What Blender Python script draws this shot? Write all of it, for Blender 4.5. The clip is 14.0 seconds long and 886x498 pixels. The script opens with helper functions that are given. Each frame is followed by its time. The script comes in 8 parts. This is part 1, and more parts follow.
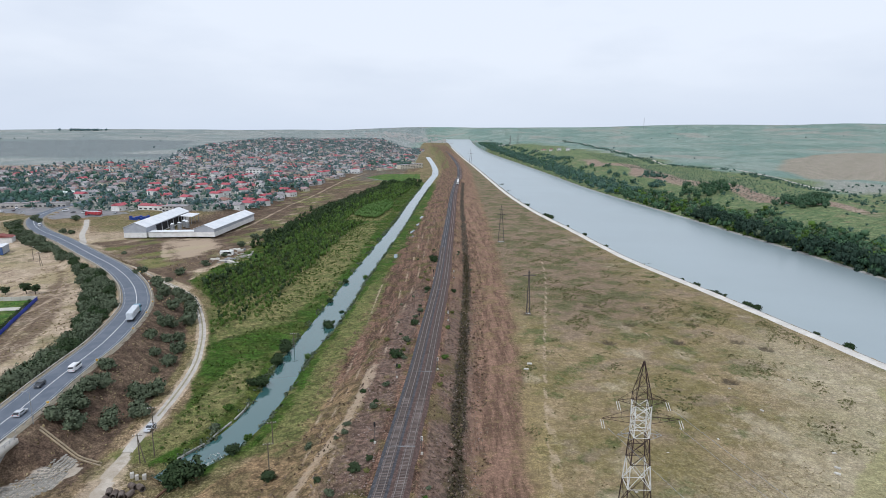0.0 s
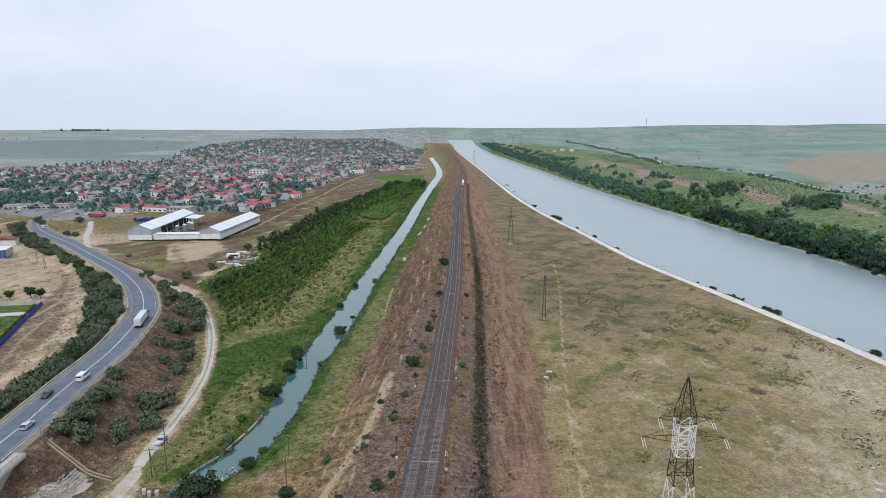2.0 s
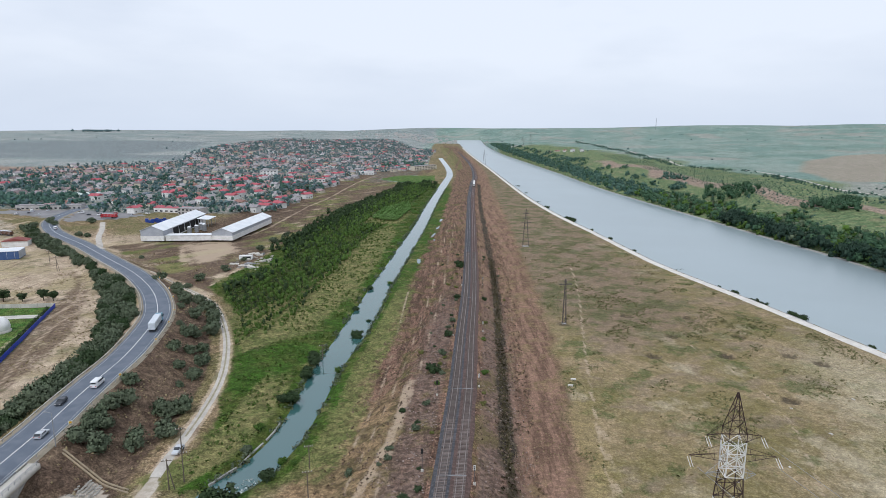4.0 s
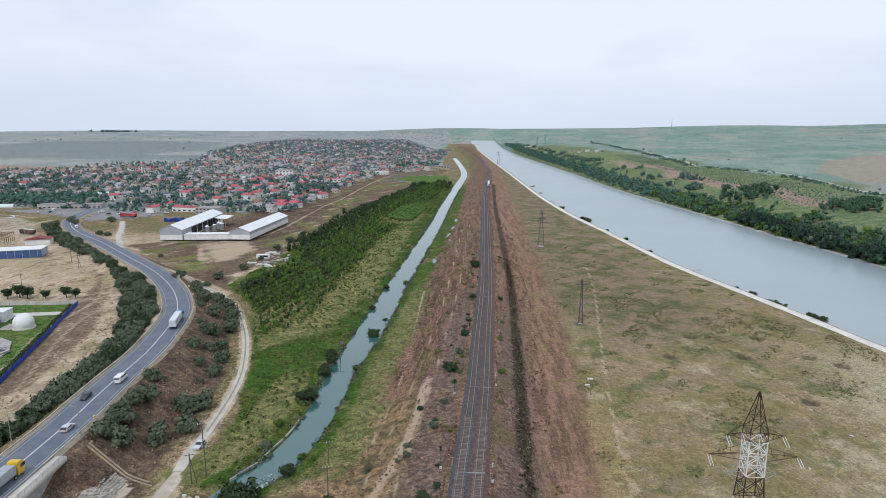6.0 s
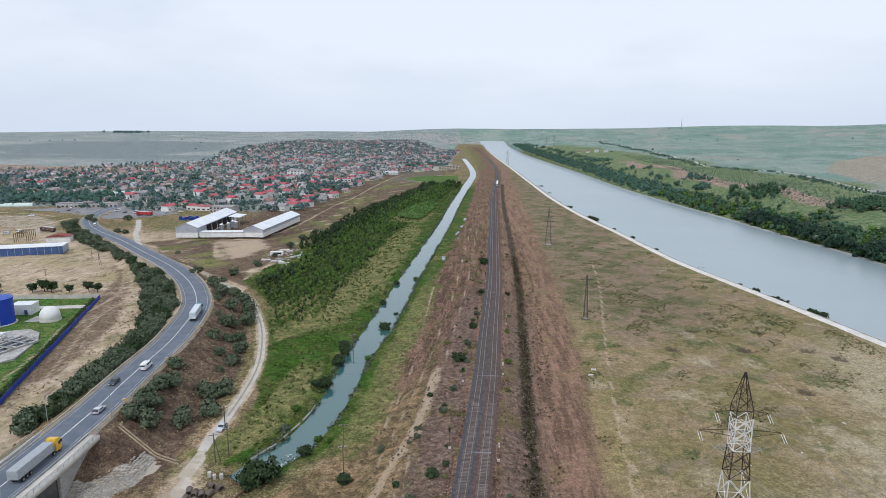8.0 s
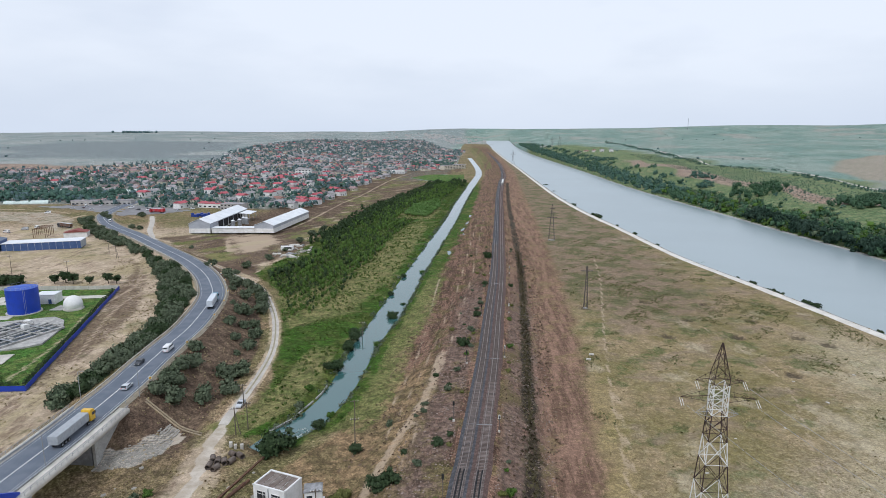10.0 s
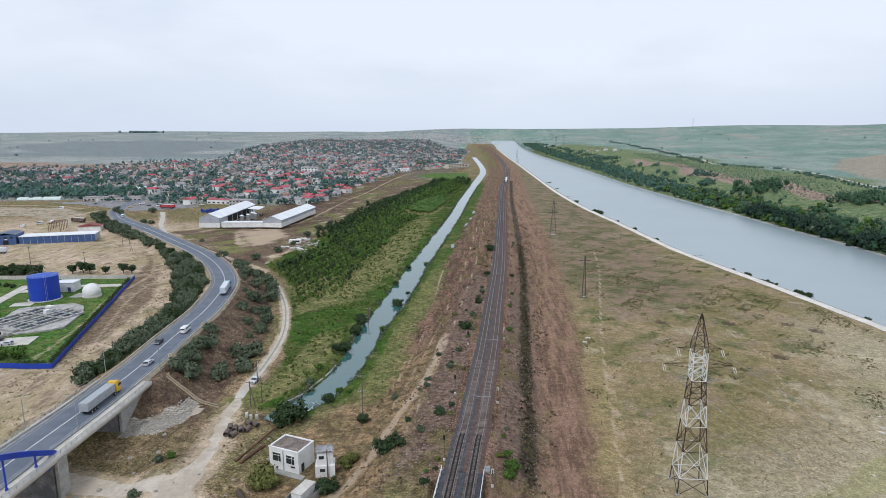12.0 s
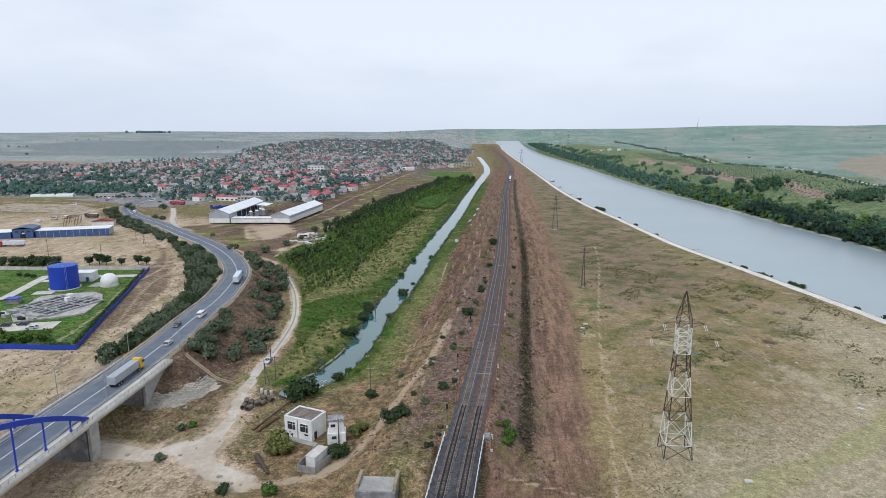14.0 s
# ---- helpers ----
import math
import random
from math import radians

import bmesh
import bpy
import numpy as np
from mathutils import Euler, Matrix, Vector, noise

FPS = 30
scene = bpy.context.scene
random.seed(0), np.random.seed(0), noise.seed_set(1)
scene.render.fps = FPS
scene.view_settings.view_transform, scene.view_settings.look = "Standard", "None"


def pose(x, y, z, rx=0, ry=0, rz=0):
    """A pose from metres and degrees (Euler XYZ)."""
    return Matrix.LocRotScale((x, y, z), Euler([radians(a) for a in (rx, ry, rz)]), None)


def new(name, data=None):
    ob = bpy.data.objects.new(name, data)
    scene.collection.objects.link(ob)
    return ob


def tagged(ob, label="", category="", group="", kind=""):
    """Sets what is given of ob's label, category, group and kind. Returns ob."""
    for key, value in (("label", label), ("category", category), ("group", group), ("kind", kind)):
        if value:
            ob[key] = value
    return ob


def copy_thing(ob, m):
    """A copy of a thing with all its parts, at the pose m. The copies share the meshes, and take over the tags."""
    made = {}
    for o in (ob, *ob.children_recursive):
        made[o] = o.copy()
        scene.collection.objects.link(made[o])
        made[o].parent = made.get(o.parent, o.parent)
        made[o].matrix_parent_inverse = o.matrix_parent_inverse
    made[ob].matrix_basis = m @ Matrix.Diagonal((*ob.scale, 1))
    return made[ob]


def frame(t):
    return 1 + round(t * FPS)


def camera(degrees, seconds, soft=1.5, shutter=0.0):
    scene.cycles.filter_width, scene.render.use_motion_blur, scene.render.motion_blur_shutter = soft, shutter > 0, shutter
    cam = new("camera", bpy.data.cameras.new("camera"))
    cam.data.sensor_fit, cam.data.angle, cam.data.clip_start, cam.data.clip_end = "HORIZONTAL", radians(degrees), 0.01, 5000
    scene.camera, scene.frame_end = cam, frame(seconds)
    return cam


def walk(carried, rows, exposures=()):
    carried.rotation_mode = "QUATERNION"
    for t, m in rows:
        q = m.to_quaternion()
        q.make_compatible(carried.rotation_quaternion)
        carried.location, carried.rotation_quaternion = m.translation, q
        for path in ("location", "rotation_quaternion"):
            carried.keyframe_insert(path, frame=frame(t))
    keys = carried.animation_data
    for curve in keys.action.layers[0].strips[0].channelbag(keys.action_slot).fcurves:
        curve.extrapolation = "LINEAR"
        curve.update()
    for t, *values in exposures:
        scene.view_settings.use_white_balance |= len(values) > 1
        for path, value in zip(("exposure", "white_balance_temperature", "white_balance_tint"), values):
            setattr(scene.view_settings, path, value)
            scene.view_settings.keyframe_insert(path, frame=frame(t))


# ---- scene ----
cam = camera(71.6, 14.0, soft=0.7)
METRES, EYE, TILT, LEAN, TURN = 64.0, 87.7, -11.3, 0.0, 0.0
ROWS = [
    (0.0, 0.0, 0.0, 0.0, 0.0, 0.0, -0.0),
    (0.5, -0.0227, 0.0239, 0.007, -0.1, 0.01, 0.03),
    (1.0, -0.0457, 0.0479, 0.0135, -0.1, 0.02, 0.03),
    (1.5, -0.0679, 0.0716, 0.0193, -0.02, 0.02, 0.01),
    (2.0, -0.0894, 0.0961, 0.025, 0.1, 0.03, -0.01),
    (2.5, -0.1112, 0.1199, 0.0303, 0.21, 0.04, -0.03),
    (3.0, -0.1311, 0.1441, 0.0352, 0.35, 0.05, -0.05),
    (3.5, -0.1495, 0.1662, 0.0397, 0.5387, 0.0579, -0.0861),
    (4.0, -0.1638, 0.1833, 0.0431, 0.8114, 0.0630, -0.1390),
    (4.5, -0.1742, 0.1933, 0.0447, 1.1326, 0.0670, -0.2010),
    (5.0, -0.1809, 0.1944, 0.0444, 1.4673, 0.0721, -0.2639),
    (5.5, -0.1841, 0.1849, 0.0415, 1.78, 0.08, -0.32),
    (6.0, -0.1852, 0.1657, 0.0369, 2.06, 0.09, -0.36),
    (6.5, -0.1865, 0.1378, 0.032, 2.28, 0.1, -0.4),
    (7.0, -0.1864, 0.1045, 0.0253, 2.5, 0.1, -0.44),
    (7.5, -0.1837, 0.0665, 0.0172, 2.72, 0.12, -0.47),
    (8.0, -0.1809, 0.0256, 0.0073, 2.89, 0.12, -0.48),
    (8.5, -0.1775, -0.0172, -0.0044, 3.0490, 0.1237, -0.4930),
    (9.0, -0.1738, -0.0620, -0.0182, 3.1965, 0.1258, -0.5035),
    (9.5, -0.1698, -0.1076, -0.0340, 3.3335, 0.1282, -0.5135),
    (10.0, -0.1653, -0.1531, -0.0513, 3.4610, 0.1323, -0.5250),
    (10.5, -0.1603, -0.1973, -0.07, 3.58, 0.14, -0.54),
    (11.0, -0.1545, -0.2401, -0.0898, 3.69, 0.16, -0.56),
    (11.5, -0.1491, -0.2828, -0.1092, 3.79, 0.16, -0.58),
    (12.0, -0.1432, -0.3254, -0.1285, 3.9, 0.16, -0.61),
    (12.5, -0.1377, -0.3674, -0.1465, 4.01, 0.17, -0.64),
    (13.0, -0.133, -0.4096, -0.1641, 4.12, 0.17, -0.67),
    (13.5, -0.1291, -0.452, -0.182, 4.23, 0.19, -0.7),
    (14.0, -0.1261, -0.4952, -0.1978, 4.33, 0.2, -0.73),
]
walk(cam, [(t, pose(0, 0, EYE, TILT, LEAN, TURN) @ pose(METRES * x, METRES * y, METRES * z, 90 + pitch, roll, yaw)) for t, x, y, z, yaw, pitch, roll in ROWS],
     [(0.0, 0.08, 5850, 10), (14.0, 0.08, 5850, 10)])

# ---- world and sun: an even overcast sky ----
world = bpy.data.worlds.new("overcast")
scene.world = world
world.use_nodes = True
wn, wl = world.node_tree.nodes, world.node_tree.links
wn.clear()
w_out = wn.new("ShaderNodeOutputWorld")
w_bg = wn.new("ShaderNodeBackground")
w_sky = wn.new("ShaderNodeTexSky")
w_sky.sky_type, w_sky.sun_disc = "NISHITA", False
w_sky.sun_elevation, w_sky.sun_rotation = radians(52), radians(200)
w_sky.air_density, w_sky.dust_density = 1.0, 3.0
w_gain = wn.new("ShaderNodeMix")
w_gain.data_type, w_gain.blend_type = "RGBA", "MULTIPLY"
w_gain.inputs["Factor"].default_value = 1.0
w_gain.inputs["B"].default_value = (0.06, 0.06, 0.06, 1)
wl.new(w_sky.outputs[0], w_gain.inputs["A"])
w_co = wn.new("ShaderNodeTexCoord")
w_map = wn.new("ShaderNodeMapping")
w_map.inputs["Scale"].default_value = (1.0, 1.0, 3.2)
wl.new(w_co.outputs["Generated"], w_map.inputs["Vector"])
w_noise = wn.new("ShaderNodeTexNoise")
w_noise.inputs["Scale"].default_value, w_noise.inputs["Detail"].default_value = 1.6, 5.0
wl.new(w_map.outputs[0], w_noise.inputs["Vector"])
w_ramp = wn.new("ShaderNodeValToRGB")
w_ramp.color_ramp.elements[0].position, w_ramp.color_ramp.elements[0].color = 0.40, (0.735, 0.762, 0.81, 1)
w_ramp.color_ramp.elements[1].position, w_ramp.color_ramp.elements[1].color = 0.60, (0.905, 0.912, 0.927, 1)
wl.new(w_noise.outputs["Fac"], w_ramp.inputs[0])
w_sep = wn.new("ShaderNodeSeparateXYZ")
wl.new(w_co.outputs["Generated"], w_sep.inputs[0])
w_low = wn.new("ShaderNodeMapRange")
w_low.inputs["From Min"].default_value, w_low.inputs["From Max"].default_value = 0.0, 0.10
w_low.inputs["To Min"].default_value, w_low.inputs["To Max"].default_value = 0.75, 0.0
wl.new(w_sep.outputs["Z"], w_low.inputs["Value"])
w_hor = wn.new("ShaderNodeMix")
w_hor.data_type = "RGBA"
wl.new(w_low.outputs[0], w_hor.inputs["Factor"])
wl.new(w_ramp.outputs[0], w_hor.inputs["A"])
w_hor.inputs["B"].default_value = (0.765, 0.805, 0.86, 1)
w_mix = wn.new("ShaderNodeMix")
w_mix.data_type = "RGBA"
w_mix.inputs["Factor"].default_value = 0.88
wl.new(w_gain.outputs["Result"], w_mix.inputs["A"])
wl.new(w_hor.outputs["Result"], w_mix.inputs["B"])
wl.new(w_mix.outputs["Result"], w_bg.inputs["Color"])
w_bg.inputs["Strength"].default_value = 1.0
wl.new(w_bg.outputs[0], w_out.inputs["Surface"])

sun = new("sun", bpy.data.lights.new("sun", "SUN"))
sun.data.energy, sun.data.angle, sun.data.color = 1.5, radians(12), (1.0, 0.96, 0.90)
sun.rotation_euler = (radians(38), 0, radians(-20))

# ---- materials ----
def material(name):
    m = bpy.data.materials.new(name)
    m.use_nodes = True
    nt = m.node_tree
    b = nt.nodes["Principled BSDF"]
    return m, nt, b


def mixrgb(nt, fac, a, b, blend="MIX"):
    n = nt.nodes.new("ShaderNodeMix")
    n.data_type, n.blend_type = "RGBA", blend
    for socket, v in ((n.inputs["Factor"], fac), (n.inputs["A"], a), (n.inputs["B"], b)):
        if isinstance(v, bpy.types.NodeSocket):
            nt.links.new(v, socket)
        elif isinstance(v, (int, float)):
            socket.default_value = v
        else:
            socket.default_value = (*v, 1)
    return n.outputs["Result"]


def noise_out(nt, scale, detail=4.0, rough=0.55, stretch=None, turn=0.0, island=False):
    co = nt.nodes.new("ShaderNodeNewGeometry").outputs["Position"]
    if stretch:
        mp = nt.nodes.new("ShaderNodeMapping")
        mp.inputs["Scale"].default_value = stretch
        mp.inputs["Rotation"].default_value = (0, 0, turn)
        nt.links.new(co, mp.inputs["Vector"])
        co = mp.outputs[0]
    n = nt.nodes.new("ShaderNodeTexNoise")
    n.inputs["Scale"].default_value, n.inputs["Detail"].default_value, n.inputs["Roughness"].default_value = scale, detail, rough
    nt.links.new(co, n.inputs["Vector"])
    return n.outputs["Fac"]


def ranged(nt, v, a, b, lo=0.0, hi=1.0):
    n = nt.nodes.new("ShaderNodeMapRange")
    n.interpolation_type = "SMOOTHSTEP"
    for k, x in (("From Min", a), ("From Max", b), ("To Min", lo), ("To Max", hi)):
        n.inputs[k].default_value = x
    nt.links.new(v, n.inputs["Value"])
    return n.outputs[0]


def maths(nt, op, a, b=0.0):
    n = nt.nodes.new("ShaderNodeMath")
    n.operation = op
    for s, v in ((n.inputs[0], a), (n.inputs[1], b)):
        if isinstance(v, bpy.types.NodeSocket):
            nt.links.new(v, s)
        else:
            s.default_value = v
    return n.outputs[0]


def bump(nt, b, height, strength, dist):
    n = nt.nodes.new("ShaderNodeBump")
    n.inputs["Strength"].default_value, n.inputs["Distance"].default_value = strength, dist
    nt.links.new(height, n.inputs["Height"])
    nt.links.new(n.outputs[0], b.inputs["Normal"])


def surface(name, c1, c2, scale=0.6, rough=0.85, fine=6.0, metal=0.0, bumps=0.3, stain=0.15, spec=0.3, vary=0.0):
    """Two colours in large patches, with fine grain and darker stains."""
    m, nt, b = material(name)
    col = mixrgb(nt, ranged(nt, noise_out(nt, scale), 0.35, 0.65), c1, c2)
    fine_n = noise_out(nt, fine, 5.0, 0.65)
    col = mixrgb(nt, ranged(nt, fine_n, 0.3, 0.7, 0.0, stain), col, tuple(0.35 * x for x in c1))
    if vary:
        info = nt.nodes.new("ShaderNodeObjectInfo")
        col = mixrgb(nt, maths(nt, "MULTIPLY", info.outputs["Random"], vary), col, tuple(0.4 * x for x in c2))
    nt.links.new(col, b.inputs["Base Color"])
    b.inputs["Roughness"].default_value, b.inputs["Metallic"].default_value = rough, metal
    b.inputs["Specular IOR Level"].default_value = spec
    if bumps:
        bump(nt, b, fine_n, bumps, 0.05)
    return m


def foliage(name, c1, c2, c3, patch=0.05):
    """Leaves: every clump has its own shade of three colours."""
    m, nt, b = material(name)
    geo = nt.nodes.new("ShaderNodeNewGeometry")
    isl = geo.outputs["Random Per Island"]
    col = mixrgb(nt, isl, c1, c2)
    col = mixrgb(nt, ranged(nt, noise_out(nt, patch, 3.0), 0.45, 0.7, 0.0, 0.8), col, c3)
    info = nt.nodes.new("ShaderNodeObjectInfo")
    col = mixrgb(nt, maths(nt, "MULTIPLY", info.outputs["Random"], 0.45), col, c3)
    nt.links.new(col, b.inputs["Base Color"])
    b.inputs["Roughness"].default_value = 0.8
    b.inputs["Specular IOR Level"].default_value = 0.05
    return m


ASPHALT = surface("asphalt", (0.118, 0.138, 0.172), (0.155, 0.174, 0.208), 0.25, 0.8, 3.0, bumps=0.2)
PAINT_WHITE = surface("road_paint", (0.75, 0.75, 0.73), (0.6, 0.6, 0.58), 0.8, 0.7, 4.0)
PAINT_WORN = surface("worn_road_paint", (0.50, 0.50, 0.49), (0.34, 0.35, 0.36), 0.8, 0.7, 4.0)
CONCRETE = surface("concrete", (0.42, 0.41, 0.38), (0.32, 0.31, 0.29), 0.35, 0.9, 2.5, stain=0.4)
CONCRETE_DARK = surface("stained_concrete", (0.36, 0.36, 0.365), (0.17, 0.17, 0.175), 0.3, 0.9, 1.5, stain=0.6)
CONCRETE_PALE = surface("pale_concrete", (0.62, 0.59, 0.53), (0.50, 0.47, 0.42), 0.2, 0.9, 1.5, stain=0.25)
PATH_CONCRETE = surface("bleached_concrete", (0.74, 0.70, 0.63), (0.62, 0.58, 0.52), 0.2, 0.9, 1.5, stain=0.2)
BASIN_CONCRETE = surface("basin_concrete", (0.52, 0.50, 0.47), (0.36, 0.35, 0.335), 0.35, 0.9, 1.2, stain=0.5)
GRAVEL_ROAD = surface("gravel_road", (0.56, 0.52, 0.46), (0.45, 0.41, 0.36), 0.3, 0.95, 2.5, stain=0.25)
BALLAST = surface("ballast", (0.175, 0.112, 0.095), (0.09, 0.062, 0.054), 0.9, 0.95, 2.2, bumps=0.9, stain=0.9)
BALLAST_GREY = surface("grey_ballast", (0.125, 0.125, 0.135), (0.055, 0.055, 0.062), 0.9, 0.95, 2.2, bumps=0.9, stain=0.9)
SLEEPER = surface("sleeper_concrete", (0.26, 0.215, 0.195), (0.18, 0.145, 0.13), 0.6, 0.9, 5.0, vary=0.6)
RAIL_STEEL = surface("rail_steel", (0.33, 0.285, 0.265), (0.25, 0.205, 0.19), 2.0, 0.5, 9.0, metal=0.6)
STEEL_GREY = surface("galvanised_steel", (0.42, 0.43, 0.44), (0.32, 0.33, 0.34), 1.0, 0.5, 8.0, metal=0.5)
TOWER_RED = surface("rust_red_paint", (0.06, 0.034, 0.03), (0.042, 0.026, 0.024), 0.7, 0.8, 6.0)
TOWER_WHITE = surface("worn_white_paint", (0.78, 0.77, 0.75), (0.62, 0.60, 0.57), 0.7, 0.7, 6.0)
TOWER_DULL = surface("dull_lattice_steel", (0.14, 0.12, 0.11), (0.10, 0.085, 0.08), 0.7, 0.8, 6.0)
BLUE_PAINT = surface("blue_paint", (0.012, 0.05, 0.45), (0.012, 0.045, 0.36), 0.3, 0.45, 3.0, bumps=0.05, spec=0.5)
CRATE_BLUE = surface("crate_plastic", (0.02, 0.05, 0.26), (0.03, 0.07, 0.30), 0.6, 0.5, 3.0)
WALL_WHITE = surface("white_plaster", (0.80, 0.79, 0.77), (0.68, 0.67, 0.64), 0.4, 0.85, 2.0, stain=0.15)
ROOF_SHEET = surface("pale_roof_sheet", (0.80, 0.81, 0.82), (0.70, 0.72, 0.74), 0.15, 0.5, 2.0, bumps=0.1)
CLADDING_GREY = surface("grey_cladding", (0.44, 0.46, 0.50), (0.36, 0.38, 0.42), 0.2, 0.6, 2.0)
# near-black: for dark parts, and for unlit insides drawn as flat panels
DARK_INSIDE = surface("dark_interior", (0.02, 0.02, 0.022), (0.03, 0.03, 0.03), 0.5, 0.9)
GLASS_DARK = surface("window_glass", (0.03, 0.035, 0.04), (0.05, 0.055, 0.06), 0.8, 0.08, 3.0, bumps=0.0, spec=0.6)
RUST = surface("rusty_metal", (0.16, 0.085, 0.05), (0.09, 0.05, 0.035), 1.2, 0.9, 5.0)
WOOD_POLE = surface("weathered_wood", (0.16, 0.13, 0.10), (0.11, 0.09, 0.07), 1.0, 0.9, 6.0)
BARK = surface("bark", (0.10, 0.075, 0.055), (0.07, 0.055, 0.04), 1.5, 0.95, 7.0)
RUBBER = surface("tyre_rubber", (0.02, 0.02, 0.02), (0.03, 0.03, 0.03), 2.0, 0.8)
STONE = surface("pale_stone", (0.45, 0.42, 0.37), (0.33, 0.31, 0.27), 0.7, 0.95, 3.0, stain=0.4, vary=0.5)
LEAF_DARK = foliage("leaves_dark", (0.014, 0.030, 0.012), (0.055, 0.085, 0.036), (0.060, 0.082, 0.044))
LEAF_OLIVE = foliage("leaves_olive", (0.020, 0.034, 0.019), (0.155, 0.190, 0.116), (0.125, 0.148, 0.096))
LEAF_GREEN = foliage("leaves_green", (0.022, 0.052, 0.010), (0.112, 0.195, 0.040), (0.092, 0.145, 0.040), 0.03)
LEAF_LIME = foliage("leaves_yellow_green", (0.060, 0.115, 0.022), (0.145, 0.205, 0.045), (0.085, 0.130, 0.040))
LEAF_REED = foliage("reed_leaves", (0.058, 0.116, 0.023), (0.152, 0.221, 0.058), (0.198, 0.221, 0.093), 0.03)


def water_material(name, deep, rough, wave, strength):
    m, nt, b = material(name)
    n = noise_out(nt, wave, 3.0, 0.6)
    col = mixrgb(nt, ranged(nt, noise_out(nt, 0.01, 3.0), 0.4, 0.6), deep, tuple(1.05 * v for v in deep))
    nt.links.new(col, b.inputs["Base Color"])
    b.inputs["Roughness"].default_value, b.inputs["IOR"].default_value = rough, 1.33
    b.inputs["Specular IOR Level"].default_value = 0.9
    bump(nt, b, n, strength, 0.05)
    return m


CANAL_WATER = water_material("canal_water", (0.272, 0.325, 0.338), 0.3, 1.2, 0.3)
STREAM_WATER = water_material("stream_water", (0.045, 0.112, 0.108), 0.03, 0.8, 0.02)
STREAM_WATER.node_tree.nodes["Principled BSDF"].inputs["IOR"].default_value = 1.65

# far trees: distance haze is mixed into the leaf colour, paler and bluer
LEAF_FAR = foliage("hazed_leaves", (0.062, 0.110, 0.112), (0.130, 0.192, 0.192), (0.110, 0.162, 0.164))
# distant woods and scrub: haze is put into the green as extra blue
LEAF_WOOD = foliage("hazed_woodland_leaves", (0.030, 0.072, 0.058), (0.105, 0.180, 0.132), (0.080, 0.138, 0.112), 0.02)

LEAF_PINE = foliage("pine_needles", (0.014, 0.032, 0.022), (0.048, 0.078, 0.054), (0.042, 0.068, 0.050))
LEAF_BANK = foliage("bank_leaves", (0.026, 0.062, 0.036), (0.092, 0.162, 0.084), (0.074, 0.130, 0.078), 0.02)

# ---- plan: lines of the place, metres ----
def spline(pts, step=4.0):
    """A smooth line through plan points, resampled."""
    p = np.array(pts, float)
    q = np.vstack([2 * p[0] - p[1], p, 2 * p[-1] - p[-2]])
    out = []
    for i in range(1, len(q) - 2):
        n = max(2, int(np.linalg.norm(q[i + 1] - q[i]) / step))
        t = np.linspace(0, 1, n, endpoint=False)[:, None]
        out.append(0.5 * (2 * q[i] + (q[i + 1] - q[i - 1]) * t + (2 * q[i - 1] - 5 * q[i] + 4 * q[i + 1] - q[i + 2]) * t * t
                          + (3 * q[i] - q[i - 1] - 3 * q[i + 1] + q[i + 2]) * t ** 3))
    return np.vstack(out + [p[-1:]])


def thinned(line):
    """The line with fewer points where it is far off or straight."""
    out = [line[0]]
    for p in line[1:-1]:
        gap = math.hypot(p[0] - out[-1][0], p[1] - out[-1][1])
        if gap > max(9.0, 0.12 * (p[1] - 250)):
            out.append(p)
    return [*out, line[-1]]


def near_line(x, y, line):
    """Distance to a line, the signed side (left positive) and the values carried along it."""
    line = thinned(line)
    best = np.full(x.shape, 1e9)
    side = np.zeros(x.shape)
    carry = np.zeros(x.shape)
    for a, b in zip(line[:-1], line[1:]):
        dx, dy = b[0] - a[0], b[1] - a[1]
        L = dx * dx + dy * dy + 1e-9
        t = np.clip(((x - a[0]) * dx + (y - a[1]) * dy) / L, 0, 1)
        d = np.hypot(x - a[0] - t * dx, y - a[1] - t * dy)
        s = dx * (y - a[1]) - dy * (x - a[0])
        hit = d < best
        best = np.where(hit, d, best)
        side = np.where(hit, np.sign(s), side)
        if len(a) > 2:
            carry = np.where(hit, a[2] + t * (b[2] - a[2]), carry)
    return best, side, carry


def sstep(a, b, v):
    t = np.clip((v - a) / (b - a), 0, 1)
    return t * t * (3 - 2 * t)


def inside(x, y, poly):
    r = np.zeros(x.shape, bool)
    n = len(poly)
    for i in range(n):
        (x0, y0), (x1, y1) = poly[i], poly[(i + 1) % n]
        c = (y0 > y) != (y1 > y)
        r ^= c & (x < (x1 - x0) * (y - y0) / (y1 - y0 + 1e-12) + x0)
    return r


def soft_poly(x, y, poly, soft):
    """1 inside a closed plan shape, fading to 0 over soft metres across its edge."""
    d, _, _ = near_line(x, y, [*poly, poly[0]])
    d = np.where(inside(x, y, poly), d, -d)
    return sstep(-soft / 2, soft / 2, d)


def lumps(x, y, size, seed=0.0):
    """Gentle random undulation, about -1 to 1."""
    u, v = x / size + seed, y / size - seed
    return (np.sin(1.7 * u + 1.3 * np.sin(0.9 * v + seed)) + np.sin(1.5 * v + 1.7 * np.sin(1.1 * u)) + np.sin(2.9 * u - 2.3 * v + seed)) / 3


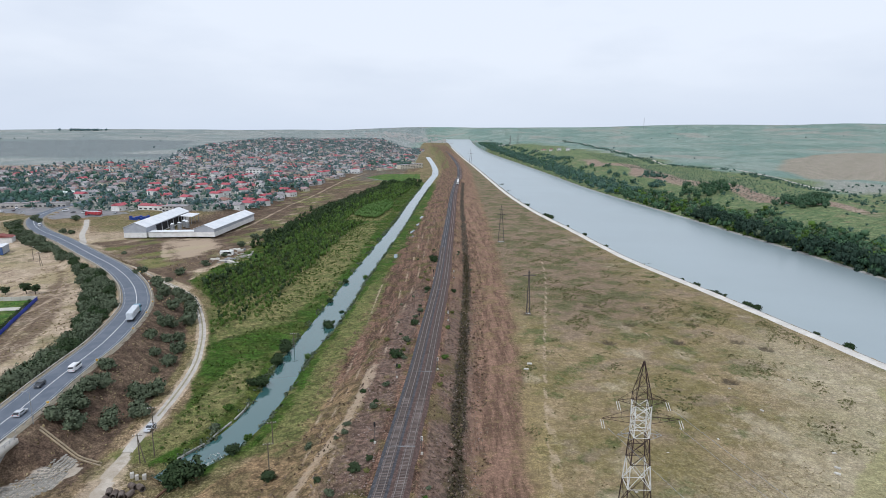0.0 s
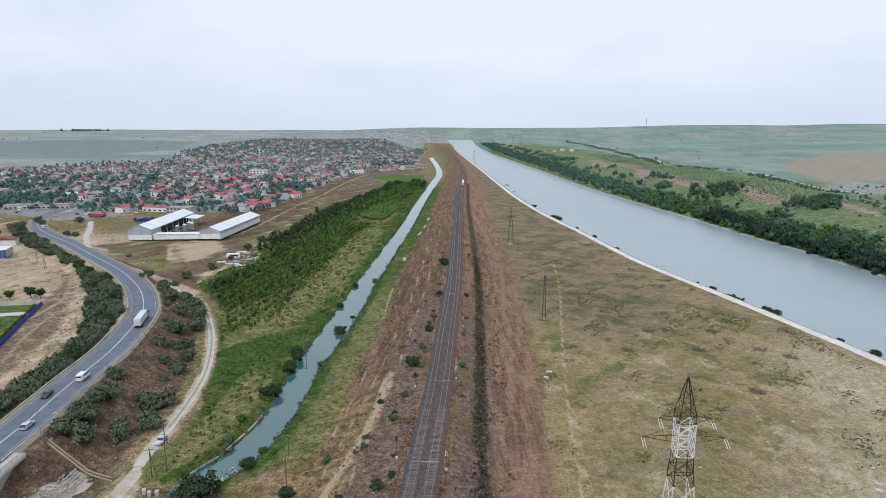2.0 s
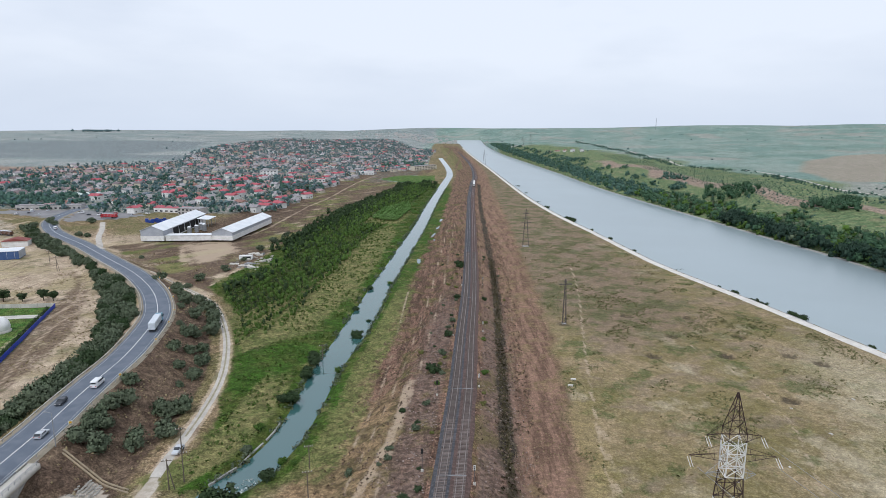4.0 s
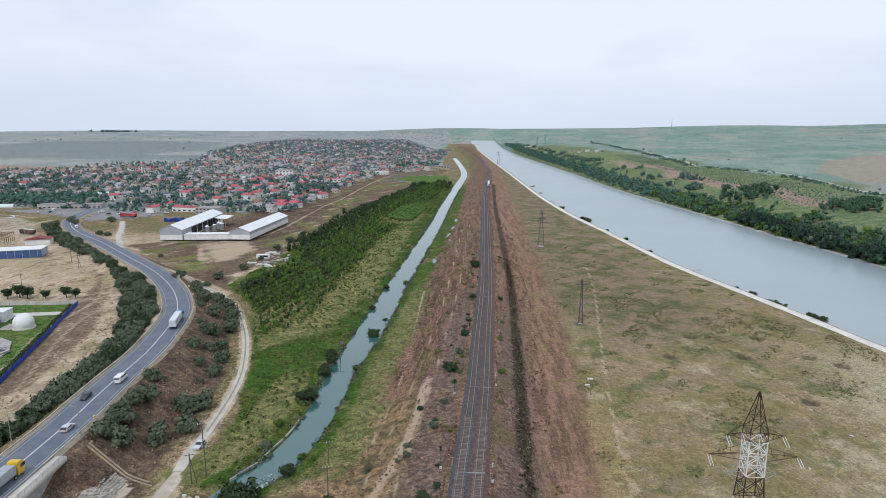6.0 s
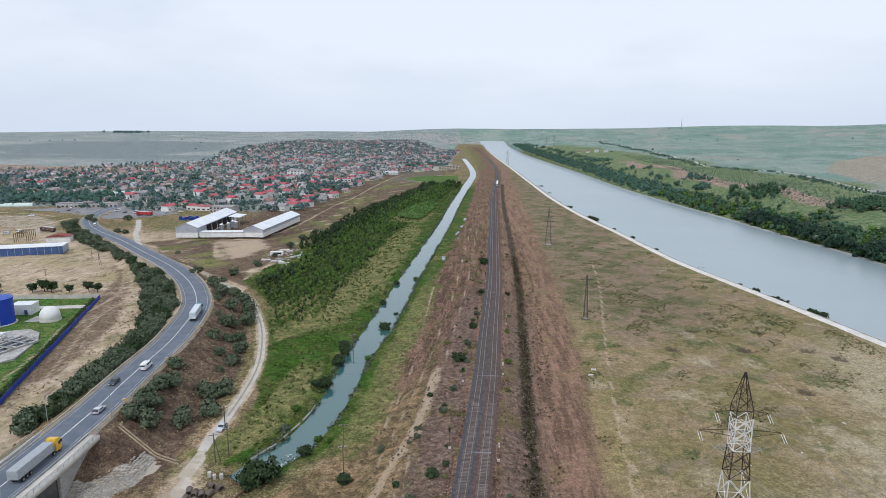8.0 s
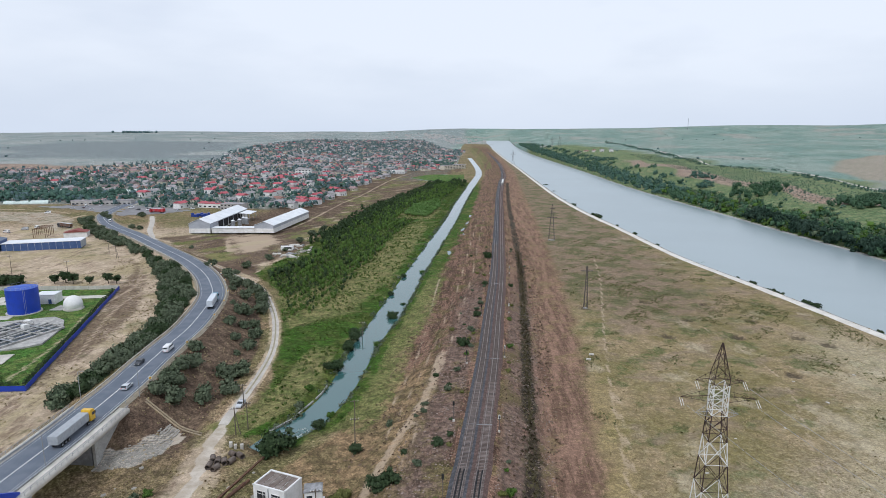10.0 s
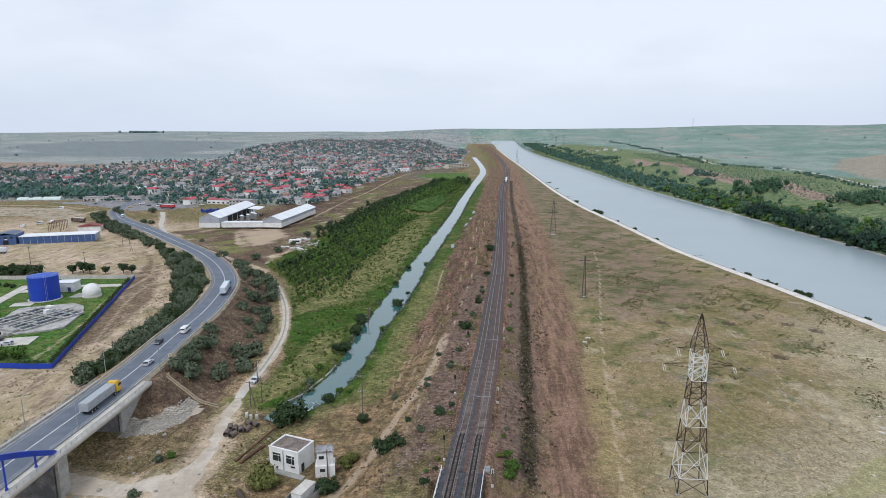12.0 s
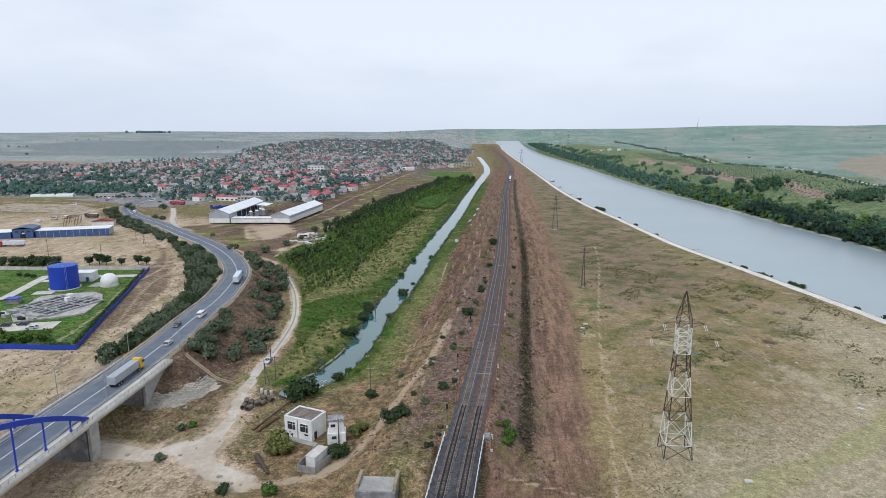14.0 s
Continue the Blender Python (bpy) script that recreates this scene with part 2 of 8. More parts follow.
RAIL = spline([(-30, -300, 9.5), (-22, -60, 9.5), (-16.2, 60, 9.5), (-12.9, 110, 9.5), (-11.8, 122, 9.5), (-10.1, 146, 9.4), (-7.2, 190, 9.0), (-4.7, 241, 8.2),
               (-0.7, 322, 7.0), (2.6, 424, 5.6), (7.8, 590, 4.6), (12.8, 756, 4.0), (21.6, 955, 3.4), (30.5, 1120, 3.0), (33, 1470, 3.0), (17, 1990, 3.0), (-37, 3260, 3.0)])
ROAD = spline([(-112, -260, 10.3), (-114, 20, 10.3), (-114.8, 82, 10.3), (-115.3, 102, 10.3), (-115.6, 124, 10.3), (-116.6, 142, 10.3), (-118, 160, 10.3), (-120, 175, 10.3), (-121.8, 192, 10.3),
               (-124.6, 217, 10.3), (-134, 256, 10.1), (-147.5, 285, 9.9), (-164, 311, 9.7), (-187.5, 341, 9.5), (-220, 376, 9.2), (-267, 426, 8.9), (-306, 464, 8.6), (-335, 498, 8.3), (-360, 537, 8.1), (-376, 582, 8.0), (-384, 640, 8.4), (-380, 760, 10.0)])
STREAM = spline([(-71, 140), (-62, 155), (-60, 163), (-57.3, 176), (-56.6, 198), (-56.4, 226), (-53.5, 260), (-52, 292), (-50, 347), (-47.5, 392), (-43.5, 475), (-38.5, 576),
                 (-34, 715), (-22.3, 976), (-14, 1172), (-22, 1414), (-45, 1815)])
TRACK = spline([(-125, 112), (-105.7, 105.8), (-95.4, 102.8), (-83, 102), (-78, 108), (-79.5, 120.8), (-83, 136.5), (-85.3, 155.8), (-85.6, 171), (-88.5, 201), (-95, 228), (-107, 261),
                (-126, 299), (-146.5, 323), (-165.5, 340), (-183, 354)])
TRACK_UNDER = spline([(-83, 102), (-72, 94), (-52, 86), (-20, 80), (20, 74), (60, 70)])
TRACK_VILLAGE = spline([(-240, 407), (-250, 418), (-262, 440), (-282, 473), (-300, 510), (-318, 543)])
CANAL_NEAR = spline([(262, -400), (212, -60), (184, 120), (161.4, 240), (156.5, 265), (150.0, 297), (139.3, 345), (125.5, 409), (111.5, 530), (99, 630), (88.5, 780), (82, 981), (71, 1384), (53, 1956), (32, 2900), (4, 4330)], 8)
CANAL_FAR = spline([(330, -400), (285, 120), (266, 300), (258.4, 399), (256, 440), (248, 508), (239, 604), (221, 770), (208, 930), (199, 1200), (182, 1554), (156, 2143), (152, 2900), (165, 3600), (185, 4330)], 8)
DITCH = spline([(1.4, 95), (2.4, 122), (4.1, 156), (6.2, 196), (9.4, 255), (12.7, 325), (15.5, 414), (18, 524), (22, 707), (31, 960)], 8)
VERGE = spline([(15, 60), (12.5, 104), (14.5, 130), (17, 159), (21.5, 199), (26, 259), (29.5, 330), (33, 443), (37, 611), (43, 960), (50, 1200), (46, 1500), (38, 1960), (4, 3300)], 8)
LAWN = [(-330, 150), (-250, 161), (-157.5, 168), (-200.5, 293), (-262, 284), (-330, 282)]
MARSH = [(-143, 335), (-115, 295), (-94, 235), (-81, 181), (-77, 145), (-60, 140), (-45, 290), (-40, 400), (-30, 700), (-20, 960), (-76, 975), (-92, 850), (-108, 735), (-126, 640), (-131, 540), (-137, 411)]
THICKET = [(-135, 330), (-117, 300), (-97, 245), (-85, 236), (-82, 338), (-78, 430), (-77, 494), (-62, 640), (-42, 880), (-40, 960), (-78, 962), (-90, 850), (-105, 730), (-123, 640), (-127, 540), (-128, 430), (-120, 405), (-126, 370)]
HEDGE = [(-362, 517), (-306, 455), (-238, 393), (-195, 346), (-161, 300), (-144, 256), (-135, 226), (-130, 206), (-131, 186), (-133, 160), (-139, 154), (-141, 170), (-146, 200), (-147, 225), (-157, 254), (-186, 310), (-219, 356), (-262, 398), (-312, 445), (-366, 510)]
PALE_YARD = [(-210, 452), (-196, 466), (-170, 462), (-160, 436), (-160, 404), (-172, 390), (-186, 396)]
VILLAGE = [(-1100, 640), (-700, 620), (-520, 600), (-440, 618), (-330, 588), (-292, 610), (-186, 600), (-178, 860), (-168, 1110), (-75, 1300), (-70, 2300), (-300, 2700), (-700, 2500),
           (-720, 1900), (-560, 1200), (-700, 1060), (-1100, 1000)]


FOOTPATHS = [(spline([(18, 70), (22.7, 105), (27.4, 141), (32.8, 183), (42.2, 243), (57.2, 331), (65.6, 400)]), 0.7), (spline([(54, 70), (62, 107), (74, 134), (84.5, 163), (91.5, 187), (92, 215), (86, 250)]), 0.5),
             (spline([(24.5, 70), (25.5, 105), (29.6, 141), (34.6, 183)]), 0.4), (spline([(-24, 200), (-26, 165), (-30, 146), (-33.5, 130), (-37, 112), (-44, 97), (-55, 89), (-66, 90)]), 1.7),
             (spline([(-34, 330), (-33, 250), (-34, 200), (-37, 165)]), 0.6), (spline([(-29, 120), (-23, 185), (-19.5, 241), (-15.5, 322), (-12.5, 424), (-8, 560)]), 0.5), (spline([(-36, 140), (-29, 195), (-25.5, 250), (-21.5, 330), (-18, 430), (-13, 560)]), 0.5), (spline([(-4, 97), (8, 92), (30, 86), (60, 90), (95, 112), (120, 140)]), 0.7),
             (spline([(-170, 175), (-178, 215), (-190, 250), (-196, 300), (-215, 340)]), 1.0), (spline([(-190, 440), (-180, 466), (-169, 513), (-167, 611), (-166, 686), (-160, 756), (-158, 935), (-151, 1064), (-140, 1149)]), 1.3), (spline([(-394, 422), (-387, 455), (-385, 500), (-384, 544)]), 2.4), (spline([(-509, 561), (-458, 574), (-406, 554)]), 2.6),
             (spline([(-142, 150), (-165, 210), (-182, 260), (-186, 300)]), 0.8),]


# shallow round hollows in the dry field
HOLLOWS = [(70.9, 287.4), (99.4, 286.3), (110.8, 260.7), (95.3, 237.1), (67.1, 236.4), (98.9, 198.5), (128.3, 231.3), (82.2, 260.4), (120.2, 239.1)]


def hollow(x, y):
    d = np.full(np.shape(x), 99.0)
    for a, b in HOLLOWS:
        d = np.minimum(d, np.hypot(x - a, (y - b)))
    return d


def height(x, y):
    """Height of the ground at plan points."""
    x, y = np.asarray(x, float), np.asarray(y, float)
    d_rail, _, z_rail = near_line(x, y, RAIL)
    d_road, s_road, z_road = near_line(x, y, ROAD)
    d_str, _, _ = near_line(x, y, STREAM)
    d_near, s_near, _ = near_line(x, y, CANAL_NEAR)
    d_far, s_far, _ = near_line(x, y, CANAL_FAR)
    d_dit, _, _ = near_line(x, y, DITCH)
    e_near = d_near * s_near
    e_far = -d_far * s_far
    left = 2.3 + 0.012 * np.clip(-x - 110, 0, 400) + 0.012 * np.clip(y - 480, 0, 2000) * sstep(-130, -260, x) 
    left += 7 * sstep(1010, 1110, y + 0.12 * (x + 700)) * sstep(-520, -640, x)
    right = 0.6 + 0.014 * np.clip(e_near, 0, 120)
    h = np.where(x > RAILX(y), right, left)
    h = h - 0.9 * sstep(34, 8, d_str) * (y > 120)
    # far bank: a wooded bluff, then a wide plateau
    up = np.clip(e_far, 0, 5000)
    bank = -1.2 + 2.2 * sstep(0, 12, up) + (11 * sstep(20, 130, up) + 0.006 * np.minimum(up, 1500) + 0.006 * np.clip(y - 600, 0, 3000)) * sstep(3900, 2700, y) + 2.5 * lumps(x, y, 60, 3.0) * sstep(10, 90, up)
    h = np.where((s_far < 0), bank, h)
    rad = np.hypot(x, y)
    bearing = np.arctan2(x, y)
    ridge = 60 + 18 * sstep(-0.25, 0.05, bearing) + 22 * sstep(0.1, 0.5, bearing) + 5 * lumps(x, y, 500, 1.0)
    far_mix = sstep(3300 + 1100 * np.exp(-(bearing / 0.08) ** 2), 4850 + 300 * np.exp(-(bearing / 0.08) ** 2), rad + 90 * lumps(x, y, 600, 4.0))
    h = h * (1 - far_mix) + ridge * far_mix
    h = h + lumps(x, y, 14, 0.4) * 0.16 + lumps(x, y, 5.2, 2.2) * 0.07
    h = h + (lumps(x, y, 420, 5.0) * 7) * sstep(1500, 3200, np.hypot(x, y))
    # canal bed
    canal = (s_near < 0) & (s_far > 0) & (y < 4340)
    h = np.where(canal, np.minimum(0.5 - 0.55 * d_near, -1.4 + 0 * d_far - 0.3 * np.minimum(d_far, 10)), h)
    h = np.where((s_near < 0) & (d_near < 4) & canal, 0.5 - 0.62 * d_near, h)
    # stream bed
    w = stream_half(y)
    h = np.where(y > 118, np.minimum(h, np.maximum(-1.0, 0.28 + (d_str - w) * 0.5)), h)
    d_hol = hollow(x, y)
    h = h - 0.9 * sstep(4.2, 1.5, d_hol) + 0.3 * sstep(1.8, 0.3, abs(d_hol - 4.6))
    # ditch beside the railway
    h = h - 1.1 * sstep(5, 1.2, d_dit) * sstep(95, 110, y)
    h = h - 2.2 * sstep(-146, -128, x) * sstep(-84, -98, x) * sstep(60, 80, y) * sstep(132, 116, y)
    # low mounds of spoil by the fork of the tracks
    for a, b, w, t in ((-88.5, 109.5, 5.0, 1.6), (-95.0, 115.5, 4.0, 1.0), (-84.5, 114.0, 3.0, 0.7), (-90.0, 133.5, 3.0, 0.6)):
        h = h + t * np.exp(-(((x - a) / w) ** 2 + ((y - b) / (0.8 * w)) ** 2))
    # railway bank, cut off at the underpass
    gap = np.maximum(0, np.minimum(103 - y, y - 52))
    west = x < RAILX(y)
    gap = np.where(west & (d_rail > 6), np.maximum(0, np.minimum(88 - y, y - 52)), gap)
    shelf = np.where(west, 13.0 * sstep(420, 200, y), 0.0)
    out_r = np.maximum(0, d_rail - 4.9)
    bank_r = z_rail - 0.75 - 0.09 * np.minimum(out_r, shelf) - 0.47 * np.maximum(0, out_r - shelf) - 0.85 * gap + 0.25 * lumps(x, y, 7, 7.0) * sstep(5, 8, d_rail)
    h = np.maximum(h, bank_r)
    # road bank, open under the bridge
    gap = np.maximum(0, 141 - y)
    bank_w = z_road - 0.35 - 0.55 * np.maximum(0, d_road - 7.2) - 0.62 * gap
    h = np.maximum(h, np.where(y > 70, bank_w, -9))
    return h


def RAILX(y):
    return np.interp(y, RAIL[:, 1], RAIL[:, 0])


def stream_half(y):
    return np.interp(y, [140, 150, 180, 230, 270, 350, 700, 1200], [3.0, 5.0, 4.6, 5.4, 6.3, 5.8, 6.0, 6.0])


def mesh_from(name, verts, faces, mat=None, smooth=True):
    me = bpy.data.meshes.new(name)
    verts = np.asarray(verts, np.float32)
    faces = np.asarray(faces, np.int32)
    verts, normals = verts[:, :3], verts[:, 3:]
    k = faces.shape[1]
    me.vertices.add(len(verts))
    me.vertices.foreach_set("co", verts.ravel())
    me.loops.add(faces.size)
    me.loops.foreach_set("vertex_index", faces.ravel())
    me.polygons.add(len(faces))
    me.polygons.foreach_set("loop_start", np.arange(0, faces.size, k, dtype=np.int32))
    me.polygons.foreach_set("use_smooth", np.full(len(faces), smooth or normals.size > 0))
    me.update(calc_edges=True)
    if normals.size:
        at = me.attributes.new("custom_normal", "FLOAT_VECTOR", "POINT")
        at.data.foreach_set("vector", normals.ravel())
    if mat:
        me.materials.append(mat)
    return me


def grid_lines(stops):
    """Coordinates from (start, step) stops to the last; steps change evenly between stops."""
    out = [stops[0][0]]
    for (a, sa), (b, sb) in zip(stops[:-1], stops[1:]):
        while out[-1] < b - 1e-6:
            f = (out[-1] - a) / (b - a)
            out.append(out[-1] + sa + (sb - sa) * f)
    return np.array(out)


gx = grid_lines([(-5200, 160), (-1500, 60), (-420, 3.0), (-260, 1.6), (165, 1.6), (290, 3.0), (420, 8), (1500, 70), (5200, 160)])
gy = grid_lines([(-700, 60), (40, 3), (75, 1.5), (330, 1.6), (520, 3.2), (1200, 12), (5400, 75)])
GX, GY = np.meshgrid(gx, gy)
GZ = height(GX, GY)
nx, ny = len(gx), len(gy)
idx = np.arange(nx * ny).reshape(ny, nx)
quads = np.stack([idx[:-1, :-1], idx[:-1, 1:], idx[1:, 1:], idx[1:, :-1]], -1).reshape(-1, 4)
ground_mesh = mesh_from("ground", np.stack([GX, GY, GZ], -1).reshape(-1, 3), quads)


def TANFIELD(x, y):
    return np.maximum(soft_poly(x, y, [(515, 870), (545, 1010), (700, 1270), (930, 1530), (1500, 1500), (1300, 900), (800, 800), (600, 815)], 60), 0.0)


def zone_layers(x, y):
    d_rail, s_rail, _ = near_line(x, y, RAIL)
    d_road, s_road, _ = near_line(x, y, ROAD)
    d_str, s_str, _ = near_line(x, y, STREAM)
    d_near, s_near, _ = near_line(x, y, CANAL_NEAR)
    d_far, s_far, _ = near_line(x, y, CANAL_FAR)
    d_dit, _, _ = near_line(x, y, DITCH)
    d_ver, s_ver, _ = near_line(x, y, VERGE)
    d_trk, _, _ = near_line(x, y, TRACK)
    d_und, _, _ = near_line(x, y, TRACK_UNDER)
    d_vil, _, _ = near_line(x, y, TRACK_VILLAGE)
    west = x < RAILX(y)
    beyond = s_far < 0
    lush = soft_poly(x, y, MARSH, 10)
    lush = np.maximum(lush, sstep(24, 10, d_str + 3 * lumps(x, y, 9, 5.0)) * sstep(132, 165, y) * sstep(1150, 750, y))
    red = np.where(west, sstep(46, 30, d_rail) * sstep(9, 15, d_str), sstep(-9, 8, d_ver * s_ver)) * sstep(85, 110, y) * sstep(3300, 2300, y)
    red = red * np.where(west, 1 - 0.52 * sstep(230, 140, y) * sstep(8, 16, d_rail), 1)
    tan = sstep(-128, -140, x) * sstep(560, 420, y) * (1 - soft_poly(x, y, LAWN, 2)) * 0.9
    tan = np.maximum(tan, sstep(9, 3, np.minimum(d_und, d_trk)) * sstep(170, 120, y) * 0.8 * (0.3 + 0.7 * sstep(-50, -68, x)))
    tan = np.maximum(tan, sstep(-66, -76, x) * sstep(112, 100, y) * 0.6)
    tan = np.maximum(tan, sstep(3.5, 1.5, np.minimum(d_trk, d_vil)))
    tan = np.where(beyond, 0, tan)
    dark = sstep(3.5, 1.3, d_dit + 0.8 * lumps(x, y, 5, 3.0)) * sstep(98, 112, y) * (0.82 + 0.25 * lumps(x, y, 16, 2.0))
    dark = np.maximum(dark, 0.56 * sstep(4.6, 2.6, hollow(x, y)))
    dark = np.maximum(dark, 0.5 * sstep(0.25, 0.7, lumps(x, y, 9, 6.0)) * soft_poly(x, y, [(-262, 440), (-180, 362), (-150, 352), (-132, 400), (-122, 560), (-84, 860), (-130, 1080), (-185, 640), (-176, 560), (-240, 458)], 14))
    dark = np.maximum(dark, 0.5 * sstep(6.5, 2.0, np.hypot(x - 39.7, y - 274.5)))
    slope_e = (s_road < 0) & west
    brown = sstep(46, 30, d_road) * slope_e * sstep(110, 150, y) * sstep(3, 9, d_trk) * sstep(420, 350, y) * (1 - lush)
    brown = np.maximum(brown, 0.42 * soft_poly(x, y, [(-107, 108), (-90, 107), (-81, 112), (-86, 140), (-88, 160), (-100, 150), (-91, 141), (-103, 124)], 5))
    brown = np.maximum(brown, sstep(-146, -156, x) * sstep(-260, -200, x) * sstep(330, 420, y) * (y < 1100) * 0.8)
    brown = np.maximum(brown, 0.62 * soft_poly(x, y, [(-126, 420), (-122, 560), (-116, 650), (-100, 735), (-84, 860), (-72, 960), (-130, 1040), (-60, 1150), (-45, 1260), (-75, 1320), (-170, 1180), (-185, 640), (-176, 600), (-165, 450)], 14))
    brown = np.maximum(brown, 0.55 * soft_poly(x, y, [(-152, 170), (-166, 172), (-202, 290), (-218, 335), (-240, 368), (-224, 356), (-192, 308), (-168, 255), (-160, 220)], 8))
    brown = np.maximum(brown, 0.7 * soft_poly(x, y, [(-262, 440), (-205, 400), (-180, 360), (-150, 352), (-132, 400), (-140, 450), (-165, 462), (-240, 458)], 14))
    far = np.hypot(x, y)
    brown = np.maximum(brown, 0.66 * sstep(5, 2, abs(d_str - 9.5) + 1.5 * lumps(x, y, 6, 4.0)) * west * (x < np.interp(y, STREAM[:, 1], STREAM[:, 0])) * sstep(270, 300, y) * sstep(620, 540, y))
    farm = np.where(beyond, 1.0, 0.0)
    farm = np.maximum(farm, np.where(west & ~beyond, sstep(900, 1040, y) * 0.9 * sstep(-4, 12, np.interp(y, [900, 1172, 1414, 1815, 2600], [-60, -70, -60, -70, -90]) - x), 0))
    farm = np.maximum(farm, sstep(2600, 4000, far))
    lawn = np.maximum(soft_poly(x, y, LAWN, 1.5), soft_poly(x, y, [(-132, 1040), (-78, 972), (-52, 985), (-38, 1030), (-42, 1128), (-106, 1126)], 12))
    vil = soft_poly(x, y, VILLAGE, 40)
    pale = 0 * x
    pale = np.maximum(pale, 0.8 * soft_poly(x, y, [(-98.5, 146.5), (-93.2, 145.5), (-92.6, 140.1), (-94.8, 132.7), (-98.8, 127.6), (-108.0, 125.4), (-109.4, 131.0), (-105.0, 133.4), (-101.7, 137.2), (-99.3, 141.0)], 1.5))
    pale = np.maximum(pale, 0.5 * soft_poly(x, y, [(-500, 500), (-420, 500), (-350, 455), (-345, 470), (-372, 520), (-420, 560), (-500, 560)], 14))
    pale = np.maximum(pale, sstep(4.2, 1.8, d_und + 1.4 * lumps(x, y, 6, 1.0)) * sstep(-56, -66, x))
    pale = np.maximum(pale, 1.3 * sstep(3.8, 1.6, d_trk * np.where(y > 106, 1 + 1.0 * sstep(106, 120, y), 1.0) + 0.8 * lumps(x, y, 6, 2.0)) * sstep(166, 152, y))
    a = np.stack([lush, red, np.maximum(tan, 0), np.maximum(dark, 0)], -1)
    b = np.stack([farm, lawn, vil, pale], -1)
    worn = 0 * brown
    straw = soft_poly(x, y, [(-112, 280), (-92, 236), (-72, 262), (-62, 330), (-60, 400), (-56, 520), (-66, 560), (-78, 500), (-84, 400), (-90, 330)], 16)
    straw = np.maximum(straw, 0.8 * soft_poly(x, y, [(-96, 560), (-58, 560), (-50, 640), (-60, 660), (-92, 600)], 10))
    straw = np.maximum(straw, 0.75 * sstep(9, 4, abs(d_str - 15)) * (x < np.interp(y, STREAM[:, 1], STREAM[:, 0])) * sstep(140, 150, y) * sstep(240, 200, y))
    straw = np.maximum(straw, 0.62 * sstep(8, 4, abs(d_str - 15)) * (x > np.interp(y, STREAM[:, 1], STREAM[:, 0])) * sstep(140, 155, y) * sstep(420, 300, y))
    straw = np.maximum(straw, 0.85 * soft_poly(x, y, [(-92, 352), (-81, 379), (-71, 419), (-62, 466), (-57, 420), (-60, 346), (-70, 312), (-82, 312)], 12))
    straw = np.maximum(straw, 0.55 * soft_poly(x, y, [(-6, 1250), (14, 1300), (12, 1700), (-14, 2600), (-60, 2600), (-28, 1700)], 14))
    rough_field = soft_poly(x, y, [(-262, 440), (-180, 362), (-150, 352), (-132, 400), (-122, 560), (-84, 860), (-72, 960), (-130, 1080), (-180, 1100), (-185, 640), (-176, 560), (-240, 458)], 14)
    straw = np.maximum(straw, rough_field * (0.30 + 0.45 * lumps(x, y, 11, 3.0) + 0.35 * lumps(x, y * 0.6, 30, 6.0)))
    worn = np.maximum(worn, rough_field * (0.12 + 0.45 * lumps(x, y * 0.7, 8, 1.0)))
    for path, hw in FOOTPATHS:
        d, _, _ = near_line(x, y, path)
        worn = np.maximum(worn, sstep(hw + 0.9, hw - 0.6, d) * (0.62 if hw > 1 else 0.60))
    worn = np.maximum(worn, soft_poly(x, y, PALE_YARD, 22) * (0.85 + 0.35 * lumps(x, y, 9, 2.0)))
    c = np.stack([brown, np.where(west | beyond, 0, sstep(0, 10, -d_ver * s_ver)), worn, straw], -1)
    shaded_floor = soft_poly(x, y, THICKET, 8) * (0.75 + 0.35 * lumps(x, y, 12, 4.0))
    scrub = np.where(beyond, sstep(330, 170, d_far + 50 * lumps(x, y, 60, 2.0)) * sstep(2600, 1900, y), 0)
    scrub = np.maximum(scrub, np.where(beyond, 0.95 * soft_poly(x, y, [(325, 640), (425, 690), (435, 830), (452, 981), (428, 1070), (395, 1158), (425, 1470), (330, 1500), (290, 1100), (300, 800)], 20), 0))
    fallow = 0.8 * soft_poly(x, y, [(-1150, 1480), (-1500, 1780), (-1550, 2100), (-1300, 2350), (-900, 2300), (-720, 1700), (-760, 1480)], 60)
    scarp = sstep(70, 20, abs(y + 0.12 * (x + 700) - 1050 - 25 * lumps(x, y, 120, 1.0))) * sstep(-480, -600, x)
    scarp = np.maximum(scarp, np.where(beyond, 0.9 * sstep(26, 8, abs(d_far - 120 - 30 * lumps(x, y, 70, 3.0))) * sstep(450, 600, y) * sstep(1500, 1200, y), 0))
    plough = sstep(110, 50, abs(y + 0.1 * x - 1300 - 60 * lumps(x, y, 160, 2.0))) * sstep(-480, -640, x)
    plough = np.maximum(plough, fallow)
    d = np.stack([shaded_floor, scrub, scarp, plough], -1)
    bleach = 0.75 * soft_poly(x, y, [(30, 60), (170, 60), (165, 130), (158, 215), (140, 255), (120, 232), (112, 175), (92, 150), (66, 128), (46, 118), (26, 96)], 50)
    yellow = 0.52 * np.where(west | beyond, 0, sstep(12, 4, abs(d_ver - 7))) * sstep(0.5, -0.5, s_ver) * sstep(240, 170, y)
    dg, _, _ = near_line(x, y, spline([(20, 84), (44, 90), (66, 104), (95, 126), (125, 152), (150, 190)]))
    mauve = 0.95 * sstep(190, 330, y + 0.6 * (x - 60) + 30 * lumps(x, y, 40, 3.0)) * np.where(west | beyond, 0, 1) * (1 - 0.6 * sstep(70, 125, x))
    e = np.stack([bleach, yellow, 0.8 * sstep(6, 2, dg + 2 * lumps(x, y, 9, 1.0)), mauve], -1)
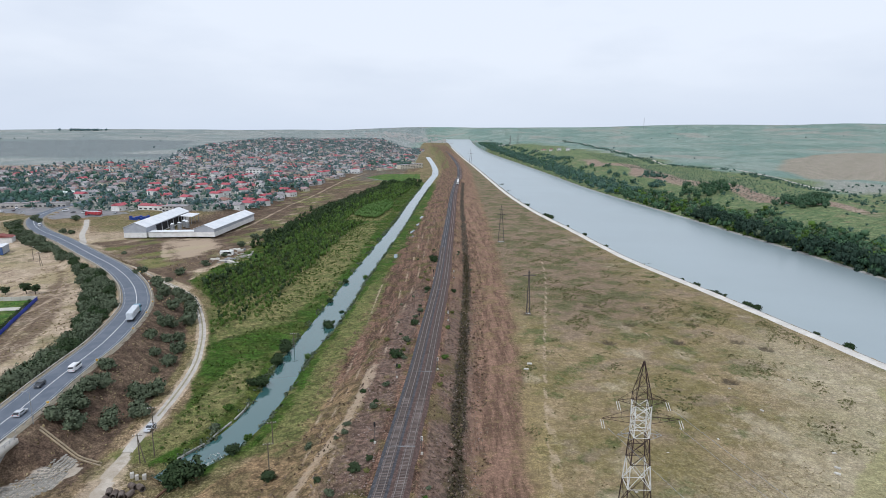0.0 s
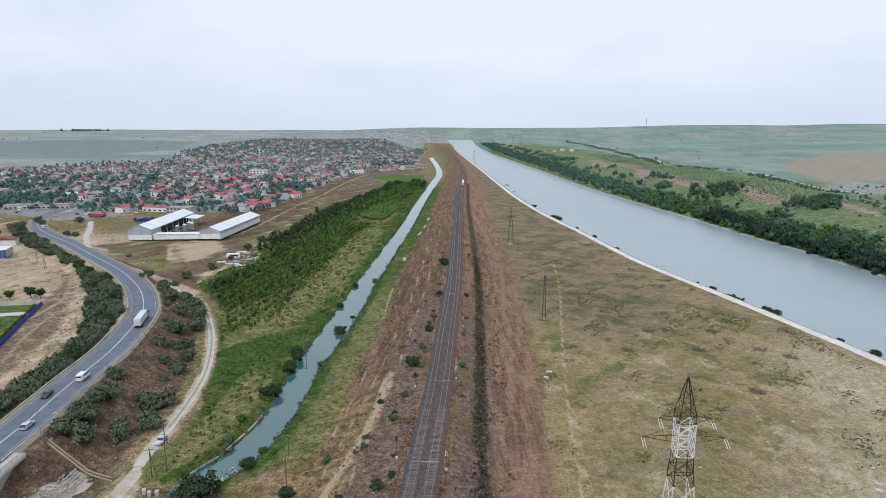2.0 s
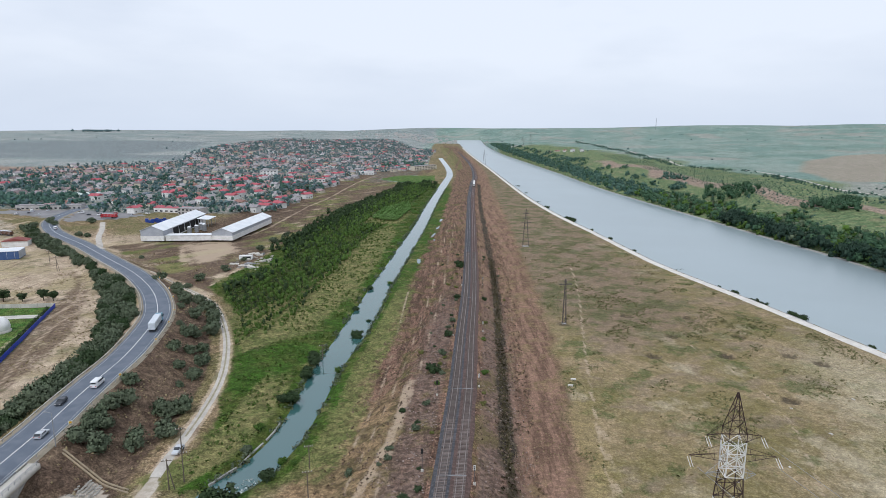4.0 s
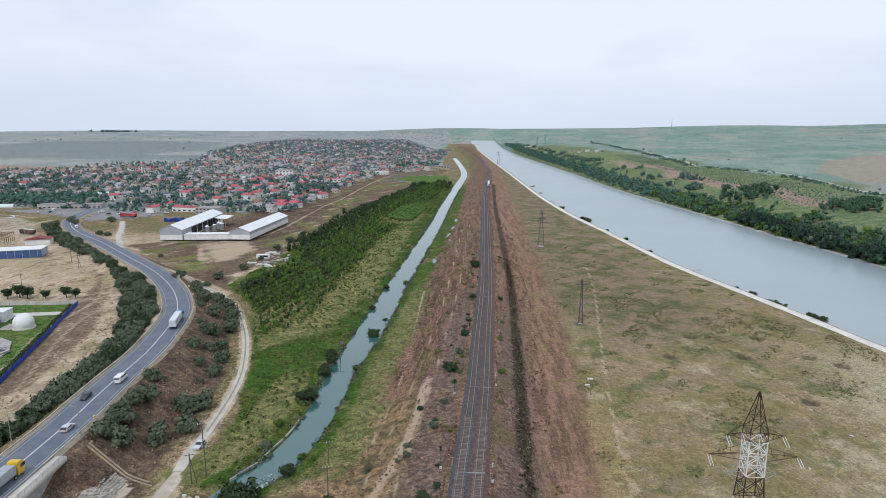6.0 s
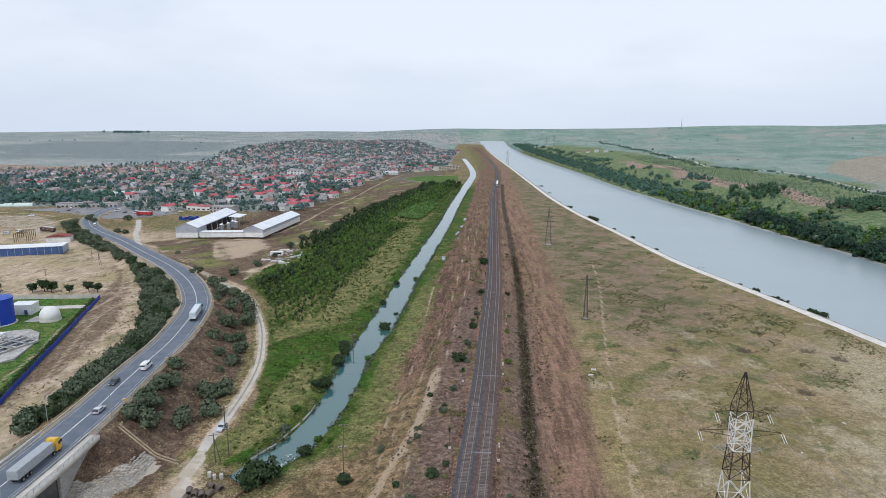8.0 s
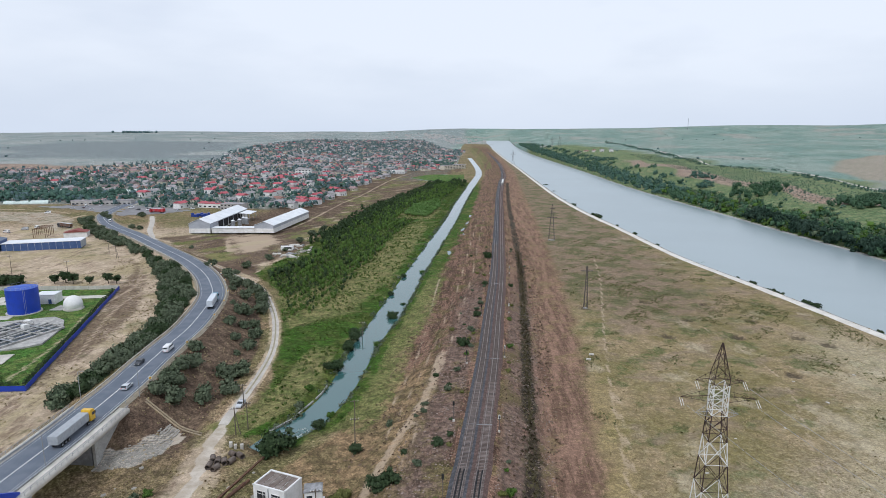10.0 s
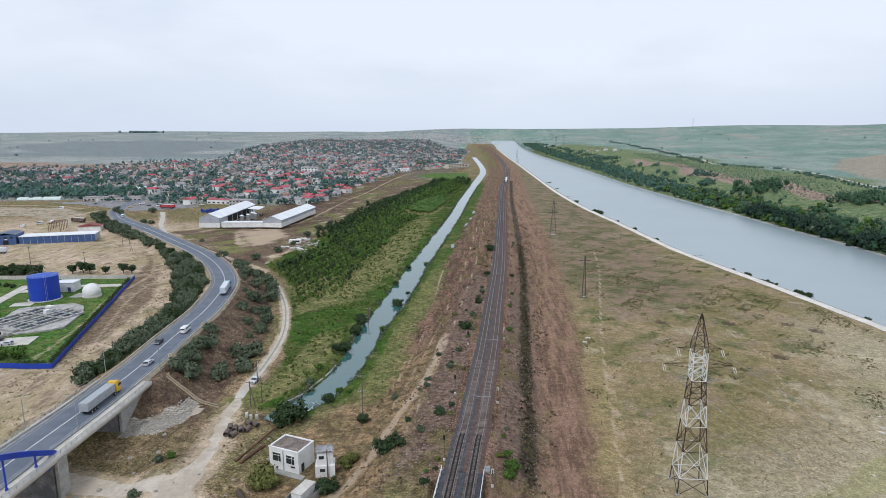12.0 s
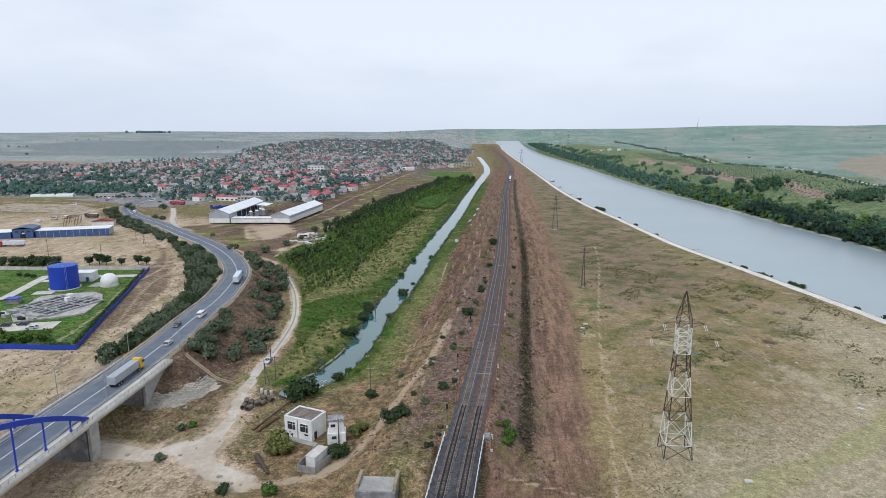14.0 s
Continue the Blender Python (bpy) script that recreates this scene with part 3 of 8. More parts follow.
    f = np.stack([np.where(west, sstep(850, 1000, y), 0) * sstep(-60, -200, x), np.where(beyond, TANFIELD(x, y), 0), 0.62 * sstep(4.5, 7, d_rail) * sstep(23, 13, d_rail) * sstep(92, 104, y) * sstep(420, 240, y),
                  np.where(west, 0.9 * sstep(12, 20, d_rail) * sstep(56, 44, d_rail) * sstep(72, 84, y) * sstep(230, 165, y) * sstep(-74, -62, x) * sstep(11, 16, d_str), 0)], -1)
    pink = np.where(west | beyond, 0, sstep(-13, 2, d_ver * s_ver + 3 * lumps(x, y, 8, 2.0)) * sstep(4.0, 7.5, d_rail) * sstep(62, 78, y) * sstep(2600, 1500, y)) * (1 - 0.45 * sstep(5, 1.5, d_dit))
    g = np.stack([0.95 * pink, 0 * x, 0 * x, 0 * x], -1)
    return a, b, c, d, e, f, g


for layer_name, layer in zip(("zones_a", "zones_b", "zones_c", "zones_d", "zones_e", "zones_f", "zones_g"), zone_layers(GX.ravel(), GY.ravel())):
    at = ground_mesh.attributes.new(layer_name, "FLOAT_COLOR", "POINT")
    at.data.foreach_set("color", layer.astype(np.float32).ravel())


def ground_material():
    m, nt, b = material("ground_cover")
    big = noise_out(nt, 0.028, 5.0, 0.6)
    mid = noise_out(nt, 0.13, 6.0, 0.68)
    fine = noise_out(nt, 0.75, 7.0, 0.75)
    grain = noise_out(nt, 2.6, 5.0, 0.75)
    patch = noise_out(nt, 0.06, 7.0, 0.7)
    rows = noise_out(nt, 0.4, 6.0, 0.72, (1.0, 0.10, 1.0), radians(-3))
    jag = maths(nt, "MULTIPLY", maths(nt, "SUBTRACT", maths(nt, "ADD", mid, fine), 1.0), 1.1)

    def mask(layer, k, soft=0.2):
        n = nt.nodes.new("ShaderNodeAttribute")
        n.attribute_name = layer
        if k == "A":
            out = n.outputs["Alpha"]
        else:
            s = nt.nodes.new("ShaderNodeSeparateColor")
            nt.links.new(n.outputs["Color"], s.inputs[0])
            out = s.outputs["RGB".index(k)]
        v = maths(nt, "ADD", out, maths(nt, "MULTIPLY", jag, 0.8))
        return ranged(nt, v, 0.5 - soft, 0.5 + soft)

    # dry steppe grass with olive patches
    col = mixrgb(nt, ranged(nt, mid, 0.40, 0.60), (0.28, 0.202, 0.122), (0.195, 0.152, 0.076))
    col = mixrgb(nt, ranged(nt, big, 0.44, 0.58, 0.0, 0.85), col, (0.155, 0.142, 0.06))
    col = mixrgb(nt, ranged(nt, fine, 0.52, 0.66, 0.0, 0.6), col, (0.35, 0.275, 0.18))
    meadow = mixrgb(nt, ranged(nt, mid, 0.40, 0.60), (0.245, 0.192, 0.098), (0.335, 0.252, 0.145))
    meadow = mixrgb(nt, ranged(nt, big, 0.46, 0.58, 0.0, 0.8), meadow, (0.20, 0.168, 0.068))
    meadow = mixrgb(nt, ranged(nt, patch, 0.53, 0.62, 0.0, 0.85), meadow, (0.105, 0.122, 0.042))
    meadow = mixrgb(nt, ranged(nt, noise_out(nt, 0.045, 6.0, 0.65, (1, 1.3, 1)), 0.52, 0.64, 0.0, 0.7), meadow, (0.270, 0.205, 0.145))
    meadow = mixrgb(nt, ranged(nt, noise_out(nt, 0.035, 5.0, 0.65, (1, 0.8, 1)), 0.55, 0.66, 0.0, 0.8), meadow, (0.44, 0.37, 0.25))
    meadow = mixrgb(nt, ranged(nt, fine, 0.53, 0.66, 0.0, 0.65), meadow, (0.17, 0.155, 0.085))
    meadow = mixrgb(nt, mask("zones_e", "R", 0.6), meadow, mixrgb(nt, ranged(nt, mid, 0.42, 0.58), (0.48, 0.41, 0.29), (0.39, 0.34, 0.22)))
    meadow = mixrgb(nt, ranged(nt, mask("zones_e", "A", 0.4), 0.0, 1.0, 0.0, 0.8), meadow, mixrgb(nt, ranged(nt, patch, 0.44, 0.56), (0.225, 0.162, 0.118), (0.115, 0.112, 0.055)))
    meadow = mixrgb(nt, mask("zones_e", "G", 0.35), meadow, mixrgb(nt, ranged(nt, mid, 0.42, 0.58), (0.40, 0.305, 0.14), (0.26, 0.205, 0.10)))
    meadow = mixrgb(nt, ranged(nt, mask("zones_e", "B", 0.35), 0.0, 1.0, 0.0, 0.7), meadow, (0.33, 0.31, 0.15))
    col = mixrgb(nt, mask("zones_c", "G"), col, meadow)
    # farmland colours are paler and bluer to stand in for distance haze
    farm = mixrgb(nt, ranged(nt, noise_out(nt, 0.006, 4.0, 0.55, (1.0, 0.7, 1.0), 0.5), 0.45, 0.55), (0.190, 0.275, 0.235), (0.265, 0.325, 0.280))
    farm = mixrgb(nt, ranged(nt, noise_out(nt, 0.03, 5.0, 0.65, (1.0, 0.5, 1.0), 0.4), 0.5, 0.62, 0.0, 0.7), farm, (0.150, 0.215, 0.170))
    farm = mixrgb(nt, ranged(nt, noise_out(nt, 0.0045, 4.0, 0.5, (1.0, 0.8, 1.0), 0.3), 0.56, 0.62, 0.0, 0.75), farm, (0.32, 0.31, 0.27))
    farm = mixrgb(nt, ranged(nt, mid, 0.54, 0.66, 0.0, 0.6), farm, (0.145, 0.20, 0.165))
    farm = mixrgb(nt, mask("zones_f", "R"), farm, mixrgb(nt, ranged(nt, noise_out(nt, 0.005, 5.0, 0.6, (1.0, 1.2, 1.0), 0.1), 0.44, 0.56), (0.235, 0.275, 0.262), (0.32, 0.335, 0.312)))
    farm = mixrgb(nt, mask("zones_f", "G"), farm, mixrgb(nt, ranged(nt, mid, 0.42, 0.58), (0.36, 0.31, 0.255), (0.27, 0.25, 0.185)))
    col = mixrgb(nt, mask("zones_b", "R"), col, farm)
    # village ground is lightened too, in place of haze
    vil = mixrgb(nt, ranged(nt, mid, 0.42, 0.58), (0.165, 0.195, 0.165), (0.33, 0.315, 0.28))
    col = mixrgb(nt, mask("zones_b", "B"), col, vil)
    tan = mixrgb(nt, ranged(nt, mid, 0.40, 0.60), (0.53, 0.42, 0.305), (0.40, 0.315, 0.22))
    tan = mixrgb(nt, ranged(nt, big, 0.46, 0.6, 0.0, 0.7), tan, (0.36, 0.30, 0.165))
    tan = mixrgb(nt, ranged(nt, noise_out(nt, 0.3, 6.0, 0.7, (1.0, 0.25, 1.0), radians(32)), 0.52, 0.64, 0.0, 0.7), tan, (0.19, 0.13, 0.095))
    tan = mixrgb(nt, ranged(nt, patch, 0.56, 0.64, 0.0, 0.7), tan, (0.17, 0.16, 0.08))
    col = mixrgb(nt, mask("zones_a", "B"), col, tan)
    brown = mixrgb(nt, ranged(nt, mid, 0.40, 0.60), (0.112, 0.076, 0.054), (0.172, 0.122, 0.082))
    brown = mixrgb(nt, ranged(nt, fine, 0.5, 0.64, 0.0, 0.65), brown, (0.075, 0.055, 0.04))
    col = mixrgb(nt, mask("zones_c", "R"), col, brown)
    red = mixrgb(nt, ranged(nt, rows, 0.44, 0.56), (0.240, 0.142, 0.100), (0.104, 0.063, 0.045))
    red = mixrgb(nt, ranged(nt, mid, 0.50, 0.62, 0.0, 0.85), red, (0.175, 0.135, 0.058))
    red = mixrgb(nt, ranged(nt, fine, 0.53, 0.66, 0.0, 0.75), red, (0.34, 0.225, 0.165))
    red = mixrgb(nt, ranged(nt, noise_out(nt, 0.42, 6.0, 0.72), 0.54, 0.63, 0.0, 0.85), red, (0.07, 0.058, 0.036))
    red = mixrgb(nt, ranged(nt, patch, 0.56, 0.63, 0.0, 0.7), red, (0.115, 0.11, 0.04))
    col = mixrgb(nt, mask("zones_a", "G"), col, red)
    pink = mixrgb(nt, ranged(nt, rows, 0.43, 0.57), (0.275, 0.170, 0.120), (0.158, 0.098, 0.068))
    pink = mixrgb(nt, ranged(nt, mid, 0.50, 0.62, 0.0, 0.75), pink, (0.240, 0.174, 0.092))
    pink = mixrgb(nt, ranged(nt, patch, 0.55, 0.63, 0.0, 0.6), pink, (0.165, 0.135, 0.075))
    col = mixrgb(nt, mask("zones_g", "R", 0.3), col, pink)
    ochre = mixrgb(nt, ranged(nt, mid, 0.42, 0.58), (0.310, 0.212, 0.118), (0.185, 0.142, 0.072))
    ochre = mixrgb(nt, ranged(nt, fine, 0.5, 0.62, 0.0, 0.7), ochre, (0.105, 0.075, 0.045))
    col = mixrgb(nt, mask("zones_f", "A", 0.3), col, ochre)
    rubble = mixrgb(nt, ranged(nt, fine, 0.42, 0.58), (0.265, 0.185, 0.148), (0.105, 0.075, 0.06))
    rubble = mixrgb(nt, ranged(nt, patch, 0.52, 0.62, 0.0, 0.8), rubble, (0.145, 0.12, 0.05))
    col = mixrgb(nt, mask("zones_f", "B", 0.3), col, rubble)
    lush = mixrgb(nt, ranged(nt, mid, 0.40, 0.60), (0.052, 0.100, 0.014), (0.096, 0.114, 0.028))
    lush = mixrgb(nt, ranged(nt, big, 0.46, 0.58, 0.0, 0.85), lush, (0.048, 0.108, 0.013))
    lush = mixrgb(nt, ranged(nt, patch, 0.54, 0.62, 0.0, 0.8), lush, (0.19, 0.172, 0.075))
    lush = mixrgb(nt, ranged(nt, fine, 0.5, 0.64, 0.0, 0.75), lush, (0.04, 0.055, 0.016))
    col = mixrgb(nt, mask("zones_a", "R"), col, lush)
    # near-black green paints the shade between the willows onto the ground
    shaded_floor = mixrgb(nt, ranged(nt, fine, 0.42, 0.58), (0.022, 0.034, 0.010), (0.075, 0.092, 0.028))
    col = mixrgb(nt, mask("zones_d", "R"), col, shaded_floor)
    scrub = mixrgb(nt, ranged(nt, mid, 0.42, 0.58), (0.11, 0.165, 0.075), (0.19, 0.225, 0.11))
    scrub = mixrgb(nt, ranged(nt, patch, 0.55, 0.62, 0.0, 0.75), scrub, (0.25, 0.215, 0.13))
    col = mixrgb(nt, mask("zones_d", "G"), col, scrub)
    scarp = mixrgb(nt, ranged(nt, mid, 0.42, 0.58), (0.26, 0.185, 0.14), (0.35, 0.275, 0.215))
    col = mixrgb(nt, mask("zones_d", "B"), col, scarp)
    # the grey-teal of these far fields also has haze painted in
    plough = mixrgb(nt, ranged(nt, mid, 0.42, 0.58), (0.185, 0.222, 0.224), (0.24, 0.255, 0.25))
    col = mixrgb(nt, mask("zones_d", "A"), col, plough)
    straw = mixrgb(nt, ranged(nt, mid, 0.42, 0.58), (0.225, 0.205, 0.085), (0.135, 0.150, 0.050))
    straw = mixrgb(nt, ranged(nt, fine, 0.5, 0.62, 0.0, 0.6), straw, (0.11, 0.10, 0.045))
    col = mixrgb(nt, mask("zones_c", "A"), col, straw)
    lawn = mixrgb(nt, ranged(nt, mid, 0.42, 0.6), (0.062, 0.142, 0.026), (0.125, 0.165, 0.046))
    col = mixrgb(nt, mask("zones_b", "G", 0.1), col, lawn)
    dark = mixrgb(nt, ranged(nt, fine, 0.42, 0.62), (0.045, 0.035, 0.028), (0.11, 0.09, 0.06))
    col = mixrgb(nt, mask("zones_a", "A"), col, dark)
    # clumps, tufts and stems shade the cover at three sizes
    tuft = ranged(nt, noise_out(nt, 0.42, 6.0, 0.72), 0.40, 0.60, 0.68, 1.26)
    stem = ranged(nt, noise_out(nt, 1.5, 5.0, 0.75), 0.40, 0.60, 0.64, 1.28)
    mott = maths(nt, "MULTIPLY", maths(nt, "MULTIPLY", tuft, stem), ranged(nt, grain, 0.40, 0.60, 1.25, 0.7))
    calm = maths(nt, "MAXIMUM", maths(nt, "MULTIPLY", mask("zones_a", "B"), 0.6), maths(nt, "MULTIPLY", maths(nt, "MAXIMUM", mask("zones_c", "G"), mask("zones_g", "R")), 0.45))
    mott = maths(nt, "ADD", maths(nt, "MULTIPLY", mott, maths(nt, "SUBTRACT", 1.0, calm)), calm)
    vec = nt.nodes.new("ShaderNodeCombineXYZ")
    for i in range(3):
        nt.links.new(mott, vec.inputs[i])
    col = mixrgb(nt, 1.0, col, vec.outputs[0], "MULTIPLY")
    # bare, trodden earth is smoother
    pale = mixrgb(nt, ranged(nt, mid, 0.40, 0.58), (0.62, 0.56, 0.48), (0.50, 0.43, 0.35))
    pale = mixrgb(nt, ranged(nt, fine, 0.45, 0.62, 0.0, 0.5), pale, (0.40, 0.335, 0.26))
    col = mixrgb(nt, ranged(nt, mask("zones_b", "A"), 0.0, 1.0, 0.0, 0.88), col, pale)
    col = mixrgb(nt, ranged(nt, mask("zones_c", "B", 0.3), 0.0, 1.0, 0.0, 0.7), col, (0.53, 0.415, 0.30))
    nt.links.new(col, b.inputs["Base Color"])
    b.inputs["Roughness"].default_value = 0.95
    b.inputs["Specular IOR Level"].default_value = 0.1
    bump(nt, b, maths(nt, "ADD", fine, maths(nt, "MULTIPLY", grain, 0.5)), 1.0, 0.35)
    return m


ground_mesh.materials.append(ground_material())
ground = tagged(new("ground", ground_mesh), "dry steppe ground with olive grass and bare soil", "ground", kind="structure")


def on_grid(x, y):
    """Height of the ground sheet itself at plan points."""
    x, y = np.asarray(x, float), np.asarray(y, float)
    i = np.clip(np.searchsorted(gx, x) - 1, 0, nx - 2)
    j = np.clip(np.searchsorted(gy, y) - 1, 0, ny - 2)
    u, v = (x - gx[i]) / (gx[i + 1] - gx[i]), (y - gy[j]) / (gy[j + 1] - gy[j])
    return (GZ[j, i] * (1 - u) + GZ[j, i + 1] * u) * (1 - v) + (GZ[j + 1, i] * (1 - u) + GZ[j + 1, i + 1] * u) * v


def at_ground(x, y):
    return float(on_grid(x, y))


def ribbon(name, line, offsets, lift, mat, z=None, keep=None):
    """A strip along a plan line; offsets: across, to the right positive; it drapes on the ground or takes the line's own height."""
    p = np.array(line, float)
    if keep:
        p = p[(p[:, 1] >= keep[0]) & (p[:, 1] <= keep[1])]
    d = np.gradient(p[:, :2], axis=0)
    d /= np.linalg.norm(d, axis=1)[:, None]
    nrm = np.stack([d[:, 1], -d[:, 0]], 1)
    cols = []
    for o in offsets:
        o, dz = o if isinstance(o, tuple) else (o, 0)
        q = p[:, :2] + nrm * o
        zz = (p[:, 2] if z == "line" else np.full(len(p), z) if z is not None else on_grid(q[:, 0], q[:, 1])) + lift + dz
        cols.append(np.column_stack([q, zz]))
    v = np.stack(cols, 1).reshape(-1, 3)
    n, k = len(p), len(offsets)
    i = np.arange(n * k).reshape(n, k)
    f = np.stack([i[:-1, :-1], i[:-1, 1:], i[1:, 1:], i[1:, :-1]], -1).reshape(-1, 4)
    return mesh_from(name, v, f[:, ::-1], mat)


# water surfaces
def sheet(name, line_a, line_b, z, mat):
    a, b = np.array(line_a)[:, :2], np.array(line_b)[:, :2]
    ys = np.unique(np.concatenate([np.arange(-400, 600, 12), np.arange(600, 4360, 60)]))
    xa, xb = np.interp(ys, a[:, 1], a[:, 0]), np.interp(ys, b[:, 1], b[:, 0])
    v = np.concatenate([np.column_stack([xa - 1, ys, ys * 0 + z]), np.column_stack([xb + 2, ys, ys * 0 + z])])
    n = len(ys)
    i = np.arange(n - 1)
    return mesh_from(name, v, np.stack([i, i + n, i + n + 1, i + 1], -1), mat)


tagged(new("water", sheet("canal_water", CANAL_NEAR, CANAL_FAR, -1.3, CANAL_WATER)), "wide canal of calm grey-blue water", "water", kind="structure")
tagged(new("water", ribbon("stream_water", STREAM, [-7.4, -3, 3, 7.4], 0, STREAM_WATER, z=0.22)), "narrow stream of teal water between grassy banks", "water", kind="structure")

# ---- building helpers ----
def part(name, bm, mat, parent=None, label="", smooth=False):
    """A bmesh as one mesh object under a thing."""
    me = bpy.data.meshes.new(name)
    bm.to_mesh(me)
    bm.free()
    me.materials.append(mat)
    if smooth:
        me.polygons.foreach_set("use_smooth", np.ones(len(me.polygons), bool))
    ob = new(name, me)
    if parent:
        ob.parent = parent
    if label:
        tagged(ob, label)
    return ob


def share(name, me, parent, m=None):
    """Another object on the same mesh, under a thing."""
    ob = new(name, me)
    ob.parent = parent
    if m is not None:
        ob.matrix_basis = m
    return ob


def thing(name, label, category, m=None, group="", kind=""):
    ob = new(name)
    ob.empty_display_size = 0.5
    if m is not None:
        ob.matrix_basis = m
    return tagged(ob, label, category, group, kind)


def box(bm, x, y, z, sx, sy, sz, turn=0.0):
    """A box with its base middle at x, y, z."""
    m = Matrix.Translation((x, y, z + sz / 2)) @ Matrix.Rotation(turn, 4, "Z") @ Matrix.Diagonal((sx, sy, sz, 1))
    return bmesh.ops.create_cube(bm, size=1.0, matrix=m)["verts"]


def rounded(bm, w=0.05):
    bmesh.ops.bevel(bm, geom=bm.edges[:], offset=w, segments=1, affect="EDGES")


def beam(bm, a, b, w, d=None):
    """A square bar from a to b."""
    a, b = Vector(a), Vector(b)
    v = b - a
    if v.length < 1e-4:
        return
    m = Matrix.Translation((a + b) / 2) @ v.to_track_quat("Z", "Y").to_matrix().to_4x4() @ Matrix.Diagonal((w, d or w, v.length, 1))
    bmesh.ops.create_cube(bm, size=1.0, matrix=m)


def rod(bm, a, b, r, r2=None, n=8):
    a, b = Vector(a), Vector(b)
    v = b - a
    m = Matrix.Translation((a + b) / 2) @ v.to_track_quat("Z", "Y").to_matrix().to_4x4()
    bmesh.ops.create_cone(bm, cap_ends=True, segments=n, radius1=r, radius2=r if r2 is None else r2, depth=v.length, matrix=m)


def prism(bm, outline, y0, y1):
    """An outline in x and z, drawn out along y."""
    a = [bm.verts.new((x, y0, z)) for x, z in outline]
    b = [bm.verts.new((x, y1, z)) for x, z in outline]
    n = len(outline)
    bm.faces.new(a)
    bm.faces.new(b[::-1])
    for i in range(n):
        bm.faces.new((a[i], b[i], b[(i + 1) % n], a[(i + 1) % n]))
    bmesh.ops.recalc_face_normals(bm, faces=bm.faces[:])


def slab(bm, outline, z0, z1):
    """A plan outline, drawn up from z0 to z1."""
    a = [bm.verts.new((x, y, z0)) for x, y in outline]
    b = [bm.verts.new((x, y, z1)) for x, y in outline]
    n = len(outline)
    bm.faces.new(a[::-1])
    bm.faces.new(b)
    for i in range(n):
        bm.faces.new((a[i], a[(i + 1) % n], b[(i + 1) % n], b[i]))
    bmesh.ops.recalc_face_normals(bm, faces=bm.faces[:])


def from_mesh(name, me, parent=None, label=""):
    ob = new(name, me)
    if parent:
        ob.parent = parent
    if label:
        tagged(ob, label)
    return ob


def along(line, s0, s1, step):
    """Points and headings every step metres along a plan line, between two values of y."""
    p = np.array(line, float)
    p = p[(p[:, 1] >= s0) & (p[:, 1] <= s1)]
    L = np.concatenate([[0], np.cumsum(np.linalg.norm(np.diff(p[:, :2], axis=0), axis=1))])
    s = np.arange(0, L[-1], step)
    q = np.stack([np.interp(s, L, p[:, k]) for k in range(p.shape[1])], 1)
    d = np.gradient(q[:, :2], axis=0)
    return q, np.arctan2(d[:, 1], d[:, 0])


# ---- road, bridge and tracks ----
road = thing("road", "grey-blue asphalt road curving on an embankment", "road", kind="structure")
from_mesh("carriageway", ribbon("carriageway", ROAD, [(-5.6, -0.05), (-5.3, 0), 0, (5.3, 0), (5.6, -0.05)], 0.04, ASPHALT, "line"), road)
from_mesh("centre_line", ribbon("centre_line", ROAD, [-0.13, 0.13], 0.055, PAINT_WHITE, "line"), road, "worn white centre line")
for o in (-4.75, 4.75):
    from_mesh("edge_line", ribbon("edge_line", ROAD, [o - 0.07, o + 0.07], 0.055, PAINT_WORN, "line"), road, "thin white edge line")
VERGE_MAT = surface("verge_gravel", (0.36, 0.31, 0.24), (0.27, 0.235, 0.17), 0.4, 0.95, 2.0, stain=0.4)
for a, b in ((-7.4, -5.5), (5.5, 7.4)):
    lo, hi = (-0.5, 0) if a < 0 else (0, -0.5)
    from_mesh("shoulder", ribbon("shoulder", ROAD, [(a, lo), (b, hi)], 0.0, VERGE_MAT, "line", keep=(134, 700)), road, "pale gravel shoulder")

JUNCTION = [(-372, 560), (-350, 545), (-318, 560), (-300, 585), (-330, 600), (-380, 612), (-440, 606), (-470, 590), (-430, 585)]
bm = bmesh.new()
cells = {}
for a in range(-480, -290, 5):
    for b in range(540, 615, 5):
        if inside(np.array([a + 2.5]), np.array([b + 2.5]), JUNCTION)[0]:
            ring = []
            for c in ((a, b), (a + 5, b), (a + 5, b + 5), (a, b + 5)):
                if c not in cells:
                    cells[c] = bm.verts.new((c[0] + 1.2 * math.sin(c[1] * 0.7), c[1] + 1.2 * math.sin(c[0] * 0.9), at_ground(*c) + 0.14))
                ring.append(cells[c])
            bm.faces.new(ring)
junction = tagged(part("pavement", bm, surface("worn_tarmac", (0.27, 0.26, 0.26), (0.21, 0.205, 0.21), 0.1, 0.9, 1.0)), "wide worn grey tarmac at the village junction", "pavement", kind="structure")


def guard_rail(name, off, y0, y1):
    g = thing(name, "galvanised steel guard rail beside the road", "guard rail")
    from_mesh("rail", ribbon("rail", ROAD, [(off - 0.06, 0.45), (off - 0.1, 0.6), (off - 0.06, 0.78), (off + 0.08, 0.78), (off + 0.08, 0.45), (off - 0.06, 0.45)], 0.0, CONCRETE_PALE, "line", keep=(y0, y1)), g)
    bm = bmesh.new()
    box(bm, 0, 0, 0, 0.12, 0.16, 0.75)
    me = bpy.data.meshes.new("post")
    bm.to_mesh(me)
    bm.free()
    me.materials.append(STEEL_GREY)
    q, h = along(ROAD, y0, y1, 4.0)
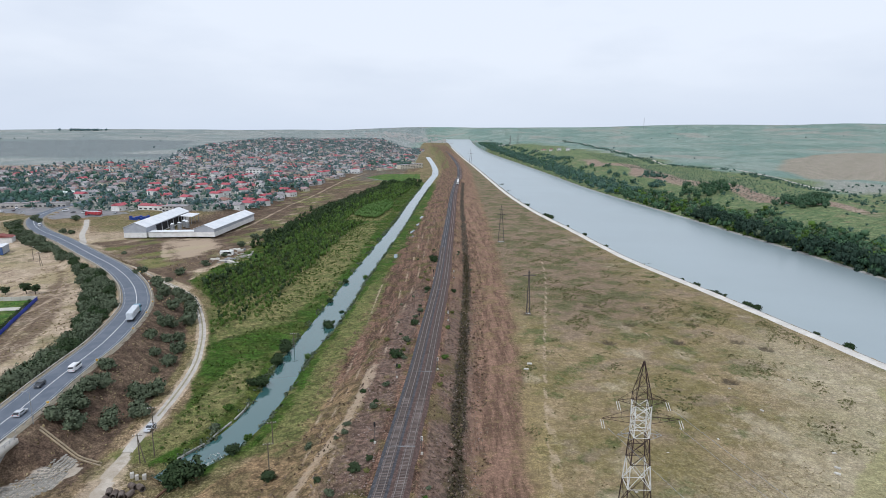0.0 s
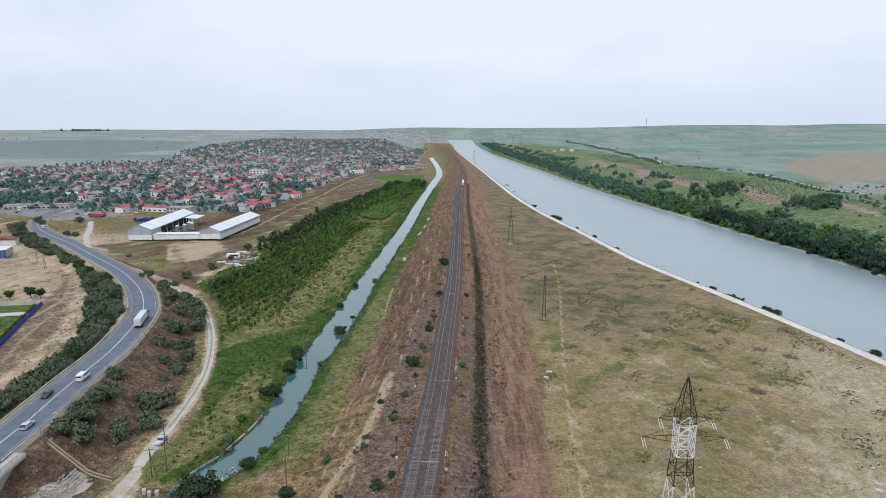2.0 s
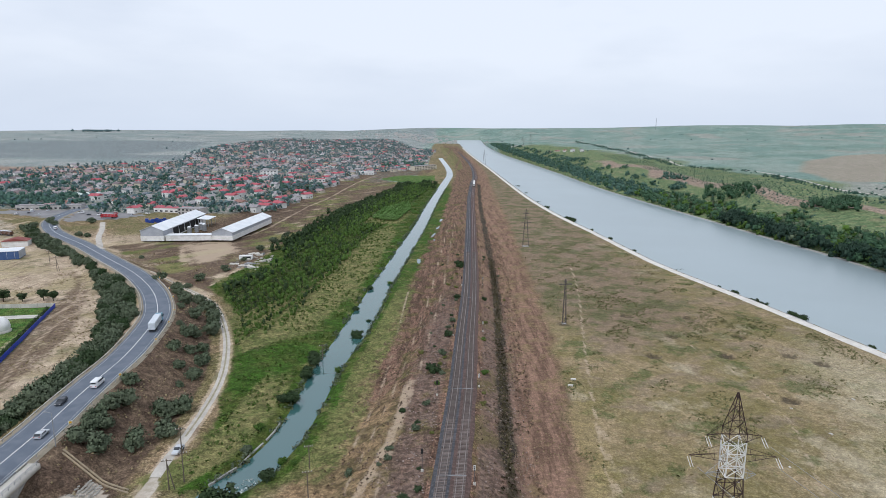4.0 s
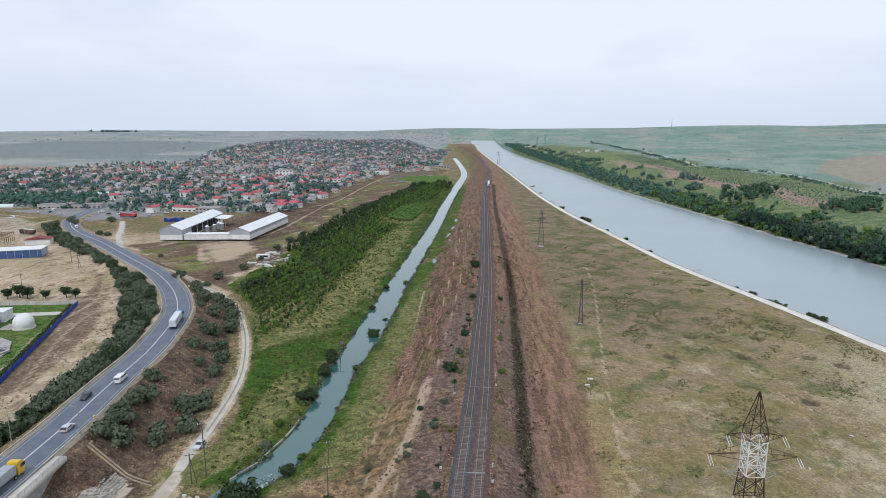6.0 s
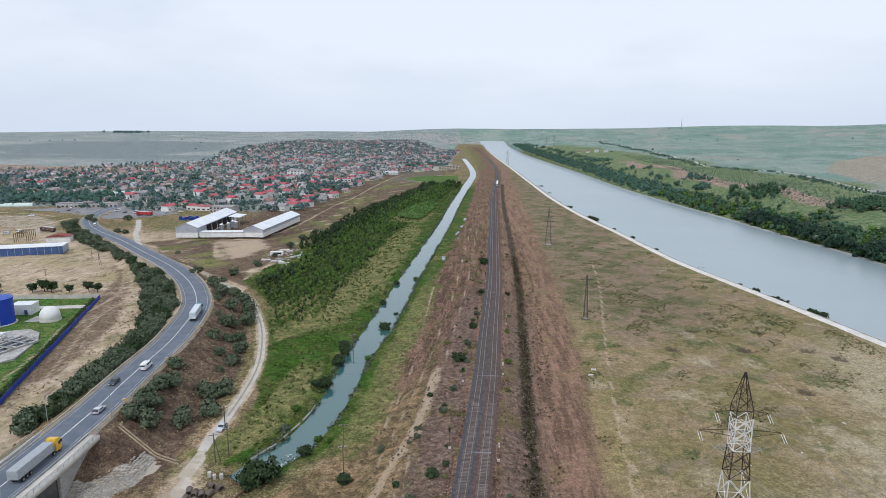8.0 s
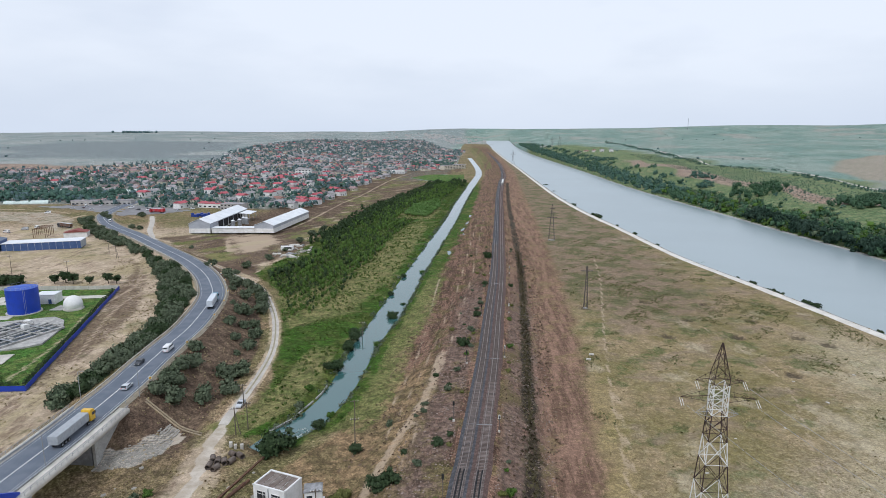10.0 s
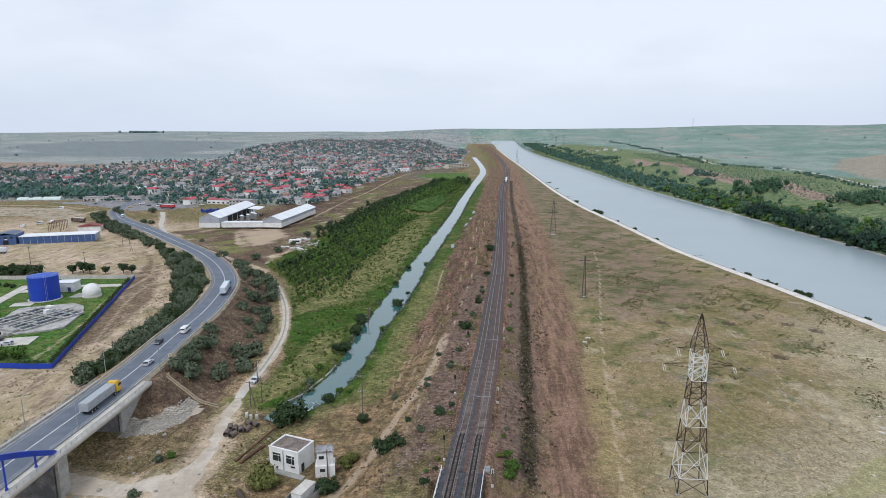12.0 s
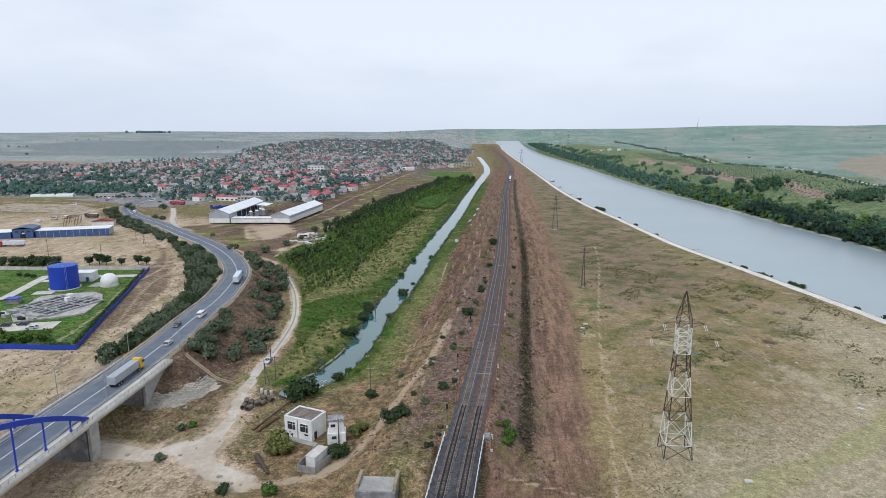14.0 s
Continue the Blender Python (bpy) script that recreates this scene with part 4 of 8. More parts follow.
    for (x, y, z), a in zip(q, h):
        share("post", me, g, pose(x + math.sin(a) * (off + 0.14), y - math.cos(a) * (off + 0.14), z - 0.1, 0, 0, math.degrees(a)))
    return g


guard_rail("guard_rail", -6.4, 136, 420)
guard_rail("guard_rail", 6.4, 136, 330)

# the bridge
bridge = thing("road_bridge", "concrete road bridge with blue steel tied arches", "bridge", kind="structure")
from_mesh("deck", ribbon("deck", ROAD, [(-7.4, 0.25), (-7.4, -1.1), (-5, -1.5), (7, -1.5), (9.4, -1.0), (9.4, 0.25), (6.2, 0.25), (6.2, 0), (-5.9, 0), (-5.9, 0.25), (-7.4, 0.25)], 0.0, CONCRETE_PALE, "line", keep=(-250, 144)), bridge)


def bridge_railing(off):
    r = from_mesh("railing", ribbon("railing", ROAD, [(off - 0.05, 1.15), (off + 0.05, 1.15), (off + 0.05, 1.27), (off - 0.05, 1.27), (off - 0.05, 1.15)], 0.0, STEEL_GREY, "line", keep=(-200, 142)), bridge, "grey steel hand rail")
    from_mesh("mid_rail", ribbon("mid_rail", ROAD, [(off - 0.03, 0.7), (off + 0.03, 0.7), (off + 0.03, 0.78), (off - 0.03, 0.78), (off - 0.03, 0.7)], 0.0, STEEL_GREY, "line", keep=(-200, 142)), r)
    bm = bmesh.new()
    box(bm, 0, 0, 0, 0.09, 0.09, 1.0)
    me = bpy.data.meshes.new("baluster")
    bm.to_mesh(me)
    bm.free()
    me.materials.append(STEEL_GREY)
    q, h = along(ROAD, 40, 142, 2.0)
    for (x, y, z), a in zip(q, h):
        share("baluster", me, r, pose(x + math.sin(a) * off, y - math.cos(a) * off, z + 0.25))


for o in (-7.2, 9.2):
    bridge_railing(o)
for o in (-5.95, 6.25):
    from_mesh("crash_barrier", ribbon("crash_barrier", ROAD, [(o - 0.08, 0.3), (o - 0.08, 0.75), (o + 0.08, 0.75), (o + 0.08, 0.3)], 0.0, STEEL_GREY, "line", keep=(-200, 142)), bridge, "grey steel crash barrier")

ARCH_Y0, ARCH_L, ARCH_R = 101.5, 107.0, 15.5


def arch_z(y):
    s = (ARCH_Y0 - y) / ARCH_L
    return 10.5 + 4 * ARCH_R * s * (1 - s)


for off, n in ((-6.6, 12), (7.6, 12)):
    bm = bmesh.new()
    ys = np.linspace(ARCH_Y0, ARCH_Y0 - ARCH_L, 41)
    ring = []
    for y in ys:
        cx = np.interp(y, ROAD[:, 1], ROAD[:, 0]) + off
        z = arch_z(y)
        ring.append([bm.verts.new((cx + sx * 0.5, y, z + sz * 0.65)) for sx, sz in ((-1, -1), (1, -1), (1, 1), (-1, 1))])
    for a, b in zip(ring[:-1], ring[1:]):
        for i in range(4):
            bm.faces.new((a[i], a[(i + 1) % 4], b[(i + 1) % 4], b[i]))
    bm.faces.new(ring[0][::-1])
    bm.faces.new(ring[-1])
    bmesh.ops.recalc_face_normals(bm, faces=bm.faces[:])
    arch = part("arch", bm, BLUE_PAINT, bridge, "blue painted steel arch")
    for k in range(1, n):
        y = ARCH_Y0 - 6.2 - (k - 1) * 8.8
        cx = np.interp(y, ROAD[:, 1], ROAD[:, 0]) + off
        bm = bmesh.new()
        rod(bm, (cx, y, 10.3), (cx, y, arch_z(y) - 0.4), 0.2)
        rod(bm, (cx, y, 10.4), (cx, y, 10.9), 0.34)
        part("hanger", bm, BLUE_PAINT, arch)


def pier(y, x0, x1, zb, wall):
    bm = bmesh.new()
    box(bm, (x0 + x1) / 2, y, zb, x1 - x0 - 1.6, 2.2, 8.9 - zb)
    p = part("pier", bm, CONCRETE_DARK, bridge, "dark water-stained concrete pier")
    bm = bmesh.new()
    for x in (x0, x1):
        box(bm, x, y + wall / 2 - 1.1, zb, 0.8, wall, 9.8 - zb)
    rounded(bm, 0.05)
    part("wing_wall", bm, CONCRETE, p, "pale concrete wing wall")


pier(100.5, -122.2, -106.2, -0.6, 3.4)
pier(128.5, -122.2, -108.2, 0.4, 3.0)
for x in (-122.2, -108.6):
    bm = bmesh.new()
    a = [(x - 0.4, 129.8, 1.5), (x - 0.4, 143.5, 8.9), (x - 0.4, 129.8, 9.6), (x - 0.4, 143.5, 9.6)]
    va = [bm.verts.new(q) for q in a]
    vb = [bm.verts.new((q[0] + 0.8, q[1], q[2])) for q in a]
    bm.faces.new((va[0], va[1], va[3], va[2]))
    bm.faces.new((vb[0], vb[2], vb[3], vb[1]))
    for i, j in ((0, 1), (1, 3), (3, 2), (2, 0)):
        bm.faces.new((va[i], vb[i], vb[j], va[j]))
    bmesh.ops.recalc_face_normals(bm, faces=bm.faces[:])
    part("wing_wall", bm, CONCRETE, bridge, "sloping pale concrete abutment wing")
bm = bmesh.new()
prism(bm, [(-5.6, 8.3), (-5.6, 8.9), (-3.8, 9.0), (-3.4, 8.3)], 0, 1.0)
cover = part("drain_cover", bm, BLUE_PAINT, bridge, "blue steel bracket at the deck's end")
cover.matrix_basis = pose(-103.2, 97.5, 0)

# dirt tracks
tr = thing("dirt_track", "pale gravel track with two wheel ruts", "track", kind="structure")
TRACK_GRASS = surface("rut_grass", (0.27, 0.25, 0.15), (0.36, 0.31, 0.22), 0.4, 0.95, 2.5)
def rutted(line, hw, keep, name="surface", lift=0.07):
    from_mesh(name, ribbon(name, line, [(-hw, -0.12), (-hw * 0.5, 0.06), (0, 0.05), (hw * 0.5, 0.06), (hw, -0.12)], lift, GRAVEL_ROAD, keep=keep), tr)
rutted(TRACK[(TRACK[:, 0] < -76) & (TRACK[:, 1] > 150)], 1.6, (150, 400))
rutted(TRACK_VILLAGE, 2.0, (400, 600), lift=0.35)
from_mesh("grass_ridge", ribbon("grass_ridge", TRACK, [-0.3, 0.3], 0.15, TRACK_GRASS, keep=(165, 400)), tr, "grassy ridge between the ruts")

# canal-side path
cp = thing("pavement", "pale concrete path along the canal bank", "path", kind="structure")
from_mesh("slab", ribbon("slab", CANAL_NEAR, [(-6.3, 0.05), (-6.0, 0.22), (-1.6, 0.22), (-1.5, 0.05)], 0.02, PATH_CONCRETE, keep=(-60, 2600)), cp)
from_mesh("revetment", ribbon("revetment", CANAL_NEAR, [(-1.5, 0.12), (0.0, 0.1), (2.8, -1.9)], 0.0, CONCRETE, z=0.45, keep=(-60, 2600)), cp, "grey stone revetment sloping into the water")
cf = thing("embankment_edge", "grey stone revetment on the wooded bank", "revetment", kind="structure")
from_mesh("slope", ribbon("slope", CANAL_FAR, [(-1.2, -0.7), (0.2, 0.2), (1.2, 0.4)], 0.0, CONCRETE, z=-1.0, keep=(200, 2800)), cf)

# ---- railway ----
railway = thing("railway", "double-track railway on a ballasted embankment", "railway", kind="structure")
from_mesh("ballast_bed", ribbon("ballast_bed", RAIL, [(-4.7, -0.9), (-3.6, -0.35), (-0.1, -0.33)], 0.0, BALLAST_GREY, "line", keep=(101, 2200)), railway, "fresh grey ballast")
from_mesh("ballast_bed", ribbon("ballast_bed", RAIL, [(-0.1, -0.33), (3.6, -0.35), (4.7, -0.9)], 0.0, BALLAST, "line", keep=(101, 2200)), railway, "rust-brown old ballast")
for c in (-2.1, 2.1):
    for g in (-0.76, 0.76):
        o = c + g
        from_mesh("rail", ribbon("rail", RAIL, [(o - 0.09, -0.2), (o - 0.05, 0.0), (o + 0.05, 0.0), (o + 0.09, -0.2)], 0.0, RAIL_STEEL, "line", keep=(40, 1500)), railway)
RB = thing("railway_bridge", "steel railway bridge with side walkways and railings", "bridge", kind="structure")
from_mesh("deck", ribbon("deck", RAIL, [(-4.9, -0.4), (-4.9, -1.6), (4.9, -1.6), (4.9, -0.4), (-4.9, -0.4)], 0.0, BALLAST_GREY, "line", keep=(40, 104)), RB)
for c in (-2.1, 2.1):
    for g in (-0.45, 0.45):
        from_mesh("guard_timber", ribbon("guard_timber", RAIL, [(c + g - 0.14, -0.28), (c + g - 0.14, 0.02), (c + g + 0.14, 0.02), (c + g + 0.14, -0.28)], 0.0, DARK_INSIDE, "line", keep=(40, 121)), RB, "dark inner guard rail")
for o in (-4.7, 4.7):
    rl = from_mesh("railing", ribbon("railing", RAIL, [(o - 0.06, 0.75), (o - 0.06, 0.87), (o + 0.06, 0.87), (o + 0.06, 0.75)], 0.0, TOWER_WHITE, "line", keep=(40, 103)), RB, "white steel railing")
    from_mesh("mid_rail", ribbon("mid_rail", RAIL, [(o - 0.04, 0.25), (o - 0.04, 0.33), (o + 0.04, 0.33), (o + 0.04, 0.25)], 0.0, TOWER_WHITE, "line", keep=(40, 103)), rl)
    q, h = along(RAIL, 40, 103, 2.2)
    for (x, y, z), a in zip(q, h):
        bm = bmesh.new()
        box(bm, x + math.sin(a) * o, y - math.cos(a) * o, z - 0.4, 0.1, 0.1, 1.25)
        part("post", bm, TOWER_WHITE, rl)
bm = bmesh.new()
box(bm, -13.2, 104.2, 0.5, 11.5, 2.4, 8.2)
part("abutment", bm, CONCRETE_DARK, RB, "dark concrete abutment")

# ---- pylons ----
def lattice_tower(name, label, x, y, turn, H, w0, w1, waist, bands, arms, bar, mats, group):
    """A four-legged lattice tower. bands: heights at which the paint changes, panels between them are braced crosswise."""
    z0 = at_ground(x, y) - 0.15
    tower = thing(name, label, "pylon", pose(x, y, z0, 0, 0, turn), group)

    def half(z):
        s = z / H
        if s > 0.83:
            return max(0.08, w1 / 2 * (1 - s) / 0.17)
        return w1 / 2 + (w0 - w1) / 2 * max(0.0, 1 - s / waist)

    def corner(k, z):
        h = half(z)
        return ((-h, -h), (h, -h), (h, h), (-h, h))[k] + (z,)

    for i, (z_a, z_b, panels) in enumerate(bands):
        mat = mats[min(i, 6) % 2]
        for k in range(4):
            bm = bmesh.new()
            beam(bm, corner(k, z_a), corner(k, z_b), bar * (0.62 if i > 5 else 1.0))
            part("leg", bm, mat, tower)
        zs = np.linspace(z_a, z_b, panels + 1)
        for p, q in zip(zs[:-1], zs[1:]):
            for k in range(4):
                j = (k + 1) % 4
                pairs = [(corner(k, p), corner(j, q)), (corner(j, p), corner(k, q))]
                if i:
                    pairs.append((corner(k, p), corner(j, p)))
                for a_, b_ in pairs:
                    bm = bmesh.new()
                    beam(bm, a_, b_, bar * (0.36 if i > 5 else 0.58))
                    part("brace", bm, mat, tower)
    for z, left, right, mat in arms:
        for sgn, reach in ((-1, left), (1, right)):
            if not reach:
                continue
            h = half(z)
            tip = (sgn * (h + reach), 0, z + 0.3)
            bm = bmesh.new()
            for yy in (-h, h):
                beam(bm, (sgn * h, yy, z), tip, bar * 0.4)
                beam(bm, (sgn * h, yy, z + 1.5), tip, bar * 0.32)
            for f in (0.33, 0.66):
                px = sgn * (h + reach * f)
                yy = h * (1 - f)
                zt = z + 0.3 * f + 1.7 * (1 - f)
                beam(bm, (px, -yy, z + 0.3 * f), (px, yy, z + 0.3 * f), bar * 0.25)
                beam(bm, (px, -yy, z + 0.3 * f), (px, -yy, zt), bar * 0.25)
                beam(bm, (px, yy, z + 0.3 * f), (px, yy, zt), bar * 0.25)
            arm = part("crossarm", bm, mat, tower)
            if mat == STEEL_GREY:
                continue
            bm = bmesh.new()
            for dx in (-0.22, 0.22):
                rod(bm, (tip[0] + dx, -0.2, z + 0.1), (tip[0] + dx, -2.0, z - 0.8), 0.055, n=6)
            part("insulator", bm, TOWER_WHITE, arm, "pair of white insulator strings")
    for k in range(4):
        c = corner(k, 0)
        bm = bmesh.new()
        box(bm, c[0], c[1], -0.2, 0.9, 0.9, 0.55)
        part("footing", bm, CONCRETE, tower)
    return tower, z0, half


pylon, pylon_z, pylon_half = lattice_tower(
    "pylon", "tall lattice pylon painted in dark red and white bands", 38.3, 110.3, -2, 42.0, 6.7, 3.0, 0.62,
    [(0, 4.0, 1), (4.0, 10.3, 1), (10.3, 16.2, 1), (16.2, 21.2, 1), (21.2, 26.8, 2), (26.8, 33.4, 3), (33.4, 34.9, 1), (34.9, 41.9, 3)],
    [(33.6, 3.2, 3.2, TOWER_RED), (29.8, 6.0, 6.0, TOWER_RED), (26.4, 2.8, 2.8, STEEL_GREY)], 0.165, (TOWER_RED, TOWER_WHITE), "pylons of the power line")


def mast(x, y, H, w0, arms, turn):
    z0 = at_ground(x, y) - 0.1
    m = thing("power_mast", "slender dark lattice power mast standing in dry grass", "pylon", pose(x, y, z0, 0, 0, turn), "slender masts")

    def c(k, z):
        h = w0 / 2 * (1 - z / H) + 0.14
        return ((-h, -h), (h, -h), (h, h), (-h, h))[k] + (z,)

    for k in range(4):
        bm = bmesh.new()
        beam(bm, c(k, 0), c(k, H), 0.17)
        part("leg", bm, TOWER_DULL, m)
    bm = bmesh.new()
    zs = np.linspace(0, H, 13)
    for p, q in zip(zs[:-1], zs[1:]):
        for k in range(4):
            beam(bm, c(k, p), c((k + 1) % 4, q), 0.09)
    part("bracing", bm, TOWER_DULL, m)
    for z, r in arms:
        bm = bmesh.new()
        beam(bm, (-r, 0, z), (r, 0, z), 0.34)
        beam(bm, (-r, 0, z), (0, 0, z + 0.9), 0.08)
        beam(bm, (r, 0, z), (0, 0, z + 0.9), 0.08)
        part("crossarm", bm, TOWER_DULL, m)
    bm = bmesh.new()
    box(bm, 0, 0, -0.2, w0 + 0.8, w0 + 0.8, 0.4)
    part("footing", bm, CONCRETE, m)
    return m


mast(39.7, 275.0, 20.6, 1.3, [(18.2, 2.9), (19.6, 0.6)], 3)
mast(44.2, 460.0, 28.0, 4.2, [(17.5, 4.0), (21.0, 3.0), (24.5, 2.2)], 0)
mast(66.0, 1480.0, 34.0, 6.0, [(24, 7), (29, 5)], 0)
def antenna(x, y, h):
    m = thing("antenna_mast", "thin pale antenna mast on the skyline", "antenna", pose(x, y, at_ground(x, y) - 1))
    bm = bmesh.new()
    for a in range(3):
        t = math.tau * a / 3
        beam(bm, (2 * math.cos(t), 2 * math.sin(t), 0), (0.5 * math.cos(t), 0.5 * math.sin(t), h), 0.8)
    part("mast", bm, STEEL_GREY, m)


antenna(1330, 4150, 75)
mast(232.0, 2150.0, 40.0, 8.0, [(28, 9), (34, 7)], 10)
mast(262.0, 2180.0, 40.0, 8.0, [(28, 9), (34, 7)], 10)


def cable(name, a, b, sag, r, parent=None):
    cu = bpy.data.curves.new(name, "CURVE")
    cu.dimensions, cu.bevel_depth, cu.bevel_resolution = "3D", r, 1
    sp = cu.splines.new("POLY")
    sp.points.add(20)
    for i, p in enumerate(sp.points):
        f = i / 20
        v = Vector(a).lerp(Vector(b), f)
        p.co = (v.x, v.y, v.z - sag * 4 * f * (1 - f), 1)
    cu.materials.append(STEEL_GREY)
    return tagged(new(name, cu), "thin aluminium power line conductor", "cable", "power line conductors")


for arm_x, arm_z in ((5.2, 34.0), (6.8, 30.2), (-6.8, 30.2)):
    cable("power_cable", (38.3 + arm_x, 108.2, pylon_z + arm_z - 1.0), (140 + arm_x, -140, pylon_z + arm_z - 3), 9, 0.03)

# ---- small wooden poles ----
def wood_pole(x, y, h, arm=True, double=False, group="wooden poles"):
    z = at_ground(x, y) - 0.2
    p = thing("utility_pole", "weathered wooden utility pole with a short crossarm", "utility pole", pose(x, y, z, 0, 0, 15), group)
    bm = bmesh.new()
    rod(bm, (0, 0, 0), (0, 0, h), 0.17, 0.11)
    if double:
        rod(bm, (1.3, 0, 0), (0.05, 0, h * 0.85), 0.15, 0.1)
    part("pole", bm, WOOD_POLE, p)
    if arm:
        bm = bmesh.new()
        beam(bm, (-1.2, 0, h - 0.5), (1.2, 0, h - 0.5), 0.14)
        part("crossarm", bm, WOOD_POLE, p)
        bm = bmesh.new()
        for i in (-1.05, -0.4, 0.4, 1.05):
            rod(bm, (i, 0, h - 0.43), (i, 0, h - 0.15), 0.07, n=6)
        part("insulator", bm, TOWER_WHITE, p, "row of small pale insulators")


for x, y, h, dbl in ((-79.2, 146.5, 8.5, True), (-77.0, 150.0, 8.5, False), (-83.2, 163.0, 7.5, False), (-45.8, 108.4, 7.5, False), (-44.0, 141.5, 8.0, False), (-47.0, 156.0, 7.0, False), (-60.0, 235.0, 7.0, False),
                     (-262, 384, 9.0, False), (-246, 366, 9.0, True), (-236.5, 305, 12, False), (-281, 320, 11, False)):
    wood_pole(x, y, h, True, dbl)


def street_lamp(x, y, z, h, turn):
    p = thing("street_lamp", "slim grey steel street lamp on the bridge", "street lamp", pose(x, y, z, 0, 0, turn), "lamps along the bridge")
    bm = bmesh.new()
    rod(bm, (0, 0, 0), (0, 0, h), 0.11, 0.07)
    beam(bm, (0, 0, h), (1.3, 0, h + 0.25), 0.09)
    part("pole", bm, STEEL_GREY, p)
    bm = bmesh.new()
    box(bm, 1.6, 0, h + 0.2, 0.8, 0.3, 0.14)
    rounded(bm, 0.04)
    part("lamp_head", bm, STEEL_GREY, p)


street_lamp(-122.9, 112, 10.5, 9, 0)
street_lamp(-109.2, 112, 10.5, 9, 180)
street_lamp(-109.6, 152, 9.6, 9, 180)
street_lamp(-124.8, 148, 9.5, 9, 0)

# ---- railway signals and cabinets ----
def signal(x, y, h, white):
    z = at_ground(x, y) - 0.1
    s = thing("railway_signal", "slim railway signal post beside the track", "railway signal", pose(x, y, z), "signals beside the track")
    bm = bmesh.new()
    rod(bm, (0, 0, 0), (0, 0, h), 0.1, n=6)
    part("post", bm, TOWER_DULL, s)
    bm = bmesh.new()
    box(bm, 0, -0.1, h - 1.2, 0.5, 0.3, 1.2)
    rounded(bm, 0.06)
    head = part("signal_head", bm, TOWER_WHITE if white else DARK_INSIDE, s)
    bm = bmesh.new()
    for i in range(3):
        rod(bm, (0, -0.25, h - 1.0 + 0.4 * i), (0, -0.4, h - 1.0 + 0.4 * i), 0.13, n=8)
    part("lens_hood", bm, DARK_INSIDE, head)
    bm = bmesh.new()
    box(bm, 0.0, 0.0, 0, 0.6, 0.4, 0.7)
    rounded(bm, 0.05)
    part("cabinet", bm, CONCRETE_PALE, s, "pale equipment cabinet")


for x, y, h, wv in ((-17.3, 143.5, 6, False), (-5.2, 138.5, 5, True), (-14.8, 186, 5, False), (-1.8, 193, 4.5, True), (-7.0, 101, 4.5, True), (-18.0, 107, 6.5, False), (-9.8, 243, 5, False), (2.2, 250, 4.5, True), (-5.2, 326, 5, False), (6.0, 330, 4.5, True)):
    signal(x, y, h, wv)
for y in (141, 190, 300):
    bm = bmesh.new()
    x = float(RAILX(y))
    z = float(np.interp(y, RAIL[:, 1], RAIL[:, 2]))
    box(bm, x, y, z - 0.36, 7.0, 0.3, 0.2)
    tagged(part("cable_trough", bm, CONCRETE_DARK), "pale concrete cable trough crossing the tracks", "cable trough", "troughs across the tracks")

# ---- a train on the far stretch ----
def train(y, n):
    x, z = float(RAILX(y)) + 2.1, float(np.interp(y, RAIL[:, 1], RAIL[:, 2]))
    a = -math.degrees(math.atan2(float(RAILX(y + 20)) - float(RAILX(y - 20)), 40))
    t = thing("train", "pale grey railcar train with a dark windscreen", "train", pose(x, y, z, 0, 0, a))
    for i in range(n):
        bm = bmesh.new()
        prism(bm, [(-1.45, 1.0), (1.45, 1.0), (1.5, 2.6), (1.2, 3.7), (0.6, 4.0), (-0.6, 4.0), (-1.2, 3.7), (-1.5, 2.6)], i * 21, i * 21 + 20)
        car = part("carriage", bm, WALL_WHITE, t)
        bm = bmesh.new()
        box(bm, 0, i * 21 - 0.01, 2.3, 2.4, 0.06, 1.1)
        for k in range(6):
            box(bm, 0, i * 21 + 2.5 + 3 * k, 2.3, 3.02, 1.8, 0.8)
        part("windows", bm, GLASS_DARK, car)
        bm = bmesh.new()
        for k in (3, 17):
            box(bm, 0, i * 21 + k, 0.05, 2.2, 3.4, 0.95)
        part("bogie", bm, DARK_INSIDE, car)


train(900, 3)

